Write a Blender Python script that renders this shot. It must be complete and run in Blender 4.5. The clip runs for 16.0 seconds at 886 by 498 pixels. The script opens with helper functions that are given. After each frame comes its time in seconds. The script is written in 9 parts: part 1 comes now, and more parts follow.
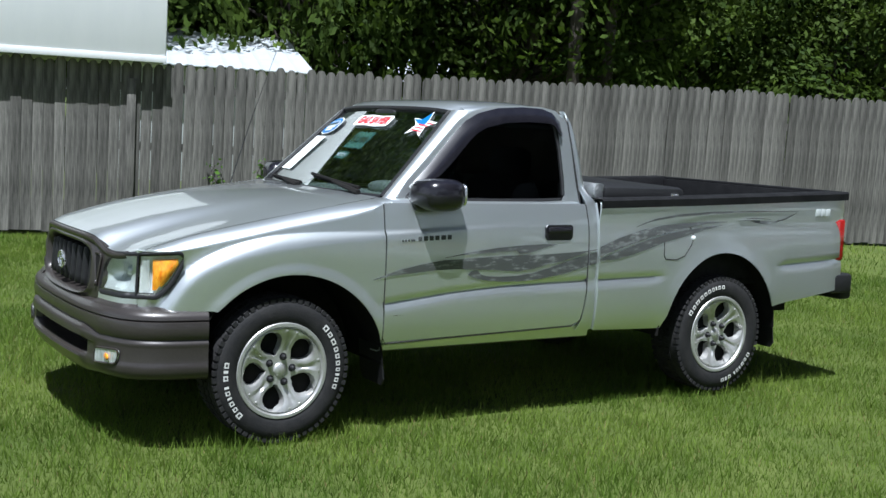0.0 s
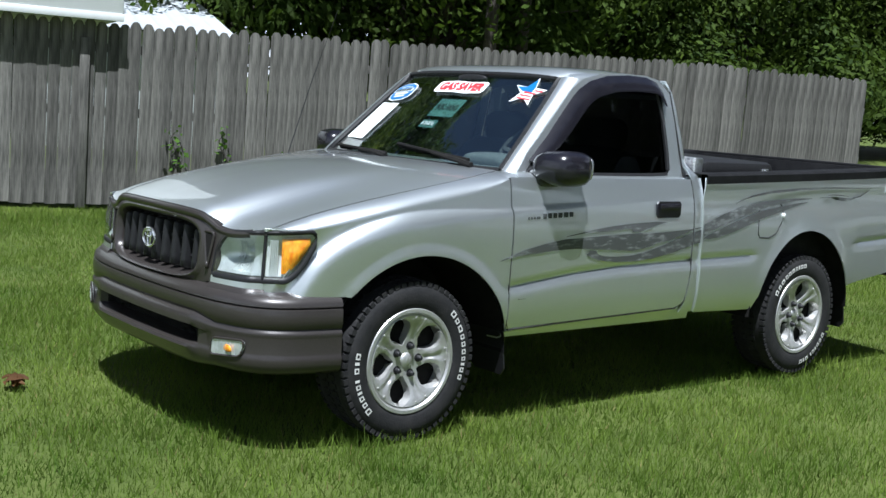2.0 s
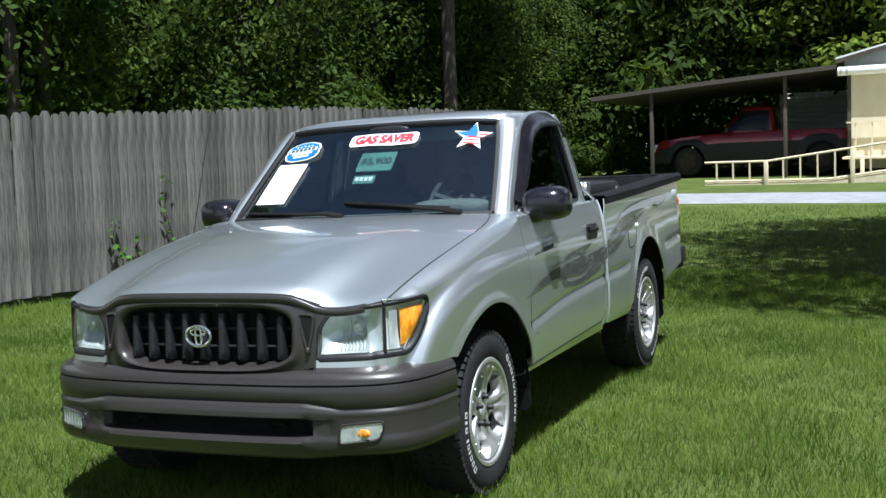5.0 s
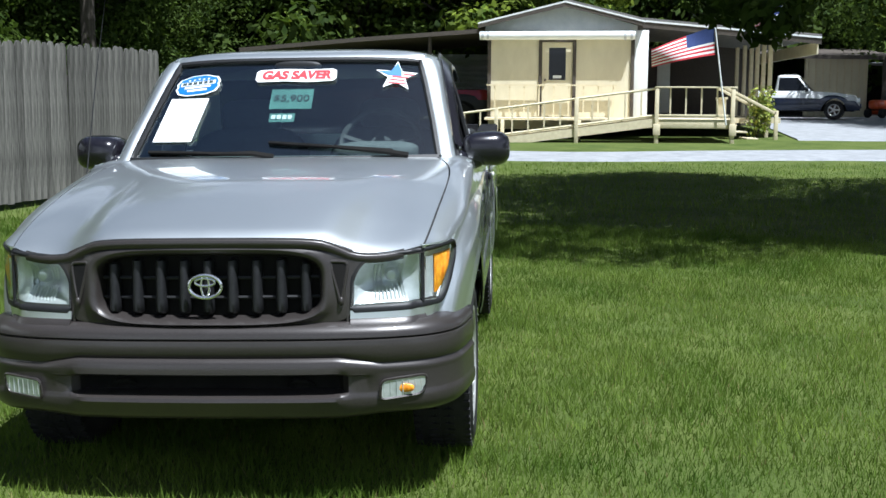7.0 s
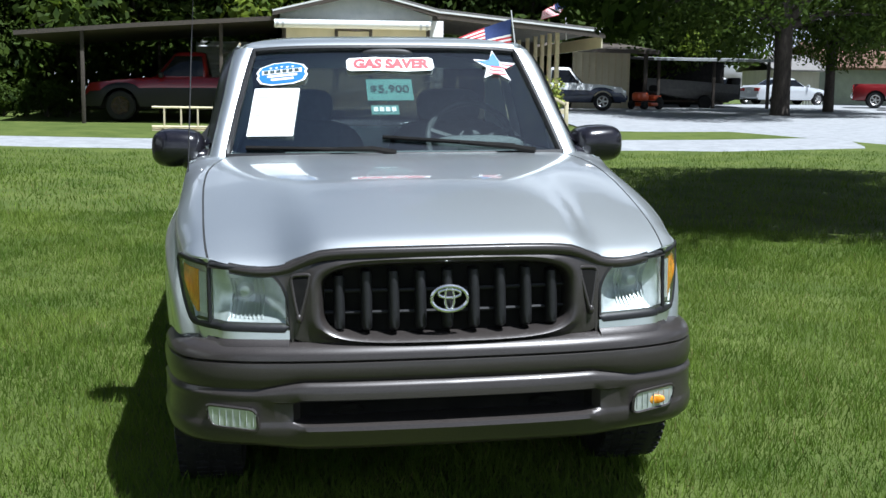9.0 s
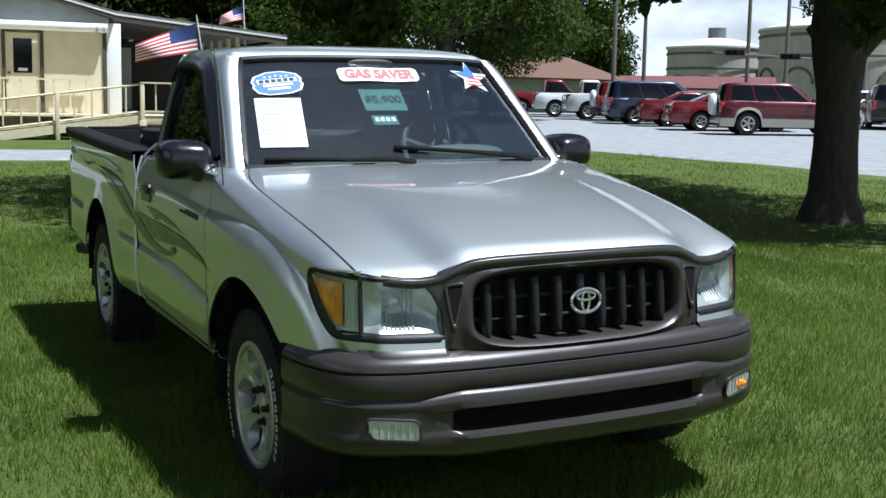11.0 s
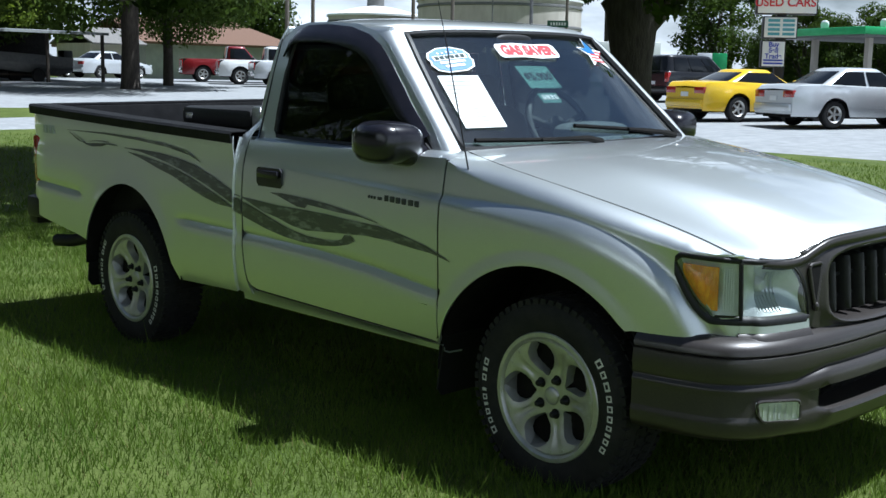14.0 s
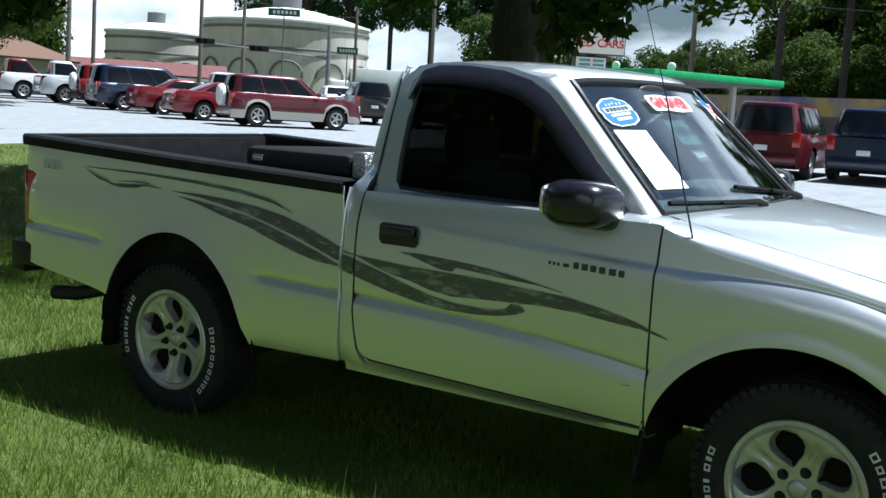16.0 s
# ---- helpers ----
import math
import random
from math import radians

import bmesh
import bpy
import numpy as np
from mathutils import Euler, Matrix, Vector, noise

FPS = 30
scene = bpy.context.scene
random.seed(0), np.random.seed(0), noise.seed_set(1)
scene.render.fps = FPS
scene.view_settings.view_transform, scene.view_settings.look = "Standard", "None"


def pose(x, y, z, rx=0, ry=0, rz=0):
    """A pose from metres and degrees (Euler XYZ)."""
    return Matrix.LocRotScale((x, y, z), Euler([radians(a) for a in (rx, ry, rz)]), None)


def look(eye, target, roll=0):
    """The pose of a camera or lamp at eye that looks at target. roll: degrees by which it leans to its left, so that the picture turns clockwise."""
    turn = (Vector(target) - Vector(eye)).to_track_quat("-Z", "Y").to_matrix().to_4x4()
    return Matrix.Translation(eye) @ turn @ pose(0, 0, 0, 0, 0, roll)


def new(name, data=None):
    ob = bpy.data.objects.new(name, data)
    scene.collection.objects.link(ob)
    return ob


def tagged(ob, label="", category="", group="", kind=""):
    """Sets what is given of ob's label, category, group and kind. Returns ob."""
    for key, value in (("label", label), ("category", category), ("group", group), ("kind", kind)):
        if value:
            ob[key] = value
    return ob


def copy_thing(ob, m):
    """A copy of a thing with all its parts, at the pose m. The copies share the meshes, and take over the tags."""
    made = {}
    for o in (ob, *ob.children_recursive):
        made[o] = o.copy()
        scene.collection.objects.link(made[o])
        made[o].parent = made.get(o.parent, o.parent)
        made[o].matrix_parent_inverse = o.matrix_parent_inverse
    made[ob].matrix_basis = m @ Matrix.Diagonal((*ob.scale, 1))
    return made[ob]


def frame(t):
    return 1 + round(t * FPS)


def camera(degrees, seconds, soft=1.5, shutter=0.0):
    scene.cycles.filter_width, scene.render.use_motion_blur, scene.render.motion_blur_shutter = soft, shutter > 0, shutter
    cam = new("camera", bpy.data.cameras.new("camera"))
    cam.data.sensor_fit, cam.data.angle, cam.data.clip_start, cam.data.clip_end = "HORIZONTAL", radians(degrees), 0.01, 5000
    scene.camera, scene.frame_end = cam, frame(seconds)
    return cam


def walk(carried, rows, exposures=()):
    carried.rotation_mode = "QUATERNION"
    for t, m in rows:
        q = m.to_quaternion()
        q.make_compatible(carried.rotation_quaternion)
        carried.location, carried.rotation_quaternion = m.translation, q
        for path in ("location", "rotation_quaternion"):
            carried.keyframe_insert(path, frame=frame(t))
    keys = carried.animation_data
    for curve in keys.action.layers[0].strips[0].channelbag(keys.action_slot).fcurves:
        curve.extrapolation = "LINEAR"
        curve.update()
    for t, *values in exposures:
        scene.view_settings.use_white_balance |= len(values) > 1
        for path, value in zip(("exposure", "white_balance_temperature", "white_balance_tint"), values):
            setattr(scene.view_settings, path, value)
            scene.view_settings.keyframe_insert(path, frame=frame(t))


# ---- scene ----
cam = camera(41.9, 16.0)
PATH = [
    (0, (-2.067, -5.276, 1.470), (-1.009, -3.595, 1.236), 3.5),
    (0.5, (-2.172, -5.052, 1.430), (-1.074, -3.405, 1.140), 2.6),
    (1, (-2.333, -4.820, 1.413), (-1.261, -3.154, 1.140), 4.5),
    (1.5, (-2.586, -4.554, 1.414), (-1.411, -2.959, 1.139), 5.6),
    (2, (-2.747, -4.286, 1.376), (-1.495, -2.749, 1.108), 4.5),
    (2.5, (-2.953, -3.992, 1.408), (-1.600, -2.538, 1.170), 3.9),
    (3, (-3.279, -3.741, 1.364), (-1.881, -2.338, 1.086), 3.1),
    (3.5, (-3.452, -3.424, 1.368), (-1.957, -2.138, 1.033), 0.7),
    (4, (-3.651, -3.143, 1.390), (-2.027, -1.999, 1.156), 2.4),
    (4.2, (-3.773, -3.014, 1.375), (-2.086, -1.959, 1.177), 1.4),
    (6.3, (-4.302, -1.544, 1.314), (-2.376, -1.066, 1.060), -0.3),
    (6.5, (-4.291, -1.405, 1.323), (-2.344, -1.028, 1.059), 0.4),
    (7, (-4.294, -1.011, 1.291), (-2.315, -0.861, 1.040), 0.3),
    (7.5, (-4.247, -0.595, 1.293), (-2.260, -0.562, 1.064), 2.4),
    (8, (-4.174, -0.209, 1.293), (-2.187, -0.219, 1.064), 1.8),
    (8.5, (-4.142, 0.185, 1.306), (-2.165, 0.020, 1.056), 2.2),
    (9, (-3.971, 0.494, 1.288), (-2.010, 0.208, 1.023), 0.8),
    (9.2, (-3.925, 0.620, 1.283), (-1.964, 0.310, 1.043), 1.1),
    (11.3, (-3.600, 2.086, 1.285), (-1.844, 1.165, 1.020), 1.7),
    (11.5, (-3.560, 2.201, 1.287), (-1.796, 1.306, 0.996), 3.1),
    (12, (-3.344, 2.504, 1.284), (-1.600, 1.553, 1.051), 2.8),
    (12.5, (-3.139, 2.808, 1.282), (-1.431, 1.794, 1.048), 2.9),
    (13, (-2.930, 3.073, 1.294), (-1.315, 1.934, 0.986), 3.4),
    (13.5, (-2.661, 3.306, 1.303), (-1.099, 2.098, 0.984), 0.5),
    (14, (-2.386, 3.508, 1.289), (-0.953, 2.143, 0.998), 1.1),
    (14.5, (-2.081, 3.686, 1.294), (-0.721, 2.246, 1.022), 4.7),
    (15, (-1.745, 3.809, 1.315), (-0.425, 2.326, 1.071), 1.6),
    (15.5, (-1.411, 4.005, 1.317), (-0.222, 2.419, 1.051), 2.1),
    (16, (-1.034, 4.072, 1.322), (0.103, 2.443, 1.089), 3.4),
]
walk(cam, [(t, look(eye, target, roll)) for t, eye, target, roll in PATH], [(0, 0.9, 5700, 8), (9, 0.98, 5700, 8), (11.5, 0.66, 5600, 7), (13, 0.66, 5600, 7), (14.5, 0.92, 5550, 5), (16, 1.0, 5550, 5)])

# ---- world, sun, exposure ----
SUN_WAY = Vector((0.27, 0.29, -1.0)).normalized()
world = bpy.data.worlds.new("sky")
scene.world = world
world.use_nodes = True
wn, wl = world.node_tree.nodes, world.node_tree.links
wn.clear()
w_out = wn.new("ShaderNodeOutputWorld")
w_bg = wn.new("ShaderNodeBackground")
w_sky = wn.new("ShaderNodeTexSky")
w_sky.sky_type = "NISHITA"
w_sky.sun_disc = False
w_sky.sun_elevation = math.asin(-SUN_WAY.z)
w_sky.sun_rotation = math.atan2(-SUN_WAY.x, -SUN_WAY.y)
w_sky.dust_density = 1.2
w_co = wn.new("ShaderNodeTexCoord")
w_map = wn.new("ShaderNodeMapping")
w_map.inputs["Scale"].default_value = (2.2, 2.2, 6.0)
w_noise = wn.new("ShaderNodeTexNoise")
w_noise.inputs["Scale"].default_value = 1.6
w_noise.inputs["Detail"].default_value = 7.0
w_noise.inputs["Roughness"].default_value = 0.55
w_ramp = wn.new("ShaderNodeValToRGB")
w_ramp.color_ramp.elements[0].position = 0.37
w_ramp.color_ramp.elements[1].position = 0.60
w_mix = wn.new("ShaderNodeMixRGB")
w_mix.inputs[2].default_value = (25.0, 25.6, 26.5, 1)
wl.new(w_co.outputs["Generated"], w_map.inputs["Vector"])
wl.new(w_map.outputs[0], w_noise.inputs["Vector"])
wl.new(w_noise.outputs["Fac"], w_ramp.inputs["Fac"])
# the clouds stand low over the horizon, with clear blue overhead
w_sep = wn.new("ShaderNodeSeparateXYZ")
w_low = wn.new("ShaderNodeMapRange")
w_low.inputs["From Min"].default_value, w_low.inputs["From Max"].default_value = 0.60, 0.22
w_low.interpolation_type = "SMOOTHSTEP"
w_mul = wn.new("ShaderNodeMath")
w_mul.operation = "MULTIPLY"
wl.new(w_co.outputs["Generated"], w_sep.inputs[0])
wl.new(w_sep.outputs["Z"], w_low.inputs["Value"])
wl.new(w_ramp.outputs["Color"], w_mul.inputs[0])
wl.new(w_low.outputs[0], w_mul.inputs[1])
wl.new(w_mul.outputs[0], w_mix.inputs[0])
wl.new(w_sky.outputs[0], w_mix.inputs[1])
wl.new(w_mix.outputs[0], w_bg.inputs["Color"])
w_bg.inputs["Strength"].default_value = 0.026
wl.new(w_bg.outputs[0], w_out.inputs["Surface"])

sun_data = bpy.data.lights.new("sun", "SUN")
sun_data.energy = 5.0
sun_data.angle = radians(0.55)
sun_data.color = (1.0, 0.975, 0.94)
sun = new("sun", sun_data)
sun.rotation_mode = "QUATERNION"
sun.rotation_quaternion = SUN_WAY.to_track_quat("-Z", "Y")
sun.location = (0, 0, 30)


# ---- materials ----
def rgba(c):
    return (c[0], c[1], c[2], 1.0)


def material(name, color, rough=0.6, metal=0.0, color2=None, scale=8.0, detail=4.0, stretch=(1, 1, 1), bump=0.0, bump_scale=40.0,
             coat=0.0, vary=0.0, island=0.0, spec=0.5, rough2=None, pos=(0.35, 0.65), coords="Object"):
    """A surface with grain at two scales; vary: per object, island: per loose piece."""
    m = bpy.data.materials.new(name)
    m.use_nodes = True
    n, l = m.node_tree.nodes, m.node_tree.links
    b = n["Principled BSDF"]
    b.inputs["Base Color"].default_value = rgba(color)
    b.inputs["Roughness"].default_value = rough
    b.inputs["Metallic"].default_value = metal
    b.inputs["Coat Weight"].default_value = coat
    b.inputs["Coat Roughness"].default_value = 0.04
    b.inputs["Specular IOR Level"].default_value = spec
    co = n.new("ShaderNodeTexCoord")
    mp = n.new("ShaderNodeMapping")
    mp.inputs["Scale"].default_value = stretch
    l.new(co.outputs[coords], mp.inputs["Vector"])
    col = None
    if color2 is not None:
        tex = n.new("ShaderNodeTexNoise")
        tex.inputs["Scale"].default_value = scale
        tex.inputs["Detail"].default_value = detail
        tex.inputs["Roughness"].default_value = 0.65
        l.new(mp.outputs[0], tex.inputs["Vector"])
        ramp = n.new("ShaderNodeValToRGB")
        ramp.color_ramp.elements[0].position, ramp.color_ramp.elements[1].position = pos
        ramp.color_ramp.elements[0].color = rgba(color)
        ramp.color_ramp.elements[1].color = rgba(color2)
        l.new(tex.outputs["Fac"], ramp.inputs["Fac"])
        col = ramp.outputs["Color"]
        if rough2 is not None:
            rr = n.new("ShaderNodeMapRange")
            rr.inputs["To Min"].default_value, rr.inputs["To Max"].default_value = rough, rough2
            l.new(tex.outputs["Fac"], rr.inputs["Value"])
            l.new(rr.outputs[0], b.inputs["Roughness"])
    if vary or island:
        hsv = n.new("ShaderNodeHueSaturation")
        mr = n.new("ShaderNodeMapRange")
        amount = vary or island
        mr.inputs["To Min"].default_value, mr.inputs["To Max"].default_value = 1 - amount, 1 + amount
        if vary:
            l.new(n.new("ShaderNodeObjectInfo").outputs["Random"], mr.inputs["Value"])
        else:
            l.new(n.new("ShaderNodeNewGeometry").outputs["Random Per Island"], mr.inputs["Value"])
        l.new(mr.outputs[0], hsv.inputs["Value"])
        if col is not None:
            l.new(col, hsv.inputs["Color"])
        else:
            hsv.inputs["Color"].default_value = rgba(color)
        col = hsv.outputs["Color"]
    if col is not None:
        l.new(col, b.inputs["Base Color"])
    if bump:
        bt = n.new("ShaderNodeTexNoise")
        bt.inputs["Scale"].default_value = bump_scale
        bt.inputs["Detail"].default_value = 5.0
        l.new(mp.outputs[0], bt.inputs["Vector"])
        bp = n.new("ShaderNodeBump")
        bp.inputs["Strength"].default_value = bump
        bp.inputs["Distance"].default_value = 0.02
        l.new(bt.outputs["Fac"], bp.inputs["Height"])
        l.new(bp.outputs[0], b.inputs["Normal"])
    return m


def glass(name, tint=(0.9, 0.95, 0.93), rough=0.0, ior=1.5, gain=1.0, rise_power=4.0):
    """A thin pane: clear by its tint, with a gloss that grows towards grazing."""
    m = bpy.data.materials.new(name)
    m.use_nodes = True
    n, l = m.node_tree.nodes, m.node_tree.links
    n.remove(n["Principled BSDF"])
    tr = n.new("ShaderNodeBsdfTransparent")
    tr.inputs["Color"].default_value = rgba(tint)
    gl = n.new("ShaderNodeBsdfGlossy")
    gl.inputs["Roughness"].default_value = rough
    lw = n.new("ShaderNodeLayerWeight")
    lw.inputs["Blend"].default_value = 0.5
    pw = n.new("ShaderNodeMath")
    pw.operation = "POWER"
    pw.inputs[1].default_value = rise_power
    l.new(lw.outputs["Facing"], pw.inputs[0])
    mul = n.new("ShaderNodeMath")
    mul.operation = "MULTIPLY_ADD"
    mul.use_clamp = True
    mul.inputs[1].default_value = 0.9
    mul.inputs[2].default_value = 0.035 * gain
    l.new(pw.outputs[0], mul.inputs[0])
    mx = n.new("ShaderNodeMixShader")
    l.new(mul.outputs[0], mx.inputs[0])
    l.new(tr.outputs[0], mx.inputs[1])
    l.new(gl.outputs[0], mx.inputs[2])
    l.new(mx.outputs[0], n["Material Output"].inputs["Surface"])
    return m


def leaf_material(name, c1, c2):
    m = material(name, c1, 0.7, color2=c2, scale=0.9, detail=3, island=0.35, spec=0.12)
    n, l = m.node_tree.nodes, m.node_tree.links
    b = n["Principled BSDF"]
    tl = n.new("ShaderNodeBsdfTranslucent")
    tl.inputs["Color"].default_value = rgba((c2[0] * 1.2, c2[1] * 1.3, c2[2]))
    mx = n.new("ShaderNodeMixShader")
    mx.inputs[0].default_value = 0.3
    l.new(b.outputs[0], mx.inputs[1])
    l.new(tl.outputs[0], mx.inputs[2])
    l.new(mx.outputs[0], n["Material Output"].inputs["Surface"])
    return m


M_PAINT = material("silver_paint", (0.70, 0.735, 0.742), 0.40, 0.94, color2=(0.75, 0.785, 0.792), scale=400, detail=2, coat=1.0)
M_CLADDING = material("bumper_plastic", (0.034, 0.029, 0.027), 0.36, 0.25, color2=(0.044, 0.038, 0.035), scale=200, bump=0.03, bump_scale=500, coat=0.35)
M_BLACK = material("black_trim", (0.010, 0.010, 0.011), 0.5, 0.0, color2=(0.016, 0.016, 0.017), scale=60, bump=0.05, bump_scale=300, spec=0.35)
M_GLOSSBLACK = material("gloss_black", (0.008, 0.0075, 0.011), 0.24, 0.0, color2=(0.013, 0.012, 0.016), scale=20, coat=0.2)
M_DARK = material("dark_underbody", (0.008, 0.008, 0.008), 0.9, color2=(0.016, 0.015, 0.014), scale=9, spec=0.1)
M_SEAM = material("panel_gap", (0.02, 0.02, 0.02), 0.8)
M_CHROME = material("chrome", (0.75, 0.76, 0.78), 0.2, 0.9)
M_ALLOY = material("alloy_rim", (0.6, 0.6, 0.59), 0.36, 0.7, color2=(0.48, 0.47, 0.45), scale=14, rough2=0.46, bump=0.04)
M_RUBBER = material("tyre_rubber", (0.013, 0.013, 0.014), 0.75, color2=(0.022, 0.021, 0.021), scale=22, bump=0.12, bump_scale=120, spec=0.3)
M_WHITE_RUBBER = material("white_raised_rubber", (0.72, 0.72, 0.7), 0.7, color2=(0.58, 0.57, 0.54), scale=40)
M_LAMP_REFLECT = material("lamp_reflector", (0.72, 0.75, 0.745), 0.3, 0.6, color2=(0.55, 0.59, 0.585), scale=30, bump=0.04, bump_scale=60)
M_LAMP_CHROME = material("lamp_chrome", (0.86, 0.87, 0.87), 0.4, 0.4, color2=(0.7, 0.73, 0.73), scale=40, bump=0.05, bump_scale=80)
M_AMBER = material("amber_lens", (1.0, 0.46, 0.03), 0.22, 0.0, color2=(0.75, 0.2, 0.008), scale=55, stretch=(1, 1, 0.35), bump=0.25, bump_scale=70, coat=0.9)
M_RED_LENS = material("red_lens", (0.42, 0.015, 0.012), 0.18, 0.0, color2=(0.3, 0.01, 0.01), scale=60, coat=0.8)
M_LENS = glass("clear_lens", (0.95, 0.97, 0.96), 0.02, 1.45)
M_WINDSHIELD = glass("windshield_glass", (0.82, 0.91, 0.9), 0.0, 1.55, 5.5, 3.0)
M_TINT = glass("tinted_glass", (0.3, 0.31, 0.31), 0.0, 1.5, 0.55)
M_WHEELGREY = material("dark_grey_plastic", (0.045, 0.05, 0.05), 0.6, color2=(0.06, 0.065, 0.065), scale=30)
M_INTERIOR = material("grey_interior", (0.10, 0.115, 0.113), 0.75, color2=(0.13, 0.145, 0.142), scale=30, bump=0.1, bump_scale=200)
M_SEAT = material("seat_cloth", (0.07, 0.078, 0.09), 0.9, color2=(0.1, 0.11, 0.125), scale=60, bump=0.2, bump_scale=250)
M_DECAL = material("graphite_decal", (0.085, 0.09, 0.088), 0.35, 0.3, color2=(0.26, 0.275, 0.27), scale=14, detail=3, pos=(0.52, 0.68), coat=0.5, stretch=(1, 1, 3))
M_WHITE = material("white_vinyl", (0.8, 0.8, 0.8), 0.5, color2=(0.74, 0.75, 0.75), scale=12)
M_PAPER = material("white_paper", (0.82, 0.84, 0.82), 0.8, color2=(0.75, 0.78, 0.76), scale=9)
M_RED = material("red_vinyl", (0.62, 0.03, 0.04), 0.45)
M_SKYBLUE = material("light_blue_vinyl", (0.008, 0.13, 0.36), 0.45)
M_GREENCARD = material("pale_green_card", (0.10, 0.23, 0.2), 0.8, color2=(0.08, 0.19, 0.17), scale=9)
M_INK = material("dark_ink", (0.03, 0.05, 0.05), 0.8)
M_GREYINK = material("grey_print", (0.45, 0.48, 0.48), 0.8)
M_DIAMOND = material("diamond_plate", (0.6, 0.61, 0.62), 0.32, 1.0, bump=0.6, bump_scale=90)
M_LINER = material("bed_liner", (0.009, 0.009, 0.01), 0.6, color2=(0.016, 0.016, 0.017), scale=15, bump=0.15, bump_scale=120, spec=0.12)
M_SPRING = material("dark_steel", (0.05, 0.045, 0.04), 0.6, 0.7, color2=(0.09, 0.06, 0.04), scale=15)


# ---- mesh helpers ----
def mesh_object(name, bm, mats, parent=None, label="", smooth=None):
    """One mesh object out of a bmesh. smooth: the angle in degrees up to which edges are soft."""
    me = bpy.data.meshes.new(name)
    bm.normal_update()
    if smooth is not None:
        lim = radians(smooth)
        for f in bm.faces:
            f.smooth = True
        for e in bm.edges:
            if len(e.link_faces) == 2 and e.calc_face_angle(0) > lim:
                e.smooth = False
    bm.to_mesh(me)
    bm.free()
    for m in mats if isinstance(mats, (list, tuple)) else [mats]:
        me.materials.append(m)
    ob = new(name, me)
    if parent is not None:
        ob.parent = parent
    if label:
        ob["label"] = label
    return ob


def part(name, bm, mat, parent, label="", smooth=35):
    return mesh_object(name, bm, mat, parent, label, smooth)


def thing(name, place=(0, 0, 0), turn=0.0, label="", category="", group="", kind=""):
    ob = new(name)
    ob.empty_display_size = 0.2
    ob.matrix_basis = pose(*place, 0, 0, turn)
    return tagged(ob, label, category, group, kind)


def add_box(bm, x0, x1, y0, y1, z0, z1, bevel=0.0, mat=0, m=None):
    """A box with softened edges inside bm."""
    verts = [bm.verts.new((x, y, z)) for x in (x0, x1) for y in (y0, y1) for z in (z0, z1)]
    ids = ((0, 1, 3, 2), (4, 6, 7, 5), (0, 4, 5, 1), (2, 3, 7, 6), (0, 2, 6, 4), (1, 5, 7, 3))
    faces = [bm.faces.new([verts[i] for i in q]) for q in ids]
    if bevel:
        edges = list({e for f in faces for e in f.edges})
        r = bmesh.ops.bevel(bm, geom=edges, offset=bevel, segments=2, affect="EDGES", profile=0.5)
        faces = list({f for f in faces if f.is_valid} | set(r["faces"]))
    for f in faces:
        f.material_index = mat
    vs = list({v for f in faces for v in f.verts})
    if m is not None:
        bmesh.ops.transform(bm, matrix=m, verts=vs)
    return faces


def box(x0, x1, y0, y1, z0, z1, bevel=0.0):
    bm = bmesh.new()
    add_box(bm, x0, x1, y0, y1, z0, z1, bevel)
    return bm


def add_grid(bm, pts, mat=0, close_u=False, flip=False):
    """Faces over a table of points: pts[i][j]."""
    vs = [[bm.verts.new(p) for p in row] for row in pts]
    n = len(vs)
    out = []
    for i in range(n if close_u else n - 1):
        a, b = vs[i], vs[(i + 1) % n]
        for j in range(len(a) - 1):
            q = [a[j], b[j], b[j + 1], a[j + 1]]
            if flip:
                q.reverse()
            f = bm.faces.new(q)
            f.material_index = mat(i, j) if callable(mat) else mat
            out.append(f)
    return out


def grid(pts, mat=0, close_u=False, flip=False, thick=0.0):
    bm = bmesh.new()
    add_grid(bm, pts, mat, close_u, flip)
    bmesh.ops.remove_doubles(bm, verts=bm.verts, dist=1e-5)
    bm.normal_update()
    if thick:
        bmesh.ops.solidify(bm, geom=list(bm.faces), thickness=thick)
    return bm


def add_tube(bm, path, radius, sides=8, mat=0, cap=True):
    """A round bar along a path; radius: a number or one for each point."""
    path = [Vector(p) for p in path]
    rings = []
    up = Vector((0, 0, 1))
    for i, p in enumerate(path):
        d = (path[min(i + 1, len(path) - 1)] - path[max(i - 1, 0)]).normalized()
        a = d.cross(up if abs(d.dot(up)) < 0.95 else Vector((1, 0, 0))).normalized()
        b = d.cross(a)
        r = radius[i] if isinstance(radius, (list, tuple)) else radius
        rings.append([bm.verts.new(p + (a * math.cos(2 * math.pi * k / sides) + b * math.sin(2 * math.pi * k / sides)) * r) for k in range(sides)])
    for i in range(len(rings) - 1):
        for k in range(sides):
            f = bm.faces.new((rings[i][k], rings[i][(k + 1) % sides], rings[i + 1][(k + 1) % sides], rings[i + 1][k]))
            f.material_index = mat
    if cap:
        for ring, rev in ((rings[0], False), (rings[-1], True)):
            f = bm.faces.new(ring[::-1] if not rev else ring)
            f.material_index = mat


def tube(path, radius, sides=8):
    bm = bmesh.new()
    add_tube(bm, path, radius, sides)
    bmesh.ops.recalc_face_normals(bm, faces=bm.faces)
    return bm


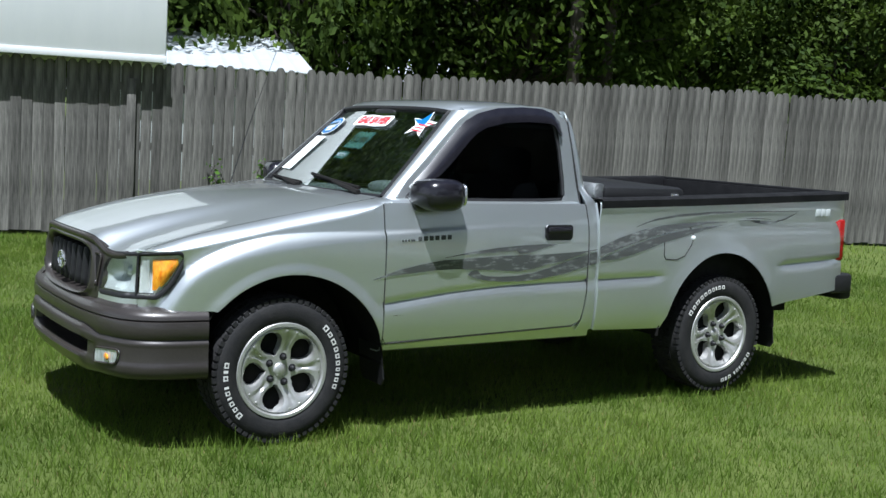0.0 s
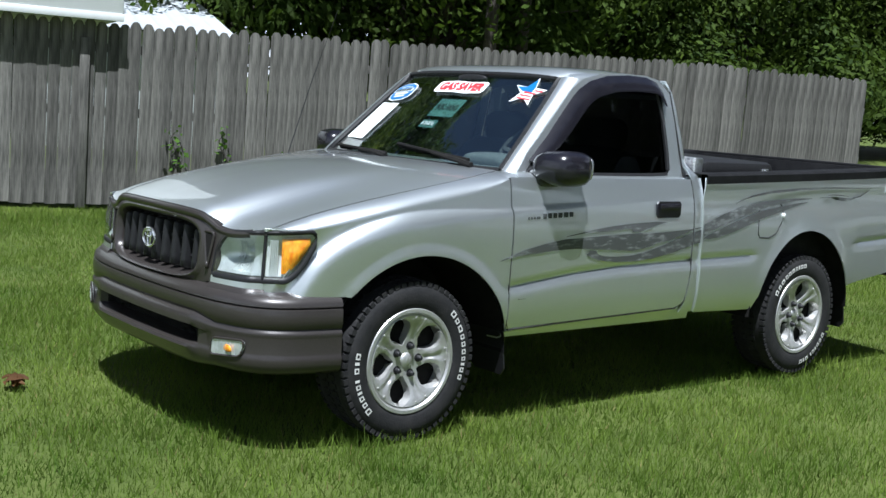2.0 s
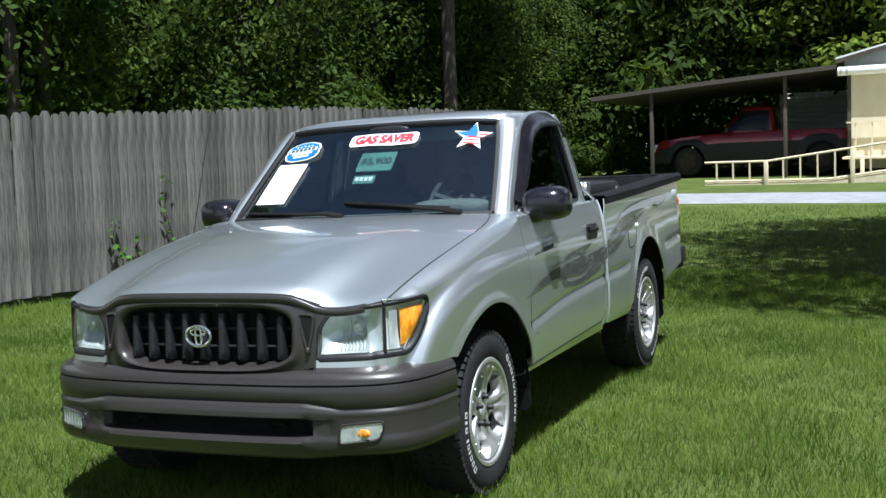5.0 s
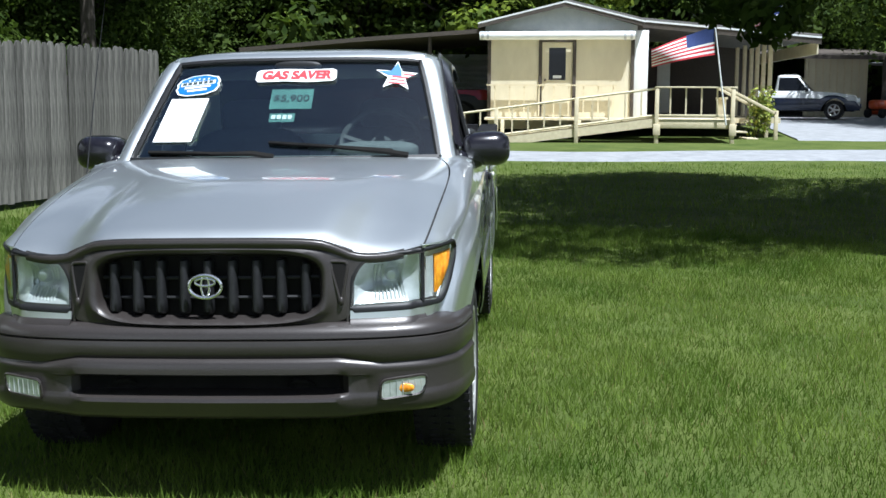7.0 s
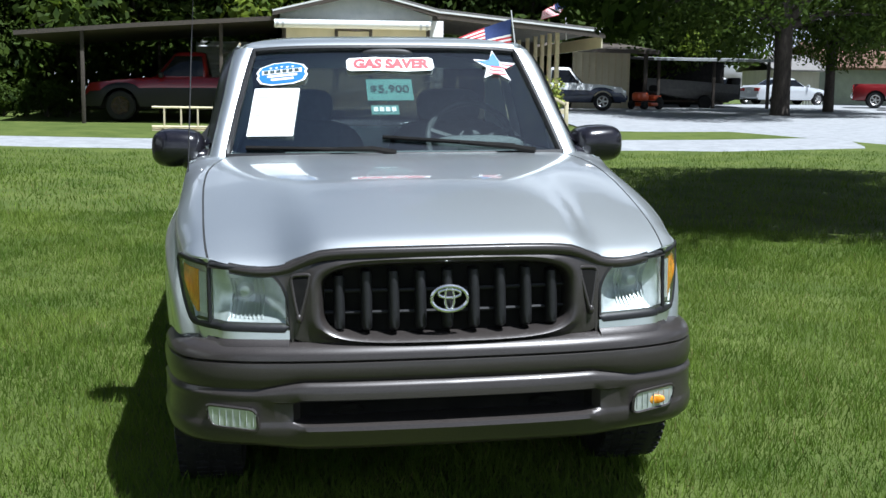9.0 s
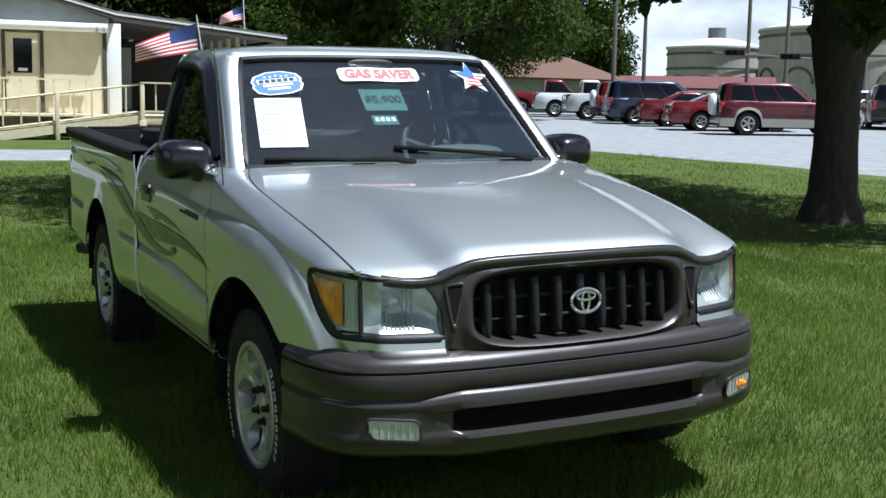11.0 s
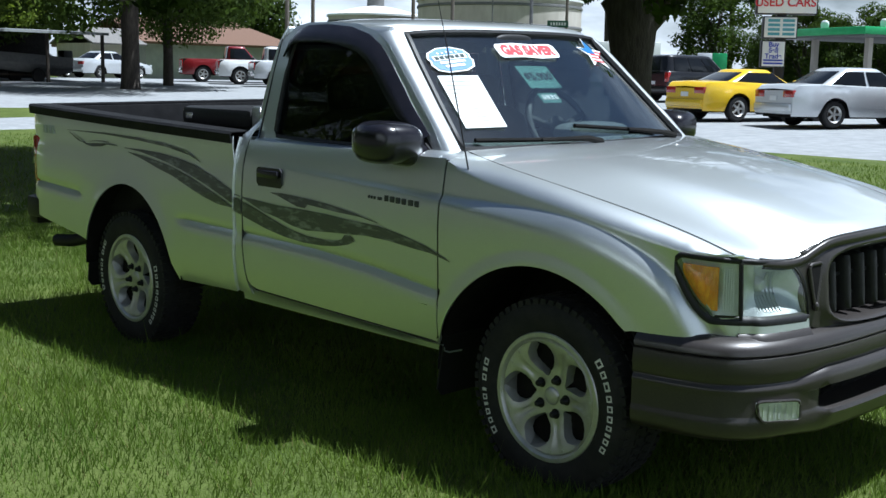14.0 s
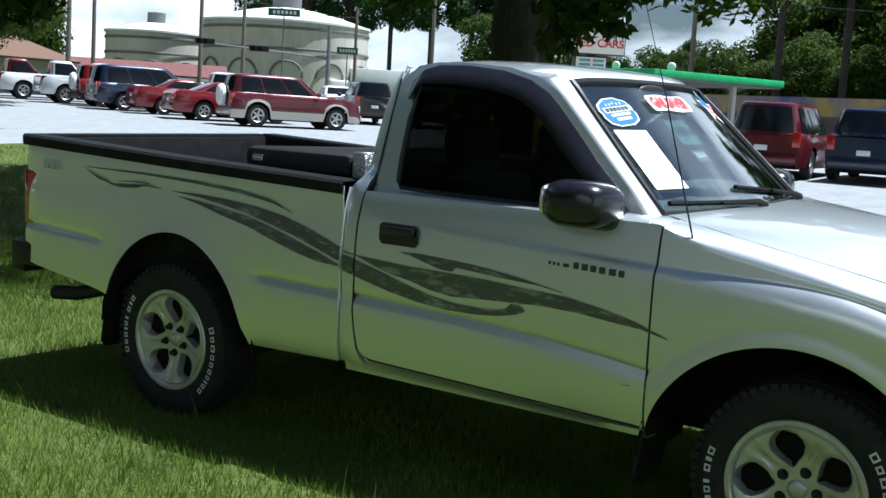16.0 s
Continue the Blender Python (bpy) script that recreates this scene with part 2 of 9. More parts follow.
def lathe(profile, steps=32, axis="y", mat=0):
    """A turned form: profile of (radius, along) round the axis."""
    rows = []
    for k in range(steps):
        a = 2 * math.pi * k / steps
        c, s = math.cos(a), math.sin(a)
        if axis == "y":
            rows.append([(r * c, t, r * s) for r, t in profile])
        elif axis == "x":
            rows.append([(t, r * c, r * s) for r, t in profile])
        else:
            rows.append([(r * c, r * s, t) for r, t in profile])
    bm = bmesh.new()
    add_grid(bm, rows, mat, close_u=True)
    bmesh.ops.remove_doubles(bm, verts=bm.verts, dist=1e-5)
    bmesh.ops.recalc_face_normals(bm, faces=bm.faces)
    return bm


def add_plate(bm, outline, to3d, thick, mat=0):
    """A flat outline of (u, v), laid out by to3d(u, v, w) and given thickness."""
    lo = [bm.verts.new(to3d(u, v, 0)) for u, v in outline]
    hi = [bm.verts.new(to3d(u, v, thick)) for u, v in outline]
    fs = [bm.faces.new(hi), bm.faces.new(lo[::-1])]
    n = len(lo)
    for i in range(n):
        fs.append(bm.faces.new((lo[i], lo[(i + 1) % n], hi[(i + 1) % n], hi[i])))
    for f in fs:
        f.material_index = mat
    return fs


def text_mesh(name, body, size, mat, parent, m, depth=0.002, bold=0.0, shear=0.0, label=""):
    """Lettering in the built-in font, as a mesh; m lays its plane out."""
    cu = bpy.data.curves.new(name, "FONT")
    cu.body, cu.size, cu.extrude, cu.offset, cu.shear = body, size, depth, bold, shear
    cu.align_x, cu.align_y = "CENTER", "CENTER"
    tmp = new(name, cu)
    bpy.context.view_layer.update()
    me = bpy.data.meshes.new_from_object(tmp.evaluated_get(bpy.context.evaluated_depsgraph_get()))
    bpy.data.objects.remove(tmp)
    bpy.data.curves.remove(cu)
    me.materials.clear()
    me.materials.append(mat)
    ob = new(name, me)
    ob.parent = parent
    ob.matrix_basis = m
    if label:
        ob["label"] = label
    return ob


def curve(table, x):
    """A reading of a table of (x, value) along a smooth line."""
    if x <= table[0][0]:
        return table[0][1]
    n = len(table)
    for i in range(n - 1):
        (a, u), (b, v) = table[i], table[i + 1]
        if x <= b:
            h = b - a
            m0 = (v - table[i - 1][1]) / (b - table[i - 1][0]) if i else (v - u) / h
            m1 = (table[i + 2][1] - u) / (table[i + 2][0] - a) if i + 2 < n else (v - u) / h
            t = (x - a) / h
            return u * (2 * t ** 3 - 3 * t * t + 1) + m0 * h * (t ** 3 - 2 * t * t + t) + v * (3 * t * t - 2 * t ** 3) + m1 * h * (t ** 3 - t * t)
    return table[-1][1]


def soft(t):
    """A step from 0 to 1 without corners."""
    t = max(0.0, min(1.0, t))
    return t * t * (3 - 2 * t)


def interp(table, x):
    """A smooth reading of a table of (x, value)."""
    if x <= table[0][0]:
        return table[0][1]
    for (a, u), (b, v) in zip(table, table[1:]):
        if x <= b:
            t = (x - a) / (b - a)
            return u + (v - u) * t
    return table[-1][1]


def rise(x, y):
    """The height of the land: level round the truck, rising gently beyond."""
    r = math.hypot(x - 1.3, y)
    t = max(0.0, r - 13.0)
    h = 0.0215 * t * min(1.0, t / 8.0)
    h = min(h, 0.95) if r < 70 else 0.95
    h += 0.18 * math.exp(-((x - 10.5) / 5.0) ** 2 - ((y - 4.5) / 3.0) ** 2)
    return h + 0.008 * math.sin(x * 0.9 + 1) * math.sin(y * 0.8) * min(1, max(0, r - 5) / 4)


# ---- ground ----
M_LAWN = material("lawn", (0.046, 0.072, 0.012), 0.9, color2=(0.105, 0.13, 0.03), scale=1.3, detail=9, pos=(0.3, 0.72), bump=0.8, bump_scale=55, spec=0.2)
M_GRAVEL = material("pale_gravel", (0.22, 0.228, 0.235), 0.95, color2=(0.30, 0.308, 0.315), scale=3.0, detail=9, bump=0.4, bump_scale=60, spec=0.2)
M_FENCEWOOD = material("weathered_fence_wood", (0.062, 0.06, 0.054), 0.9, color2=(0.18, 0.172, 0.155), scale=6, detail=9, stretch=(6, 6, 0.5), bump=0.35, bump_scale=60, vary=0.3, spec=0.2)


def ground_sheet():
    radii = [0.0] + [1.5 * k for k in range(1, 48)] + [72 + 8 * k for k in range(8)] + [140, 170, 210, 270, 360, 500, 800, 1500]
    steps = 144
    bm = bmesh.new()
    centre = bm.verts.new((1.3, 0, rise(1.3, 0)))
    rings = []
    for r in radii[1:]:
        ring = []
        for k in range(steps):
            a = 2 * math.pi * k / steps
            x, y = 1.3 + r * math.cos(a), r * math.sin(a)
            ring.append(bm.verts.new((x, y, rise(x, y))))
        rings.append(ring)
    for k in range(steps):
        bm.faces.new((centre, rings[0][k], rings[0][(k + 1) % steps]))
    for a, b in zip(rings, rings[1:]):
        for k in range(steps):
            bm.faces.new((a[k], b[k], b[(k + 1) % steps], a[(k + 1) % steps]))
    return bm


tagged(mesh_object("ground", ground_sheet(), M_LAWN, smooth=60), "mown green lawn with patches of lighter grass", "ground", kind="structure")


def draped(name, edge_a, edge_b, lift, mat, label, category, across=14, ragged=0.25):
    """A strip of ground between two edges, laid over the land with an uneven border."""
    n = 90
    rows = []
    for i in range(n + 1):
        t = i / n
        pa, pb = along(edge_a, t), along(edge_b, t)
        wob_a = ragged * (noise.noise((pa[0] * 0.45, pa[1] * 0.45, 3.0)))
        wob_b = ragged * (noise.noise((pb[0] * 0.45, pb[1] * 0.45, 9.0)))
        d = Vector((pb[0] - pa[0], pb[1] - pa[1])).normalized()
        row = []
        for j in range(across + 1):
            s = j / across
            x = pa[0] + (pb[0] - pa[0]) * s + d.x * (wob_a * (1 - s) + wob_b * s)
            y = pa[1] + (pb[1] - pa[1]) * s + d.y * (wob_a * (1 - s) + wob_b * s)
            edge = min(1.0, min(s, 1 - s) * across)
            row.append((x, y, rise(x, y) + lift * edge - 0.03 * (1 - edge)))
        rows.append(row)
    bm = grid(rows)
    bmesh.ops.recalc_face_normals(bm, faces=bm.faces)
    if sum(f.normal.z for f in bm.faces) < 0:
        bmesh.ops.reverse_faces(bm, faces=bm.faces)
    return tagged(mesh_object(name, bm, mat, smooth=60), label, category, kind="structure")


def along(line, t):
    lens = [math.dist(a, b) for a, b in zip(line, line[1:])]
    d = t * sum(lens)
    for (a, b), ln in zip(zip(line, line[1:]), lens):
        if d <= ln:
            return (a[0] + (b[0] - a[0]) * d / ln, a[1] + (b[1] - a[1]) * d / ln)
        d -= ln
    return line[-1]


# the narrow drive in front of the house, and the wide car park that it joins
draped("road", [(20.5, 30), (20.3, 5), (19.8, -2), (20.2, -6), (19.6, -9.0), (20.4, -12.6)],
       [(24.0, 30), (23.2, 5), (22.4, -2), (23.2, -6), (23.6, -10), (24.4, -14)], 0.03, M_GRAVEL, "narrow pale gravel drive across the lawn", "drive")
draped("pavement", [(27.5, -8.2), (27.2, -12.3), (23.6, -13.2), (14.6, -14.9), (8.6, -15.2), (5.6, -15.3), (-8, -16.5), (-40, -19)],
       [(52, -10.5), (57, -22), (56, -40), (40, -62), (20, -64), (5, -64), (-10, -64), (-40, -64)], 0.035, M_GRAVEL,
       "wide pale grey gravel car park in full sun", "car park", across=40)


# ---- wooden fence ----
FENCE_A, FENCE_B = Vector((-7.0, 8.98)), Vector((10.35, 3.75))


def picket_mesh(seed, width=0.1022, height=1.755):
    rng = random.Random(seed)
    bm = bmesh.new()
    h = height + rng.uniform(-0.02, 0.02)
    w = width / 2
    out = [(-w, 0.02), (w, 0.02), (w, h - 0.05), (w * 0.55, h - 0.008), (w * 0.2, h), (-w * 0.2, h), (-w * 0.55, h - 0.008), (-w, h - 0.05)]
    out = [(u + rng.uniform(-0.0015, 0.0015), v) for u, v in out]
    add_plate(bm, out, lambda u, v, t: (u, -t, v), 0.018)
    bmesh.ops.recalc_face_normals(bm, faces=bm.faces)
    me = bpy.data.meshes.new("picket")
    bm.to_mesh(me)
    bm.free()
    me.materials.append(M_FENCEWOOD)
    return me


def fence():
    root = thing("wooden_fence", (FENCE_A.x, FENCE_A.y, 0), label="tall weathered grey wooden privacy fence of dog-eared pickets", category="fence")
    way = (FENCE_B - FENCE_A)
    length = way.length
    root.rotation_euler = (0, 0, math.atan2(way.y, way.x))
    rng = random.Random(4)
    meshes = [picket_mesh(k) for k in range(10)]
    pitch = 0.104
    for k in range(int(length / pitch)):
        u = (k + 0.5) * pitch
        p = FENCE_A + way * (u / length)
        ob = new("picket", meshes[rng.randrange(10)])
        ob.parent = root
        ob.matrix_basis = pose(u, 0.0 + rng.uniform(-0.004, 0.004), fence_foot(p) + rng.uniform(-0.012, 0.012), rng.uniform(-0.5, 0.5), rng.uniform(-0.3, 0.3), rng.uniform(-1.0, 1.0))
    for z in (0.28, 0.9, 1.5):
        bm = bmesh.new()
        add_box(bm, 0, length, 0.004, 0.045, z, z + 0.085, 0.004)
        part("rail", bm, M_FENCEWOOD, root)
    u = (fence_at(1.47) - FENCE_A).length
    part("batten", box(u - 0.045, u + 0.045, -0.06, -0.022, 0.02, 1.62, 0.006), M_FENCEWOOD, root, "narrow upright board nailed to the face")
    for k in range(8):
        u = 0.3 + k * 2.43
        if u < length:
            p = FENCE_A + way * (u / length)
            bm = box(u - 0.045, u + 0.045, 0.047, 0.137, fence_foot(p) - 0.1, 1.72 + fence_foot(p), 0.005)
            part("post", bm, M_FENCEWOOD, root)
    return root


def fence_at(x):
    t = (x - FENCE_A.x) / (FENCE_B.x - FENCE_A.x)
    return FENCE_A + (FENCE_B - FENCE_A) * t


def fence_foot(p):
    return 0.03 + 0.15 * max(0.0, min(1.0, (p.x - 2.0) / 6.0))


fence()


# ---- the silver pickup ----
# its own axes: x rearward from the front axle, y to its right, z up
truck = thing("pickup_truck", (0, 0, 0), label="silver pickup with grey-brown front bumper and dark flame decals", category="pickup truck")
# it stands a little out of level on the lawn
truck.matrix_basis = pose(-0.033, -0.001, 0.002, -1.07, -0.29, 0.51)
TYRE_R, WHEELBASE = 0.318, 2.624
ARCH_F, ARCH_R = (0.0, 0.30, 0.43), (2.57, 0.338, 0.437)


SET_BACK = [(-0.82, 0.06), (-0.66, 0.045), (-0.45, 0.03), (0.0, 0.025), (0.42, 0.055), (1.57, 0.06), (1.65, 0.05), (2.1, 0.05), (2.3, 0.047), (2.57, 0.02), (3.1, 0.0), (3.62, -0.02)]


def set_back(x):
    """How far the finished body stands behind the layout of its panels."""
    for (a, u), (b, v) in zip(SET_BACK, SET_BACK[1:]):
        if x <= b:
            return u + (v - u) * max(0.0, (x - a) / (b - a))
    return SET_BACK[-1][1]


def built_x(x):
    """The layout's x for a place on the finished body."""
    b = x
    for _ in range(12):
        b = x - set_back(b)
    return b


def arch_z(x, arch):
    """The height of a wheel opening's edge over x, or None beside it."""
    cx, cz, r = arch
    d = x - cx
    return cz + math.sqrt(max(0.0, r * r - d * d)) if abs(d) < r else None


def nose(x):
    """How far the side draws in towards the front corner."""
    return curve([(-0.70, 0.27), (-0.66, 0.175), (-0.60, 0.118), (-0.52, 0.076), (-0.42, 0.044), (-0.28, 0.018), (-0.1, 0.003), (0.2, 0.0), (9, 0.0)], x)


def crease_z(x):
    return curve([(-0.64, 0.40), (-0.60, 0.50), (-0.545, 0.622), (-0.47, 0.735), (-0.35, 0.82), (-0.16, 0.882), (0.04, 0.905), (0.42, 0.911), (0.9, 0.932), (1.34, 0.952), (1.6, 0.958), (3.6, 0.975)], x)


SIDE = [(0.28, 0.77), (0.36, 0.798), (0.42, 0.82), (0.50, 0.832), (0.58, 0.833), (0.66, 0.832), (0.72, 0.831), (0.80, 0.829), (0.9, 0.822), (0.98, 0.808), (1.04, 0.788), (1.10, 0.76)]


def ridge_z(x):
    return interp([(0.43, 0.583), (0.78, 0.623), (1.1, 0.644), (1.55, 0.653), (2.1, 0.661), (2.98, 0.692), (3.5, 0.718)], x)


def side_y(x, z):
    """Half the width of the body at a place on its side."""
    y = curve(SIDE, z)
    c = crease_z(x)
    # the flare over the front wheel rolls over into a crease that dies out along the door
    amount = interp([(-0.7, 0.034), (0.0, 0.032), (0.42, 0.014), (0.7, 0.008), (1.3, 0.002), (1.5, 0.0)], x)
    width = interp([(-0.7, 0.07), (0.0, 0.07), (0.5, 0.026), (1.5, 0.015)], x)
    if amount:
        step = max(0.0, min(1.0, (z - c + width) / width)) ** 2
        y += 0.4 * amount * (1 - step) * (1 - soft((c - z - 0.05) / 0.25)) - 0.6 * amount * step * (1 - soft((z - c - 0.02) / 0.14))
    # the pressed ridge along door and bed
    r = ridge_z(x)
    there = min(1.0, max(0.0, (x - 0.38) / 0.06)) * (1 - soft((x - 2.03) / 0.09) + soft((x - 3.02) / 0.06))
    shelf = max(0.0, min(1.0, (z - r + 0.034) / 0.034)) ** 1.3
    lip = max(0.0, min(1.0, (z - r) / 0.012))
    y -= 0.013 * (shelf - 0.75 * lip) * (1 - soft((z - r) / 0.16)) * there
    for cx, cz, r in (ARCH_F, ARCH_R):
        d = math.hypot(x - cx, z - cz) - r
        if -0.02 < d < 0.06:
            y += 0.007 * (1 - soft(d / 0.055))
    if x > 3.45:
        y -= (x - 3.45) ** 2 * 0.9
    return y - nose(x)


def fender_low(x):
    z = arch_z(x, ARCH_F)
    if x < ARCH_F[0] - 0.33:
        return max(0.58, z or 0)
    return z if z is not None and z > 0.36 else 0.36


def fender_top(x):
    return curve([(-0.66, 0.822), (-0.5, 0.828), (-0.42, 0.84), (-0.3, 0.868), (-0.1, 0.908), (0.1, 0.942), (0.25, 0.972), (0.36, 1.005), (0.42, 1.026), (0.6, 1.04)], x)


def hood_edge(x):
    """The seam between hood and fender: half width and height."""
    return (curve([(-0.66, 0.668), (-0.63, 0.678), (-0.5, 0.692), (-0.3, 0.704), (0.0, 0.716), (0.2, 0.714), (0.32, 0.696), (0.45, 0.655), (0.56, 0.60)], x),
            curve([(-0.66, 0.812), (-0.63, 0.822), (-0.5, 0.862), (-0.3, 0.912), (0.0, 0.972), (0.3, 1.027), (0.45, 1.048), (0.56, 1.06)], x))


def fender(sign):
    """The wing with its lamp opening; its rows lean with the lamp's outer edge."""
    n = 90
    xs = [-0.645 + 1.062 * (i / n) for i in range(n + 1)]
    xs = sorted(set(xs + [-0.47]))
    rows = []
    for x in xs:
        lean = -0.62 * (soft((-0.2 - x) / 0.27) if x > -0.47 else max(0.0, (x + 0.645) / 0.175))
        lo, top = fender_low(x), fender_top(x)
        for _ in range(6):
            # the lower edge where the leaning row meets the wheel opening
            lo = fender_low(x + lean * max(0.0, 0.83 - lo))
        if x + lean * (0.83 - lo) < -0.345:
            lo = 0.584
        b = soft((x + 0.47) / 0.22)
        l0 = 0.648 * (1 - b) + (lo + (top - lo) * 0.2) * b
        l1 = 0.824 * (1 - b) + (lo + (top - lo) * 0.85) * b
        l0 = max(l0, lo + 0.01)
        zs = [lo + (l0 - lo) * k / 8 for k in range(8)] + [l0 + (l1 - l0) * k / 36 for k in range(36)] + [l1 + (max(top, l1 + 0.006) - l1) * k / 6 for k in range(7)]
        row = []
        for z in zs:
            xz = x + lean * max(0.0, 0.83 - z)
            row.append((xz, sign * side_y(xz, z), z))
        top = zs[-1]
        ey, ez = hood_edge(x)
        sy = side_y(x, top)
        for j in range(1, 9):
            t = j / 8
            s = math.sin(t * math.pi / 2)
            c = 1 - math.cos(t * math.pi / 2)
            row.append((x, sign * (sy + (ey + 0.003 - sy) * (0.35 * t + 0.65 * c)), top + (ez - top) * (0.35 * t + 0.65 * s)))
        rows.append(row)
    bm = bmesh.new()
    vs = [[bm.verts.new(p) for p in r] for r in rows]
    for i in range(len(vs) - 1):
        for j in range(len(vs[0]) - 1):
            if xs[i + 1] <= -0.469 and 8 <= j < 44:
                continue
            bm.faces.new((vs[i][j], vs[i + 1][j], vs[i + 1][j + 1], vs[i][j + 1]))
    loose = [v for v in bm.verts if not v.link_faces]
    bmesh.ops.delete(bm, geom=loose, context="VERTS")
    bmesh.ops.recalc_face_normals(bm, faces=bm.faces)
    return bm


def thicken(bm, sign_out, t=0.006):
    """Gives a sheet a thickness, inwards."""
    bmesh.ops.remove_doubles(bm, verts=bm.verts, dist=1e-4)
    bm.normal_update()
    faces = [f for f in bm.faces]
    rim = [(e.verts[0], e.verts[1], e.link_faces[0]) for e in bm.edges if len(e.link_faces) == 1]
    inner = {v: bm.verts.new(v.co - v.normal * t) for v in list(bm.verts)}
    for f in faces:
        g = bm.faces.new([inner[v] for v in reversed(f.verts)])
        g.material_index = f.material_index
    for a, b, f in rim:
        g = bm.faces.new((b, a, inner[a], inner[b]))
        g.material_index = f.material_index
    bmesh.ops.recalc_face_normals(bm, faces=bm.faces)
    return bm


# roof and pillar lines: half width and height over x


def pillar_y(z):
    return interp([(1.0, 0.752), (1.05, 0.735), (1.2, 0.70), (1.35, 0.66), (1.45, 0.628), (1.50, 0.60)], z)


def cab_y(x, z):
    """Half the width of the upper cab, which draws in towards the windscreen."""
    return pillar_y(z) - 0.02 * soft((1.05 - x) / 0.4)


def frame_x(z):
    """The leading edge of the door's window frame."""
    return interp([(1.03, 0.50), (1.13, 0.585), (1.225, 0.69), (1.33, 0.80), (1.42, 0.895), (1.47, 0.985)], z)


def screen_x(y, z):
    """The windscreen's surface."""
    return 0.415 + (z - 1.05) * 1.085 + 0.16 * y * y + 0.05 * y ** 4


def door_rear_x(z):
    return interp([(0.40, 1.53), (0.46, 1.555), (0.6, 1.58), (0.9, 1.582), (1.05, 1.572), (1.25, 1.558), (1.47, 1.548), (1.53, 1.53)], z)


def door_low(x):
    return interp([(0.42, 0.405), (1.5, 0.43), (1.56, 0.45)], x)


def cab_rear_x(z):
    return interp([(0.38, 1.650), (1.0, 1.652), (1.06, 1.648), (1.25, 1.632), (1.38, 1.612), (1.44, 1.592), (1.48, 1.56), (1.52, 1.49)], z)


def rounded(pts, radii, n=5):
    """An outline with its corners rounded off."""
    out = []
    for k, (p, r) in enumerate(zip(pts, radii)):
        p = Vector(p)
        a = (Vector(pts[k - 1]) - p).normalized() * r
        b = (Vector(pts[(k + 1) % len(pts)]) - p).normalized() * r
        for q in range(n):
            t = q / (n - 1)
            v = (p + a) * (1 - t) ** 2 + p * 2 * t * (1 - t) + (p + b) * t ** 2
            out.append((v.x, v.y))
    return out


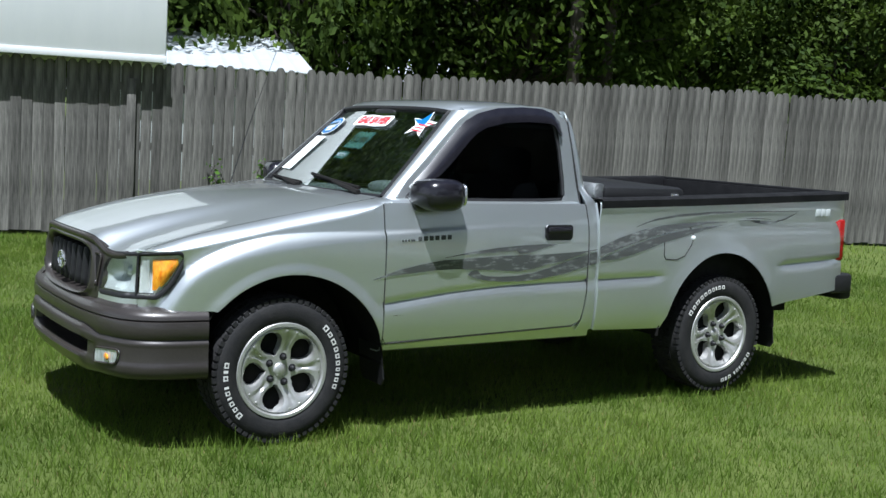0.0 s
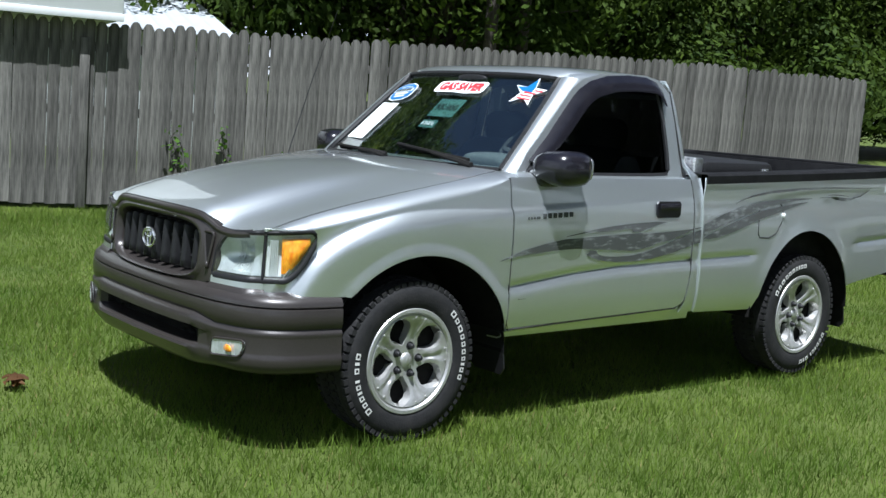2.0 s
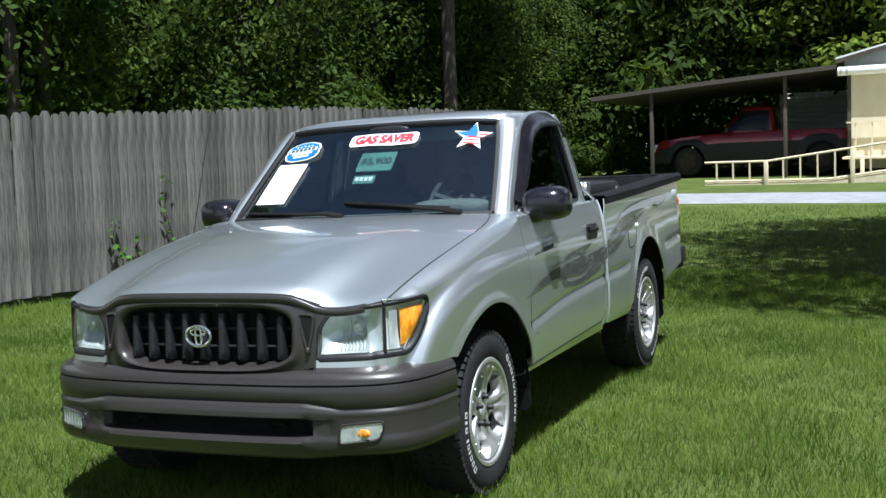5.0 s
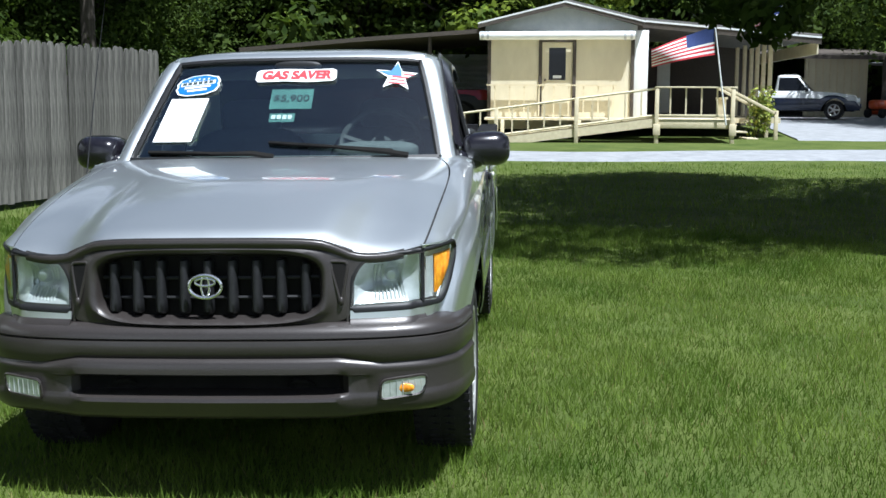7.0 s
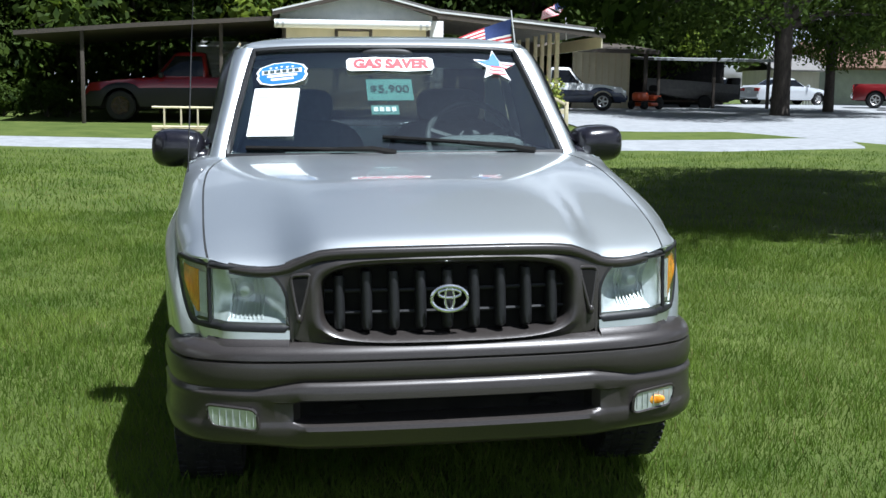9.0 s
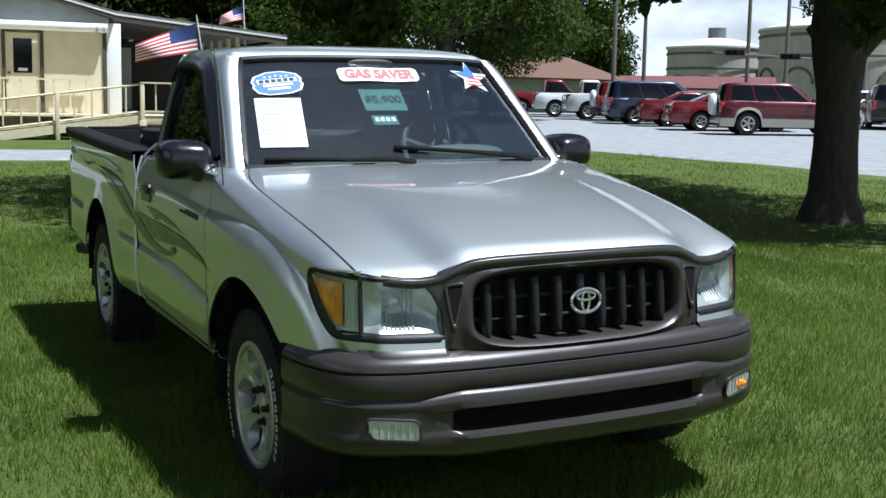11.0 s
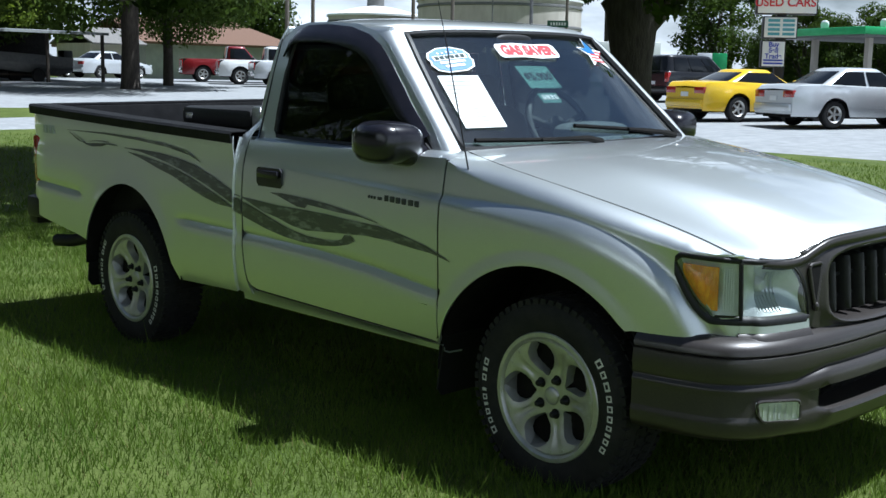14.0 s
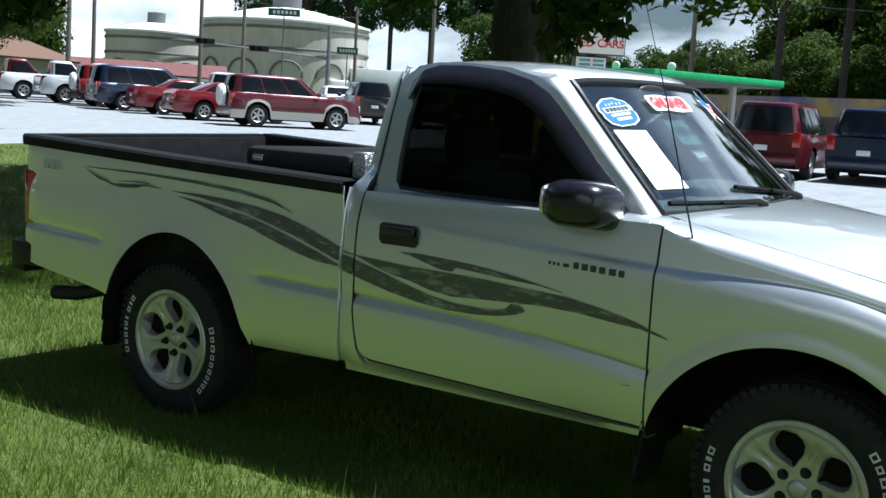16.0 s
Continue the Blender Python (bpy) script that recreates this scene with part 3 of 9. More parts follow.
for sgn in (-1, 1):
    f = part("front_fender", thicken(fender(sgn), sgn), M_PAINT, truck, smooth=40)
    # door skin
    rows = []
    levels = [0.40, 0.46, 0.50, 0.53, 2 - 0.06, 2 - 0.034, 2 - 0.025, 2 - 0.015, 2 - 0.006, 2.0, 2.006, 2.013, 2.04, 2.08, 0.76, 0.80, 0.85, -0.045, -0.024, -0.016, -0.008, 0.0, 0.008, 0.97, 0.982, 0.996, 1.010, 1.022, 1.034]
    for i in range(25):
        s = i / 24
        row = []
        for lv in levels:
            xg = 0.424 + 1.14 * s
            z = crease_z(xg) + lv if lv < 0.1 else (ridge_z(xg) + lv - 2 if lv > 1.5 else lv)
            xr = door_rear_x(max(z, 0.43)) - 0.004
            x = 0.424 + (xr - 0.424) * s
            zz = max(z, door_low(x))
            row.append((x, sgn * side_y(x, zz), zz))
        rows.append(row)
    bm = grid(rows)
    bmesh.ops.recalc_face_normals(bm, faces=bm.faces)
    door = part("door", thicken(bm, sgn), M_PAINT, truck, smooth=40)
    # window frame of the door, round the glass
    inner = [(0.575, 1.05), (0.64, 1.115), (0.74, 1.205), (0.85, 1.31), (0.935, 1.39), (1.01, 1.435), (1.12, 1.463), (1.27, 1.474), (1.39, 1.473), (1.445, 1.456), (1.471, 1.42), (1.478, 1.30), (1.480, 1.15), (1.476, 1.072), (1.458, 1.05), (1.35, 1.046), (1.1, 1.044), (0.8, 1.044)]
    outer = [(0.50, 1.03), (0.585, 1.13), (0.69, 1.225), (0.80, 1.33), (0.895, 1.42), (0.985, 1.468), (1.105, 1.496), (1.27, 1.506), (1.41, 1.505), (1.49, 1.49), (1.545, 1.43), (1.552, 1.30), (1.556, 1.15), (1.566, 1.06), (1.572, 1.03), (1.35, 1.03), (1.1, 1.03), (0.8, 1.03)]
    bm = bmesh.new()
    lay = lambda x, z, d=0.0: (x, sgn * (cab_y(x, z) + 0.006 - d), z)
    vo = [bm.verts.new(lay(*p)) for p in outer]
    vi = [bm.verts.new(lay(*p)) for p in inner]
    vd = [bm.verts.new(lay(*p, 0.018)) for p in inner]
    n = len(outer)
    for k in range(n):
        bm.faces.new((vo[k], vo[(k + 1) % n], vi[(k + 1) % n], vi[k])).material_index = 0
        bm.faces.new((vi[k], vi[(k + 1) % n], vd[(k + 1) % n], vd[k])).material_index = 1
    bmesh.ops.recalc_face_normals(bm, faces=bm.faces)
    part("window_frame", bm, [M_PAINT, M_BLACK], door, smooth=30)
    # black seal round the pane and the pane itself
    bm = bmesh.new()
    path = [lay(*p, 0.008) for p in inner] + [lay(*inner[0], 0.008)]
    add_tube(bm, path, 0.011, 6, cap=False)
    part("seal", bm, M_BLACK, door)
    bm = bmesh.new()
    add_plate(bm, [(x, z) for x, z in inner], lambda x, z, t: (x, sgn * (cab_y(x, z) - 0.012 - t), z), 0.004)
    bmesh.ops.recalc_face_normals(bm, faces=bm.faces)
    pane = part("side_window", bm, M_TINT, door, "dark tinted side window", smooth=None)
    # smoked rain visor along the top of the window
    line = [(0.60, 1.092), (0.66, 1.145), (0.718, 1.196), (0.78, 1.26), (0.84, 1.32), (0.89, 1.368), (0.935, 1.405), (1.01, 1.444), (1.13, 1.473), (1.28, 1.485), (1.40, 1.483), (1.452, 1.466), (1.482, 1.43), (1.488, 1.37)]
    rows = []
    for k, (x, z) in enumerate(line):
        (xa, za), (xb, zb) = line[max(0, k - 1)], line[min(len(line) - 1, k + 1)]
        ln = math.hypot(xb - xa, zb - za)
        nx, nz = (zb - za) / ln, -(xb - xa) / ln
        w = 0.058 * math.sin(math.pi * min(0.5, (k + 0.6) / 8)) if k < 11 else (0.05, 0.04, 0.012)[k - 11]
        rows.append([(x + nx * d, sgn * (cab_y(x + nx * d, z + nz * d) + o), z + nz * d) for d, o in ((-0.012, 0.009), (w * 0.25, 0.026), (w * 0.65, 0.034), (w, 0.031))])
    bm = grid(rows, thick=0.003)
    part("rain_visor", bm, M_GLOSSBLACK, door, "glossy dark smoked rain visor", smooth=50)
    # handle: a dark recess plate with a pull
    hx0, hx1, hz0, hz1 = 1.305, 1.472, 0.858, 0.934
    hy = side_y(1.39, 0.895)
    bm = bmesh.new()
    rim = [(hx0 + 0.012, hz0), (hx1 - 0.012, hz0), (hx1, hz0 + 0.015), (hx1, hz1 - 0.012), (hx1 - 0.012, hz1), (hx0 + 0.012, hz1), (hx0, hz1 - 0.012), (hx0, hz0 + 0.015)]
    add_plate(bm, rim, lambda x, z, t: (x, sgn * (hy - 0.004 + t), z), 0.012)
    add_box(bm, hx0 + 0.012, hx1 - 0.016, min(sgn * (hy + 0.008), sgn * (hy + 0.022)), max(sgn * (hy + 0.008), sgn * (hy + 0.022)), hz0 + 0.036, hz1 - 0.01, 0.006)
    bmesh.ops.recalc_face_normals(bm, faces=bm.faces)
    part("handle", bm, M_GLOSSBLACK, door, "black plastic door handle")
    # raised door badge, drawn as bars
    bm = bmesh.new()
    for k, (u, w) in enumerate(((0.0, 0.012), (0.018, 0.012), (0.036, 0.012), (0.054, 0.03), (0.098, 0.026), (0.13, 0.03), (0.166, 0.028), (0.2, 0.03), (0.237, 0.034), (0.277, 0.028))):
        hh = 0.011 if k < 4 else 0.021
        x = 0.50 + u * 0.88 if sgn < 0 else 0.79 - u * 0.88 - w
        z = 0.862 + 0.03 * u * (1 if sgn < 0 else -1) + (0.008 if sgn > 0 else 0)
        w *= 0.68
        add_box(bm, x, x + w, min(sgn * 0.822, sgn * (side_y(x, z) + 0.004)), max(sgn * 0.818, sgn * (side_y(x, z) + 0.004)), z, z + hh, 0.002)
    part("badge", bm, M_WHEELGREY, door, "raised dark grey door badge")
    # dark line of the panel gap round the door
    bm = bmesh.new()
    gap = [(0.42, 1.03), (0.42, 0.7), (0.42, 0.43), (0.44, 0.4)] + [(x, door_low(x) - 0.004) for x in (0.7, 1.0, 1.3, 1.5)] + [(door_rear_x(z), z) for z in (0.46, 0.6, 0.8, 0.95, 1.03)]
    add_tube(bm, [(x, sgn * (side_y(x, z) - 0.004), z) for x, z in gap], 0.005, 5)
    add_tube(bm, [(door_rear_x(z) + 0.002, sgn * (pillar_y(z) + 0.004), z) for z in (1.035, 1.15, 1.3, 1.44)], 0.004, 5)
    part("door_gap", bm, M_SEAM, door)
    # rocker and the strip behind the door
    rows = []
    for i in range(21):
        x = 0.43 + (1.64 - 0.43) * i / 20
        rows.append([(x, sgn * y, z) for y, z in ((0.70, 0.352), (0.765, 0.355), (0.788, 0.365), (0.792, 0.385), (side_y(x, 0.40) - 0.006, door_low(x) - 0.012), (side_y(x, 0.40) - 0.02, door_low(x) + 0.02))])
    bm = grid(rows)
    bmesh.ops.recalc_face_normals(bm, faces=bm.faces)
    part("rocker_panel", thicken(bm, sgn), M_PAINT, truck, smooth=40)
    rows = []
    for j in range(25):
        z = 0.40 + (1.05 - 0.40) * j / 24
        a, b = door_rear_x(z) + 0.005, cab_rear_x(z)
        rows.append([(a + (b - a) * i / 6, sgn * (side_y(a, z) - (0.007 * (i / 6) ** 3)), z) for i in range(7)])
    for j in range(1, 17):
        z = 1.05 + (1.49 - 1.05) * j / 16
        a, b = door_rear_x(z) + 0.005, cab_rear_x(z)
        blend = min(1, j / 2)
        rows.append([(a + (b - a) * i / 6, sgn * (pillar_y(z) * blend + side_y(a, 1.05) * (1 - blend) + 0.004 - 0.03 * (i / 6) ** 2.5), z) for i in range(7)])
    bm = grid(rows)
    bmesh.ops.recalc_face_normals(bm, faces=bm.faces)
    part("rear_pillar", thicken(bm, sgn), M_PAINT, truck, smooth=50)
    # windscreen pillar
    rows = []
    for j in range(15):
        z = 1.035 + (1.462 - 1.035) * j / 14
        yi = pillar_y(z) - 0.088
        xi = screen_x(yi, z)
        xo = frame_x(z) + 0.004
        yo = cab_y(xo, z) + 0.004
        rows.append([(xi + 0.002, sgn * yi, z + 0.004), (xi + (xo - xi) * 0.2 - 0.012, sgn * (yi + (yo - yi) * 0.42), z + 0.008), (xi + (xo - xi) * 0.5 - 0.010, sgn * (yi + (yo - yi) * 0.8), z + 0.004), (xo, sgn * yo, z), (xo + 0.06, sgn * yo, z)])
    bm = grid(rows)
    bmesh.ops.recalc_face_normals(bm, faces=bm.faces)
    part("windscreen_pillar", thicken(bm, sgn), M_PAINT, truck, smooth=50)
    # panel at the pillar's foot, between hood, wing and door
    rows = []
    for x, dz in ((0.39, -0.02), (0.42, -0.010), (0.46, -0.002), (0.52, 0.001), (0.58, 0.002)):
        rows.append([(x, sgn * y, z + dz) for y, z in ((0.785, 1.020), (0.780, 1.032), (0.766, 1.042), (0.742, 1.049), (0.70, 1.051), (0.645, 1.050))])
    bm = grid(rows)
    bmesh.ops.recalc_face_normals(bm, faces=bm.faces)
    part("pillar_foot", thicken(bm, sgn), M_PAINT, truck, smooth=60)
    # sill below the side window
    rows = [[(x, sgn * (side_y(x, 1.034) - 0.001), 1.032), (x, sgn * (side_y(x, 1.034) - 0.012), 1.040), (x, sgn * (cab_y(x, 1.042) + 0.004), 1.042)] for x in [0.47 + 1.07 * i / 10 for i in range(11)]]
    bm = grid(rows)
    bmesh.ops.recalc_face_normals(bm, faces=bm.faces)
    part("window_sill", thicken(bm, sgn, 0.004), M_PAINT, door, smooth=60)

# hood: a pressed sheet with a raised middle and a dipping front edge
def hood_front(y):
    """The hood's front edge: how far ahead and how high."""
    a = abs(y)
    return (curve([(0, -0.764), (0.2, -0.758), (0.37, -0.737), (0.475, -0.71), (0.56, -0.69), (0.64, -0.662), (0.69, -0.63)], a),
            curve([(0, 0.862), (0.25, 0.860), (0.37, 0.853), (0.42, 0.838), (0.475, 0.817), (0.56, 0.811), (0.69, 0.821)], a))


rows = []
for i in range(41):
    s = (i / 40) ** 1.5
    row = []
    xe = -0.63 + (0.47 + 0.63) * s
    ey, ez = hood_edge(xe)
    for j in range(49):
        t = -1 + 2 * j / 48
        at = abs(t)
        xf, zf = hood_front(0.69 * at)
        xr = 0.395 + 0.075 * at ** 2
        x = xf + (xr - xf) * s
        y = (ey - 0.003) * t
        zc = 0.874 + (1.060 - 0.874) * (1.6 * s - 0.6 * s * s) + 0.014 * math.sin(math.pi * s)
        crown0 = (zf - 0.818) / 0.044
        crown1 = 1 - at ** 2.4
        k = soft(s ** 0.8 * 1.1)
        z = ez + (zc - ez) * (crown0 * (1 - k) + crown1 * k)
        z -= 0.012 * (1 - min(1.0, s / 0.06)) ** 2 * (1 - at ** 8)
        row.append((x, y, z))
    rows.append(row)
front = [(x + 0.012, y * 0.995, z - 0.022) for x, y, z in rows[0]]
bm = grid([front] + rows)
bmesh.ops.recalc_face_normals(bm, faces=bm.faces)
part("hood", thicken(bm, 1), M_PAINT, truck, smooth=40)
# plastic lip that runs along the hood's front edge, with the dark gap above it
edge = [p for p in rows[0] if abs(p[1]) < 0.62]
bm = grid([[(x + dx, y, z + dz) for dx, dz in ((0.003, 0.001), (-0.007, 0.0015), (-0.012, -0.004), (-0.014, -0.014), (-0.008, -0.026))] for x, y, z in edge])
bmesh.ops.recalc_face_normals(bm, faces=bm.faces)
part("hood_lip", thicken(bm, 1, 0.003), M_CLADDING, truck, "dark plastic lip along the hood edge", smooth=60)
part("hood_front_gap", tube([(x + 0.001, y, z + 0.002) for x, y, z in edge], 0.0035, 6), M_SEAM, truck)
for sgn in (-1, 1):
    part("hood_gap", tube([(x, sgn * hood_edge(x)[0], hood_edge(x)[1] - 0.002) for x in (-0.62, -0.5, -0.4, -0.3, -0.1, 0.1, 0.3, 0.46)], 0.003, 5), M_SEAM, truck)

# roof: one pressing, rounded down to the door frames and to the glass
rows = []
for x, half, base, h in ((0.853, 0.50, 1.458, 0.010), (0.868, 0.535, 1.45, 0.034), (0.90, 0.565, 1.445, 0.054), (0.96, 0.592, 1.442, 0.069), (1.06, 0.61, 1.442, 0.080), (1.2, 0.618, 1.442, 0.087), (1.34, 0.62, 1.442, 0.088), (1.45, 0.618, 1.442, 0.081), (1.51, 0.612, 1.44, 0.069), (1.55, 0.604, 1.436, 0.050), (1.578, 0.592, 1.43, 0.026), (1.594, 0.58, 1.415, 0.0)):
    row = []
    for j in range(33):
        a = math.pi * j / 32
        c, s = math.cos(a), math.sin(a)
        y = -math.copysign(abs(c) ** 0.62, c) * half
        row.append((x + (0.06 * (y / half) ** 2 if x < 0.95 else 0.0), y, base + h * abs(s) ** 0.6))
    rows.append(row)
bm = grid(rows)
bmesh.ops.recalc_face_normals(bm, faces=bm.faces)
part("roof", thicken(bm, 1, 0.008), M_PAINT, truck, smooth=60)

# windscreen with its dark border
rows = []
for j in range(15):
    row = []
    for t in [-1 + 2 * i / 20 for i in range(21)]:
        z = 1.048 + (1.467 - 0.014 * t ** 4 - 1.048) * j / 14
        y = (pillar_y(z) - 0.084) * t
        row.append((screen_x(y, z), y, z))
    rows.append(row)
bm = grid(rows, thick=0.004)
windscreen = part("windscreen", bm, M_WINDSHIELD, truck, "clear windscreen with sale stickers", smooth=60)
windscreen.visible_shadow = False
bm = bmesh.new()
edge = [rows[0][i] for i in range(21)] + [r[20] for r in rows[1:]] + [rows[14][20 - i] for i in range(1, 21)] + [r[0] for r in rows[::-1][1:]]
add_tube(bm, [(x - 0.004, y, z + 0.003) for x, y, z in edge], 0.013, 6, cap=False)
part("rubber_seal", bm, M_BLACK, windscreen)
# cowl below the glass
rows = [[(screen_x(0.68 * t, 1.05) + dx + 0.02, 0.685 * t, 1.05 - 0.022 * t * t + dz) for t in [-1 + 2 * i / 16 for i in range(17)]] for dx, dz in ((-0.10, 0.0), (-0.06, 0.004), (-0.02, 0.006), (0.02, -0.01))]
part("cowl", thicken(grid(rows), 1), M_BLACK, truck)
# rear wall of the cab with its window
bm = bmesh.new()
def rear_frame(y0, y1, z0, z1):
    add_grid(bm, [[(cab_rear_x(z) - 0.004, y, z) for z in (z0, (z0 + z1) / 2, z1)] for y in (y0, (y0 + y1) / 2, y1)])
def back_half(z):
    return (side_y(1.6, z) - 0.03) if z < 1.0 else pillar_y(z) - 0.035
back_rows = [0.40, 0.6, 0.8, 1.0, 1.12]
add_grid(bm, [[(cab_rear_x(z) - 0.004, back_half(z) * t, z) for z in back_rows] for t in (-1, -0.5, 0, 0.5, 1)])
add_grid(bm, [[(cab_rear_x(z) - 0.004, y, z) for z in (1.40, 1.44, 1.475)] for y in (-0.58, 0, 0.58)])
for sg in (-1, 1):
    add_grid(bm, [[(cab_rear_x(z) - 0.004, sg * (0.56 + (back_half(z) - 0.56) * t), z) for z in (1.12, 1.27, 1.40)] for t in (0, 1)])
bmesh.ops.recalc_face_normals(bm, faces=bm.faces)
part("cab_back", thicken(bm, 1), M_PAINT, truck)
bm = bmesh.new()
rear_frame(-0.56, 0.56, 1.12, 1.40)
part("rear_window", thicken(bm, 1, 0.004), M_TINT, truck, "tinted rear window")

# bed
def bed_low(x):
    z = arch_z(x, ARCH_R)
    base = interp([(1.66, 0.395), (2.1, 0.38), (3.0, 0.465), (3.1, 0.482), (3.62, 0.545)], x)
    return max(base, z) if z is not None else base


def bed_top(x):
    return interp([(1.66, 1.045), (2.6, 1.068), (3.62, 1.098)], x)


for sgn in (-1, 1):
    xs = [1.66 + 1.95 * i / 60 for i in range(61)]
    rows = []
    for x in xs:
        a, b = bed_low(x), bed_top(x)
        row = []
        for lv in (0.38, 0.43, 0.48, 0.54, 2.94, 2.966, 2.975, 2.985, 2.994, 3.0, 3.006, 3.013, 3.04, 3.08, 0.80, 0.84, 0.88, 0.94, 1.0, 1.03, 2.0):
            lv = ridge_z(x) + lv - 3 if lv > 2.5 else lv
            z = max(a, min(lv, b))
            y = side_y(x, z)
            if z > 0.95:
                y = 0.826 - (z - 0.95) * 0.05 - (0.9 * (x - 3.45) ** 2 if x > 3.45 else 0)
            # the pressed ridge fades out beside the wheel
            row.append((x, sgn * y, z))
        rows.append(row)
    bm = grid(rows)
    bmesh.ops.recalc_face_normals(bm, faces=bm.faces)
    side = part("bed_side", thicken(bm, sgn), M_PAINT, truck, smooth=40)
    # the bed's front edge, turned inwards beside the cab
    rows = [[(1.661, sgn * (side_y(1.66, z) - 0.0015), z), (1.657, sgn * (side_y(1.66, z) - 0.008), z), (1.657, sgn * (side_y(1.66, z) - 0.10), z)] for z in [0.40 + 0.64 * k / 12 for k in range(13)]]
    bm = grid(rows)
    bmesh.ops.recalc_face_normals(bm, faces=bm.faces)
    part("bed_flange", thicken(bm, sgn, 0.003), M_PAINT, side, smooth=50)
    # black rail cap
    rows = [[(x, sgn * y, bed_top(x) + dz) for y, dz in ((0.832 - cut, -0.03), (0.835 - cut, 0.008), (0.825 - cut, 0.018), (0.72, 0.018), (0.712, 0.006), (0.712, -0.05))] for x, cut in [(1.66 + 1.945 * i / 24, max(0.0, 0.9 * (1.66 + 1.945 * i / 24 - 3.45)) ** 1 * 0.03) for i in range(25)]]
    bm = grid(rows)
    bmesh.ops.recalc_face_normals(bm, faces=bm.faces)
    part("rail_cap", thicken(bm, sgn, 0.004), M_LINER, side, "black plastic bed rail cap")
    # inner wall and wheel housing
    bm = bmesh.new()
    add_box(bm, 1.68, 3.58, min(sgn * 0.70, sgn * 0.72), max(sgn * 0.70, sgn * 0.72), 0.60, 1.06, 0.004)
    part("bed_liner_wall", bm, M_LINER, side)
    bm = bmesh.new()
    rows = []
    for i in range(19):
        a = math.pi * i / 18
        rows.append([(ARCH_R[0] - 0.47 * math.cos(a), sgn * y, 0.34 + 0.46 * math.sin(a)) for y in (0.815, 0.55)])
    add_grid(bm, rows)
    part("wheel_housing", thicken(bm, sgn), M_DARK, side)
    bm = bmesh.new()
    rows = []
    for i in range(19):
        a = math.pi * i / 18
        rows.append([(ARCH_F[0] - 0.445 * math.cos(a), sgn * y, 0.30 + 0.44 * math.sin(a)) for y in (0.80, 0.45)])
    add_grid(bm, rows)
    part("wheel_housing", thicken(bm, sgn), M_DARK, truck)
    # tail lamp at the rear corner
    bm = bmesh.new()
    add_box(bm, 3.50, 3.625, min(sgn * 0.735, sgn * 0.812), max(sgn * 0.735, sgn * 0.812), 0.703, 0.955, 0.018)
    tl = part("tail_lamp", bm, M_RED_LENS, truck, "red tail lamp")
    bm = bmesh.new()
    add_box(bm, 3.498, 3.628, min(sgn * 0.74, sgn * 0.814), max(sgn * 0.74, sgn * 0.814), 0.80, 0.855, 0.01)
    part("reversing_lens", bm, M_LENS, tl)
    # mud flaps, front and rear
    for x0, z0, z1, y0 in ((0.425, 0.20, 0.42, 0.58), (3.03, 0.215, 0.50, 0.56)):
        bm = bmesh.new()
        out = [(y0 + 0.01, z1), (0.79, z1), (0.80, z0 + 0.03), (0.775, z0), (y0 + 0.03, z0), (y0, z0 + 0.03)]
        add_plate(bm, out, lambda u, v, t: (x0 + t + 0.12 * (z1 - v), sgn * u, v), 0.008)
        bmesh.ops.recalc_face_normals(bm, faces=bm.faces)
        part("mud_flap", bm, M_BLACK, truck)

bm = bmesh.new()
add_box(bm, 1.67, 1.70, -0.76, 0.76, 0.5, 1.05, 0.008)
part("bed_front_wall", bm, M_LINER, truck)
bm = box(1.68, 3.58, -0.72, 0.72, 0.58, 0.62, 0.004)
part("bed_floor", bm, M_LINER, truck)
bm = bmesh.new()
add_box(bm, 3.575, 3.62, -0.70, 0.70, 0.58, 1.095, 0.012)
add_box(bm, 3.62, 3.632, -0.25, 0.25, 0.88, 0.98, 0.004)
tailgate = part("tailgate", bm, M_PAINT, truck)
bm = box(3.57, 3.628, -0.70, 0.70, 1.096, 1.115, 0.006)
part("tailgate_cap", bm, M_LINER, tailgate)
bm = box(3.56, 3.573, -0.70, 0.70, 0.62, 1.10, 0.004)
part("tailgate_liner", bm, M_LINER, tailgate)
bm = bmesh.new()
add_box(bm, 3.64, 3.74, -0.80, 0.80, 0.47, 0.625, 0.02)
for sgn in (-1, 1):
    add_box(bm, 3.52, 3.70, min(sgn * 0.79, sgn * 0.825), max(sgn * 0.79, sgn * 0.825), 0.515, 0.625, 0.014)
part("rear_bumper", bm, M_BLACK, truck, "black rear step bumper")

# frame, floor and axles below
bm = bmesh.new()
for sgn in (-1, 1):
    add_box(bm, -0.5, 3.55, sgn * 0.42 - 0.04, sgn * 0.42 + 0.04, 0.36, 0.46)
add_box(bm, 0.45, 1.62, -0.76, 0.76, 0.38, 0.42)
add_box(bm, -0.45, 0.45, -0.45, 0.45, 0.33, 0.80)
add_box(bm, 1.9, 2.3, -0.35, 0.3, 0.33, 0.52, 0.03)
add_tube(bm, [(0.6, 0.25, 0.36), (1.8, 0.3, 0.36), (2.4, 0.42, 0.4)], 0.03, 8)
part("chassis", bm, M_DARK, truck)
bm = bmesh.new()
add_tube(bm, [(WHEELBASE, -0.68, TYRE_R), (WHEELBASE, 0.68, TYRE_R)], 0.045, 10)
add_tube(bm, [(0, -0.68, TYRE_R), (0, 0.68, TYRE_R)], 0.035, 10)
part("axle", bm, M_SPRING, truck)
bm = bmesh.new()
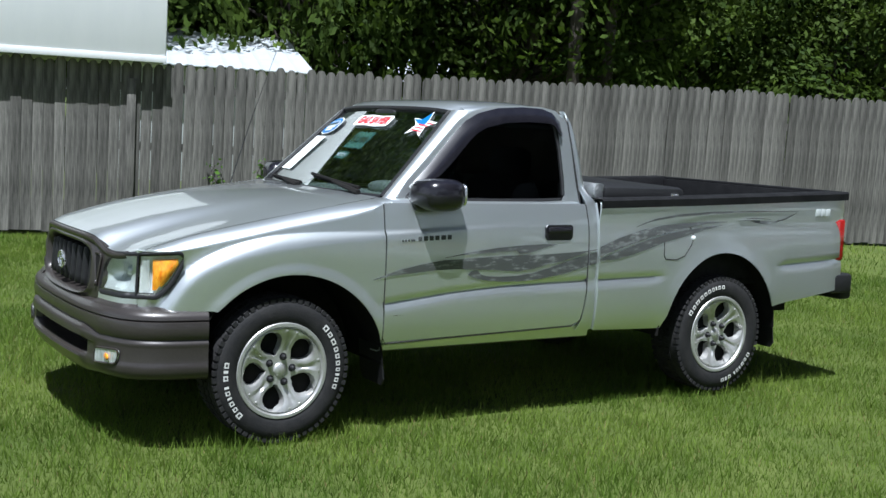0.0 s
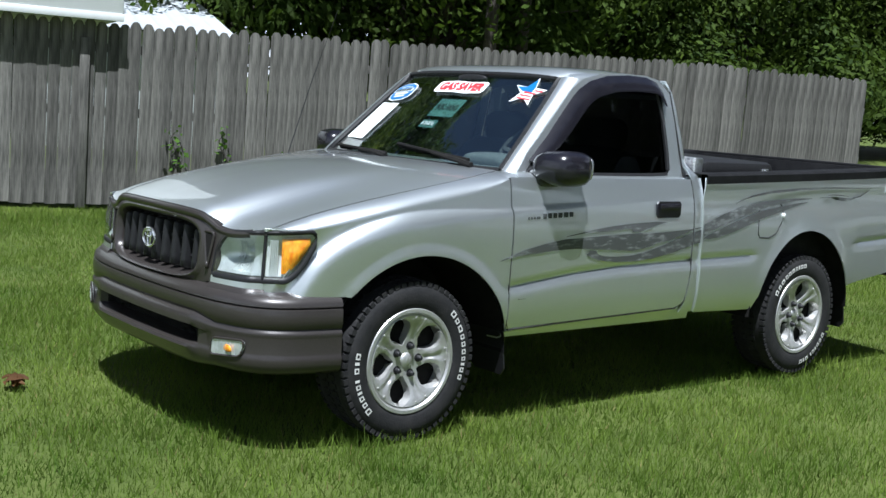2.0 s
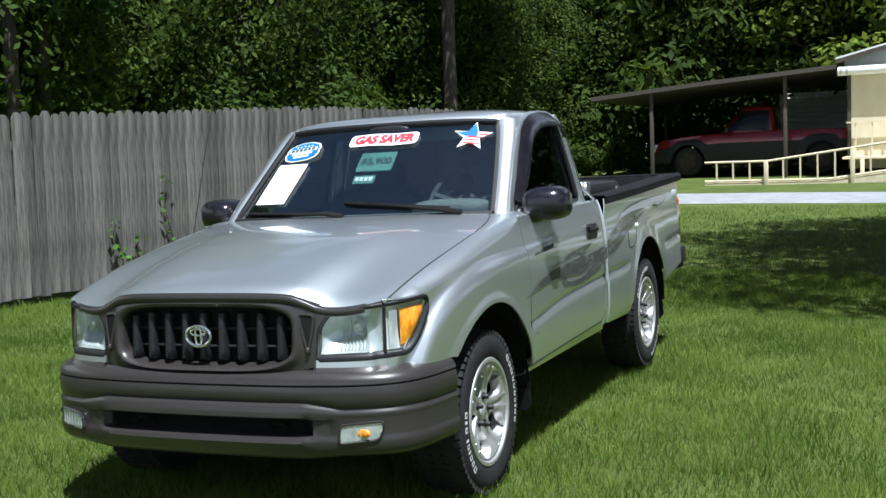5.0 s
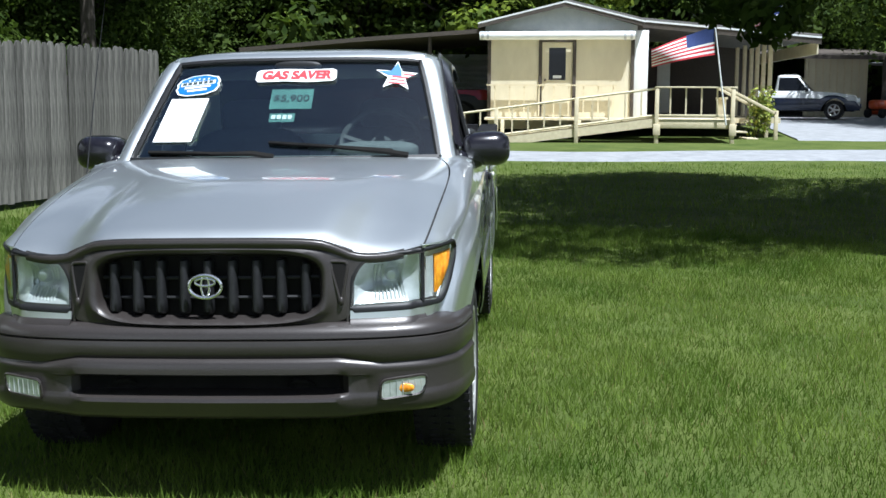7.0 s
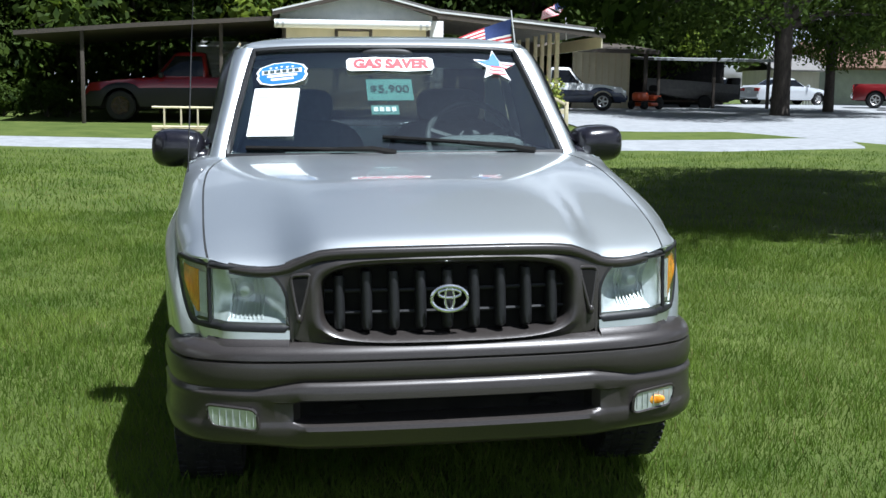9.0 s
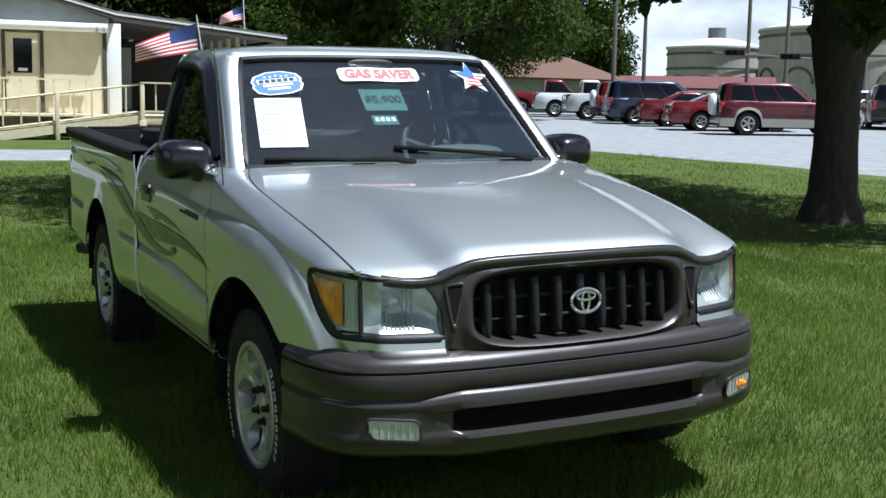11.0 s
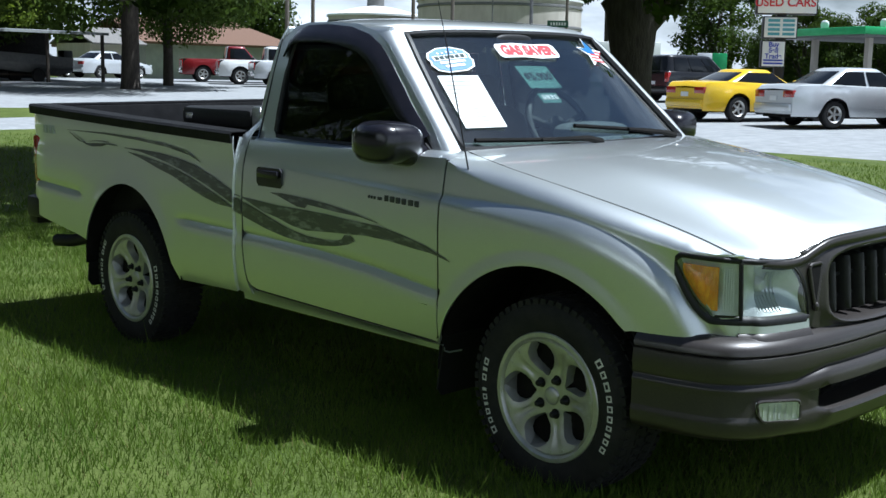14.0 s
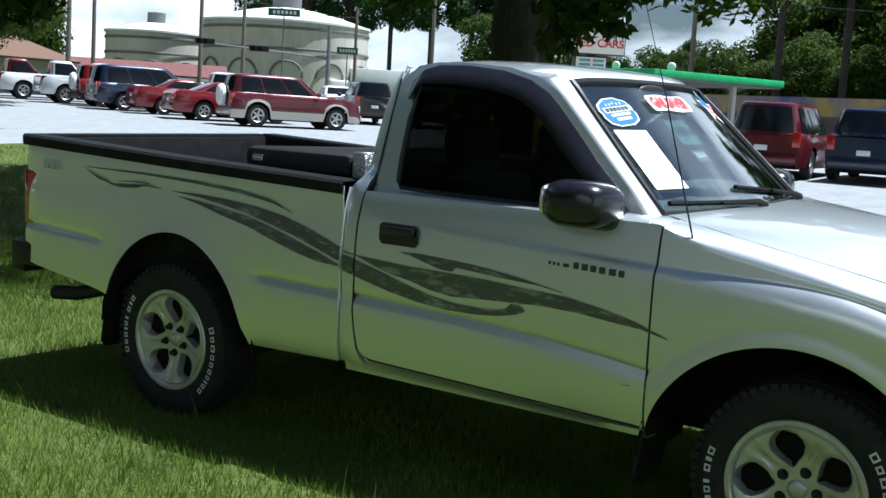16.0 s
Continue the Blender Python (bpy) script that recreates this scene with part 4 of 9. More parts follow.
add_tube(bm, [(2.35, 0.45, 0.42), (2.9, 0.66, 0.48), (3.12, 0.72, 0.455), (3.28, 0.77, 0.42), (3.40, 0.80, 0.413)], [0.026, 0.026, 0.028, 0.032, 0.032], 12)
bmesh.ops.recalc_face_normals(bm, faces=bm.faces)
part("exhaust_pipe", bm, M_BLACK, truck, "black exhaust tip behind the rear wheel")


# ---- front end ----
def bumper_plan(s):
    """The outline of the bumper from above, s from -1 to 1."""
    a = abs(s)
    x = curve([(0.0, -0.815), (0.3, -0.805), (0.48, -0.778), (0.58, -0.748), (0.65, -0.712), (0.71, -0.665), (0.77, -0.605), (0.84, -0.535), (1.0, -0.372)], a)
    y = curve([(0.0, 0.0), (0.3, 0.32), (0.48, 0.52), (0.58, 0.62), (0.65, 0.69), (0.71, 0.74), (0.77, 0.775), (0.84, 0.797), (1.0, 0.822)], a)
    return Vector((x, math.copysign(y, s)))


rows, n_s = [], 140
for i in range(n_s + 1):
    s = -1 + 2 * i / n_s
    p = bumper_plan(s)
    q = bumper_plan(min(1, s + 0.01)) - bumper_plan(max(-1, s - 0.01))
    out = Vector((-q.y, q.x)).normalized()
    if out.dot(p - Vector((0.2, 0))) < 0:
        out = -out
    y = abs(p.y)
    slot = soft((0.455 - y) / 0.06)
    # the ridge dips from the slot's brow to the lower line beside it
    dip = max(0.0, min(1.0, (y - 0.42) / 0.13))
    up = 1 - dip
    rg = 0.004 + 0.014 * up
    prof = [(-0.10, 0.312 - 0.022 * up), (-0.045, 0.298 - 0.014 * up), (-0.012, 0.304 - 0.012 * up), (0.004, 0.32 - 0.008 * up), (0.009 + 0.006 * slot, 0.338), (0.010 + 0.014 * slot, 0.352), (0.009 + 0.010 * slot, 0.364),
            (0.006 - 0.012 * slot, 0.372), (0.005 - 0.10 * slot, 0.378), (0.004 - 0.10 * slot, 0.428), (rg - 0.016 * slot, 0.434), (rg + 0.004 * slot, 0.441), (rg + 0.003, 0.450 + 0.008 * up), (rg, 0.458 + 0.016 * up), (rg - 0.005, 0.463 + 0.02 * up), (-0.003, 0.468 + 0.022 * up),
            (0.003, 0.476 + 0.022 * up), (0.006, 0.505), (0.005, 0.528), (0.002, 0.542), (-0.006, 0.546), (0.002, 0.551), (0.0, 0.562), (-0.006, 0.573), (-0.02, 0.584), (-0.045, 0.595), (-0.13, 0.604)]
    rows.append([(p.x + out.x * d, p.y + out.y * d, z) for d, z in prof])
def add_blob(bm, centre, radii, power=3.0, nu=20, nv=12, taper=None):
    """A rounded block."""
    rows = []
    for i in range(nu):
        u = 2 * math.pi * i / nu
        row = []
        for j in range(nv + 1):
            v = -math.pi / 2 + math.pi * j / nv
            f = lambda c: math.copysign(abs(c) ** (2 / power), c)
            x, y, z = f(math.cos(v)) * f(math.cos(u)), f(math.cos(v)) * f(math.sin(u)), f(math.sin(v))
            if taper:
                x, y, z = taper(x, y, z)
            row.append((centre[0] + radii[0] * x, centre[1] + radii[1] * y, centre[2] + radii[2] * z))
        rows.append(row)
    add_grid(bm, rows, close_u=True)
    bmesh.ops.remove_doubles(bm, verts=bm.verts, dist=1e-5)
    bmesh.ops.recalc_face_normals(bm, faces=bm.faces)


bm = grid(rows, mat=lambda i, j: 1 if (j == 8 and abs((rows[i][8][1] + rows[i + 1][8][1]) / 2) < 0.43) else 0)
bmesh.ops.recalc_face_normals(bm, faces=bm.faces)
front_bumper = part("front_bumper", thicken(bm, 1, 0.008), [M_CLADDING, M_DARK], truck, "grey-brown plastic front bumper", smooth=40)
bm = box(-0.735, -0.70, -0.46, 0.46, 0.36, 0.44)
part("air_intake", bm, M_DARK, front_bumper)
for sgn in (-1, 1):
    bm = bmesh.new()
    add_tube(bm, [(-0.735, sgn * 0.33, 0.385), (-0.752, sgn * 0.31, 0.402), (-0.752, sgn * 0.27, 0.405), (-0.735, sgn * 0.25, 0.39)], 0.009, 8)
    part("tow_hook", bm, M_DARK, front_bumper)


def front_x(y):
    """The face behind which grille and lamps sit."""
    a = abs(y)
    return -0.772 + 0.20 * a ** 2 + 0.25 * max(0.0, a - 0.42) ** 1.5


def ring_point(k, n, a, b, power, cz):
    t = 2 * math.pi * k / n
    c, s = math.cos(t), math.sin(t)
    return (math.copysign(a * abs(c) ** (2 / power), c), cz + math.copysign(b * abs(s) ** (2 / power), s))


def face_x(y, z):
    """The skin of the plastic nose, leaning back towards the hood."""
    return front_x(y) + 0.10 * (z - 0.72) + 0.5 * max(0.0, z - 0.815) ** 1.3


# grille surround
N = 120
bm = bmesh.new()
loops = []
for a, b, pw, cz, off in ((0.350, 0.096, 5.0, 0.709, 0.06), (0.356, 0.101, 4.6, 0.709, 0.016), (0.362, 0.106, 4.4, 0.709, 0.0), (0.370, 0.112, 4.2, 0.710, -0.012), (0.380, 0.118, 4.2, 0.712, -0.017),
                          (0.392, 0.123, 4.3, 0.715, -0.014), (0.404, 0.127, 4.6, 0.718, -0.006), (0.42, 0.131, 5.2, 0.722, -0.001), (0.44, 0.135, 6.0, 0.726, 0.0), (0.462, 0.14, 8.0, 0.728, 0.002), (0.462, 0.14, 8.0, 0.728, 0.03)):
    loop = []
    for k in range(N):
        y, z = ring_point(k, N, a, b, pw, cz)
        z = max(0.588, min(z, hood_front(y)[1] - 0.002 - 0.012 * (1 - min(1.0, a / 0.44))))
        loop.append(bm.verts.new((face_x(y, z) + off, y, z)))
    loops.append(loop)
for A, B in zip(loops, loops[1:]):
    for k in range(N):
        bm.faces.new((A[k], A[(k + 1) % N], B[(k + 1) % N], B[k]))
bmesh.ops.recalc_face_normals(bm, faces=bm.faces)
grille = part("grille_surround", thicken(bm, 1, 0.006), M_CLADDING, truck, "grey-brown plastic grille surround", smooth=50)
bm = bmesh.new()
rows = [[(front_x(y) + 0.07, y, z) for z in (0.60, 0.72, 0.82)] for y in [-0.40 + 0.8 * i / 12 for i in range(13)]]
add_grid(bm, rows)
part("grille_backing", thicken(bm, 1, 0.01), M_DARK, grille)
for k in range(9):
    y = (k - 4) * 0.0775
    top = 0.797 if abs(k - 4) < 4 else 0.785
    bm = bmesh.new()
    prof = [(-0.016, 0.035), (-0.0155, 0.0), (-0.009, -0.012), (0.0, -0.016), (0.009, -0.012), (0.0155, 0.0), (0.016, 0.035)]
    rows = []
    for z, sc in ((0.622, 0.7), (0.632, 0.95), (0.66, 1), (0.74, 1), (top - 0.018, 1), (top - 0.005, 0.9), (top, 0.55)):
        rows.append([(front_x(y) + 0.022 + d * sc + (0.02 if sc < 0.8 else 0) + 0.1 * (z - 0.72), y + u * sc, z) for u, d in prof])
    add_grid(bm, rows)
    bmesh.ops.recalc_face_normals(bm, faces=bm.faces)
    part("grille_bar", bm, M_BLACK, grille, smooth=60)
for z in (0.672, 0.735):
    bm = bmesh.new()
    add_tube(bm, [(front_x(y) + 0.04, y, z) for y in [-0.35 + 0.7 * i / 10 for i in range(11)]], 0.006, 6)
    part("grille_crossbar", bm, M_BLACK, grille)
# plain oval chrome badge
bm = bmesh.new()
def oval(cy, cz, ry, rz, r, n=28):
    add_tube(bm, [(-0.785 - 0.002, cy + ry * math.cos(2 * math.pi * k / n), cz + rz * math.sin(2 * math.pi * k / n)) for k in range(n + 1)], r, 6, cap=False)
oval(0, 0.715, 0.052, 0.036, 0.0055)
oval(0, 0.729, 0.032, 0.012, 0.004)
oval(0, 0.715, 0.013, 0.033, 0.004)
bmesh.ops.recalc_face_normals(bm, faces=bm.faces)
part("front_badge", bm, M_CHROME, grille, "chrome oval badge")
for sgn in (-1, 1):
    # dark plate for the pocket beside the grille: black mesh and painted-in depth
    bm = bmesh.new()
    out = rounded([(0.388, 0.788), (0.447, 0.785), (0.436, 0.71), (0.424, 0.652)], (0.014, 0.018, 0.02, 0.01))
    add_plate(bm, out, lambda u, v, t: (face_x(u, v) - 0.005 - t, sgn * u, v), 0.003)
    bmesh.ops.recalc_face_normals(bm, faces=bm.faces)
    vent = part("side_vent", bm, M_DARK, grille)
    bm = bmesh.new()
    add_tube(bm, [(face_x(u, v) - 0.006, sgn * u, v) for u, v in out + out[:1]], 0.0055, 8, cap=False)
    part("vent_edge", bm, M_CLADDING, vent)
    bm = bmesh.new()
    add_blob(bm, (face_x(0.425, 0.66) - 0.008, sgn * 0.425, 0.662), (0.01, 0.009, 0.014), 2.2, 12, 8)
    part("vent_foot", bm, M_CLADDING, vent, smooth=60)

    # head lamp unit: u runs along its plan from the grille to the wing
    plan = [(0.452, -0.728), (0.50, -0.719), (0.55, -0.708), (0.60, -0.694), (0.64, -0.679)] + [(0.83 - nose(x), x) for x in (-0.66, -0.645, -0.63, -0.61, -0.59, -0.57, -0.55, -0.53, -0.51, -0.49, -0.47)]
    arc = [0.0]
    for p, q in zip(plan, plan[1:]):
        arc.append(arc[-1] + math.hypot(q[0] - p[0], q[1] - p[1]))
    plan_y = [(a / arc[-1], p[0]) for a, p in zip(arc, plan)]
    plan_x = [(a / arc[-1], p[1]) for a, p in zip(arc, plan)]

    def lamp_at(u, z, out=0.0):
        """A place on the lamp's face, or so far outside it."""
        y, x = curve(plan_y, u), curve(plan_x, u)
        dy, dx = curve(plan_y, u + 0.02) - curve(plan_y, u - 0.02), curve(plan_x, u + 0.02) - curve(plan_x, u - 0.02)
        length = math.hypot(dx, dy) or 1.0
        return (x - dy / length * out + (z - 0.72) * 0.16 * (1 - soft((u - 0.3) / 0.4)), sgn * (y + dx / length * out), z)

    def lamp_low(u):
        base = 0.642 + 0.008 * u
        if u > 0.72:
            base += (0.80 - base) * ((u - 0.72) / 0.28) ** 1.7
        return base

    def lamp_high(u):
        top = 0.789 + 0.029 * u
        if u < 0.2:
            lo = lamp_low(u)
            top = lo + 0.004 + (top - lo - 0.004) * (1 - ((0.2 - u) / 0.2) ** 2.3) ** (1 / 2.3)
        if u > 0.95:
            top -= 0.016 * ((u - 0.95) / 0.05) ** 2
        return top

    def lamp_rows(u0, u1, out, zi=0.0, n=24, nz=8, bulge=0.0):
        rows = []
        for i in range(n + 1):
            u = u0 + (u1 - u0) * i / n
            lo, hi = lamp_low(u) + zi, lamp_high(u) - zi
            hi = max(hi, lo + 0.001)
            v = math.sin(math.pi * i / n)
            rows.append([lamp_at(u, lo + (hi - lo) * j / nz, out - bulge * v * math.sin(math.pi * j / nz)) for j in range(nz + 1)])
        return rows

    def sheet_of(rows, t=0.003):
        bm = grid(rows)
        bmesh.ops.recalc_face_normals(bm, faces=bm.faces)
        return thicken(bm, 1, t)

    root = part("head_lamp", sheet_of(lamp_rows(0.0, 0.54, -0.012, -0.004, bulge=0.07)), M_LAMP_REFLECT, truck, "clear head lamp with amber corner", smooth=60)
    part("corner_reflector", sheet_of(lamp_rows(0.56, 0.995, -0.016, -0.004, bulge=0.02)), M_LAMP_CHROME, root, smooth=60)
    part("lens", sheet_of(lamp_rows(0.005, 0.545, 0.0, bulge=-0.012)), M_LENS, root, smooth=60).visible_shadow = False
    # upright flutes moulded into the reflector round the bulb
    flutes = bmesh.new()
    for q in range(9):
        u = 0.19 + q * 0.03
        add_tube(flutes, [lamp_at(u, lamp_low(u) + 0.012 + 0.022 * j, -0.02 - 0.05 * math.sin(math.pi * u / 0.54) * math.sin(math.pi * (j + 0.6) / 7.2)) for j in range(3 if 2 < q < 6 else 6)], 0.0035, 5)
    part("reflector_flutes", flutes, M_LAMP_REFLECT, root, smooth=60)
    part("turn_signal", sheet_of(lamp_rows(0.555, 0.995, 0.0, 0.0)), M_LENS, root, smooth=60).visible_shadow = False
    part("amber_lens", sheet_of(lamp_rows(0.70, 0.95, -0.010, 0.018, bulge=-0.012), 0.004), M_AMBER, root, smooth=60)
    ribs = bmesh.new()
    for q in range(5):
        u = 0.60 + q * 0.016
        add_tube(ribs, [lamp_at(u, lamp_low(u) + 0.02 + 0.03 * j, -0.006) for j in range(5)], 0.0022, 4)
    part("lens_ribs", ribs, M_LAMP_CHROME, root)
    # black moulding round the lens
    us = [i / 60 for i in range(61)]
    line = [(u, lamp_high(u)) for u in us] + [(u, lamp_low(u)) for u in us[::-1]]
    L = arc[-1]
    rows = []
    for k, (u, z) in enumerate(line):
        pu, pz = line[k - 3]
        qu, qz = line[(k + 3) % len(line)]
        tu, tz = (qu - pu) * L, qz - pz
        ln = math.hypot(tu, tz) or 1.0
        nu, nz_ = -tz / ln, tu / ln
        broad = 1.0 + 0.6 * max(0.0, -nz_)
        rows.append([lamp_at(u + nu * d * broad / L, z + nz_ * d * broad, o) for d, o in ((-0.004, -0.012), (0.0, 0.001), (0.006, 0.004), (0.012, 0.002), (0.014, -0.008))])
    bm = bmesh.new()
    add_grid(bm, rows, close_u=True)
    bmesh.ops.recalc_face_normals(bm, faces=bm.faces)
    part("bezel", bm, M_BLACK, root, "black lamp bezel", smooth=60)
    bm = bmesh.new()
    add_tube(bm, [lamp_at(0.55, 0.645 + 0.17 * j / 6, 0.0) for j in range(7)], 0.006, 6)
    part("lens_divider", bm, M_BLACK, root)
    bm = lathe([(0.0, -0.69), (0.014, -0.687), (0.022, -0.675), (0.026, -0.655), (0.028, -0.64)], 20, "x")
    bmesh.ops.translate(bm, verts=bm.verts, vec=(0.036, sgn * 0.575, 0.732))
    part("bulb_shield", bm, M_LAMP_REFLECT, root)
    # plastic cladding that reaches from the grille over the lamp
    rows = []
    for i in range(41):
        y = 0.44 + (0.685 - 0.44) * i / 40
        fx, fz = hood_front(y)
        u = max(0.0, (y - 0.452) / (0.69 - 0.452) * 0.56)
        low = 0.592 if y < 0.452 else max(0.632, lamp_high(u) - 0.002)
        low = min(low, fz - 0.008)
        row = []
        for j in range(9):
            z = low + (fz - 0.014 - low) * j / 8
            px = curve(plan_x, u) + (z - 0.72) * 0.16 * (1 - soft((u - 0.3) / 0.4)) - 0.004
            b = soft((y - 0.45) / 0.06)
            row.append((face_x(y, z) * (1 - b) + px * b, sgn * y, z))
        rows.append(row)
    bm = grid(rows)
    bmesh.ops.recalc_face_normals(bm, faces=bm.faces)
    part("lamp_cladding", thicken(bm, 1, 0.004), M_CLADDING, grille, smooth=60)
    # body strip between lamp and bumper
    rows = []
    for i in range(21):
        u = 0.0 + 0.56 * i / 20
        hi = 0.63
        rows.append([lamp_at(u, z, 0.001) for z in (0.604, 0.612, 0.62, hi)])
    bm = grid(rows)
    bmesh.ops.recalc_face_normals(bm, faces=bm.faces)
    part("lamp_filler", thicken(bm, 1), M_PAINT, truck, smooth=60)
    bm = grid([[lamp_at(-0.03 + 0.6 * i / 20, z, o) for z, o in ((0.57, 0.02), (0.585, 0.016), (0.6, 0.007), (0.6055, 0.0))] for i in range(21)])
    bmesh.ops.recalc_face_normals(bm, faces=bm.faces)
    part("filler_cladding", thicken(bm, 1), M_CLADDING, truck, smooth=60)
    # fog lamp in the bumper
    def fog_x(y):
        return interp([(0.5, -0.784), (0.56, -0.768), (0.62, -0.746), (0.69, -0.711)], y) - 0.011
    shape = rounded([(0.545, 0.352), (0.678, 0.362), (0.694, 0.424), (0.551, 0.415)], (0.02, 0.02, 0.02, 0.02))
    bm = bmesh.new()
    add_plate(bm, shape, lambda u, v, t: (fog_x(u) - t, sgn * u, v), 0.008)
    bmesh.ops.recalc_face_normals(bm, faces=bm.faces)
    fog = part("fog_lamp", bm, M_LAMP_REFLECT, front_bumper, "clear rectangular lamp in the bumper", smooth=30)
    bm = bmesh.new()
    add_tube(bm, [(fog_x(u) - 0.007, sgn * u, v) for u, v in shape + shape[:1]], 0.005, 5, cap=False)
    part("fog_bezel", bm, M_CLADDING, fog)
    bm = bmesh.new()
    for q in range(7):
        yy = 0.56 + q * 0.019
        add_tube(bm, [(fog_x(yy) - 0.008, sgn * yy, 0.366), (fog_x(yy) - 0.008, sgn * yy, 0.41)], 0.0018, 4)
    part("fog_lens_ribs", bm, M_LAMP_REFLECT, fog)
    # amber blob added to stand for the faint amber refraction in this lens
    if sgn < 0:
        bm = bmesh.new()
        add_blob(bm, (fog_x(0.62) - 0.004, sgn * 0.62, 0.386), (0.006, 0.034, 0.014), 2.4, 14, 8)
        part("amber_bulb", bm, M_AMBER, fog, smooth=60)


# ---- wheels ----
def tyre_mesh():
    R = TYRE_R
    prof = [(0.198, -0.088), (0.205, -0.097), (0.23, -0.106), (0.262, -0.109), (0.288, -0.104), (0.303, -0.094), (0.313, -0.082), (R, -0.066), (R, -0.03), (R - 0.007, -0.028), (R - 0.007, -0.02), (R, -0.018),
            (R, 0.018), (R - 0.007, 0.02), (R - 0.007, 0.028), (R, 0.03), (R, 0.066), (0.313, 0.082), (0.303, 0.094), (0.288, 0.104), (0.262, 0.109), (0.23, 0.106), (0.205, 0.097), (0.198, 0.088)]
    return lathe(prof, 72, "y")


def tread_mesh():
    """The blocks of the tread."""
    R = TYRE_R
    bm = bmesh.new()
    for k in range(60):
        a = 2 * math.pi * k / 60
        for y0, y1 in ((-0.1, -0.062), (-0.045, -0.006), (0.006, 0.045), (0.062, 0.1)):
            shift = 0.02 if abs(y0) < 0.05 else 0.0
            m = Matrix.Rotation(a + shift, 4, "Y")
            add_box(bm, -0.0105, 0.0105, y0, y1, (R - 0.012) if abs(y0) < 0.09 and abs(y1) < 0.09 else R - 0.02, R + 0.004 if max(abs(y0), abs(y1)) < 0.09 else R - 0.002, 0, 0, m)
    return bm


def rim_mesh():
    """Five broad spokes in a deep lip; the face looks along -y."""
    bm = lathe([(0.206, -0.098), (0.211, -0.10), (0.208, -0.104), (0.196, -0.104), (0.19, -0.098), (0.186, -0.085), (0.182, -0.05), (0.178, 0.0), (0.185, 0.085), (0.206, 0.098)], 64, "y")
    for k in range(5):
        a0 = 2 * math.pi * k / 5 + math.pi / 2
        rows = []
        for r, half, d in ((0.02, 36, -0.07), (0.045, 36, -0.07), (0.066, 36, -0.070), (0.08, 29, -0.072), (0.094, 21, -0.075), (0.115, 16.5, -0.081), (0.136, 16, -0.088), (0.155, 20, -0.094), (0.170, 28, -0.097), (0.182, 36, -0.098), (0.19, 36, -0.09)):
            row = []
            for j in range(-6, 7):
                a = a0 + radians(half) * j / 6
                edge = abs(j) / 6
                groove = 0.006 if abs(j) <= 1 and 0.09 < r < 0.16 else 0.0
                row.append((r * math.cos(a), d + groove + 0.008 * edge ** 4 * (0.08 < r < 0.175) + (0.03 if abs(j) == 6 and 0.07 < r < 0.18 else 0.0), r * math.sin(a)))
            rows.append(row)
        add_grid(bm, rows)
        # bolt heads where the spoke meets the lip
        for da in (-0.14, 0.14):
            m = Matrix.Rotation(-(a0 + da), 4, "Y")
            add_box(bm, 0.17, 0.179, -0.1, -0.09, -0.0045, 0.0045, 0.001, 0, m)
    bmesh.ops.recalc_face_normals(bm, faces=bm.faces)
    return bm


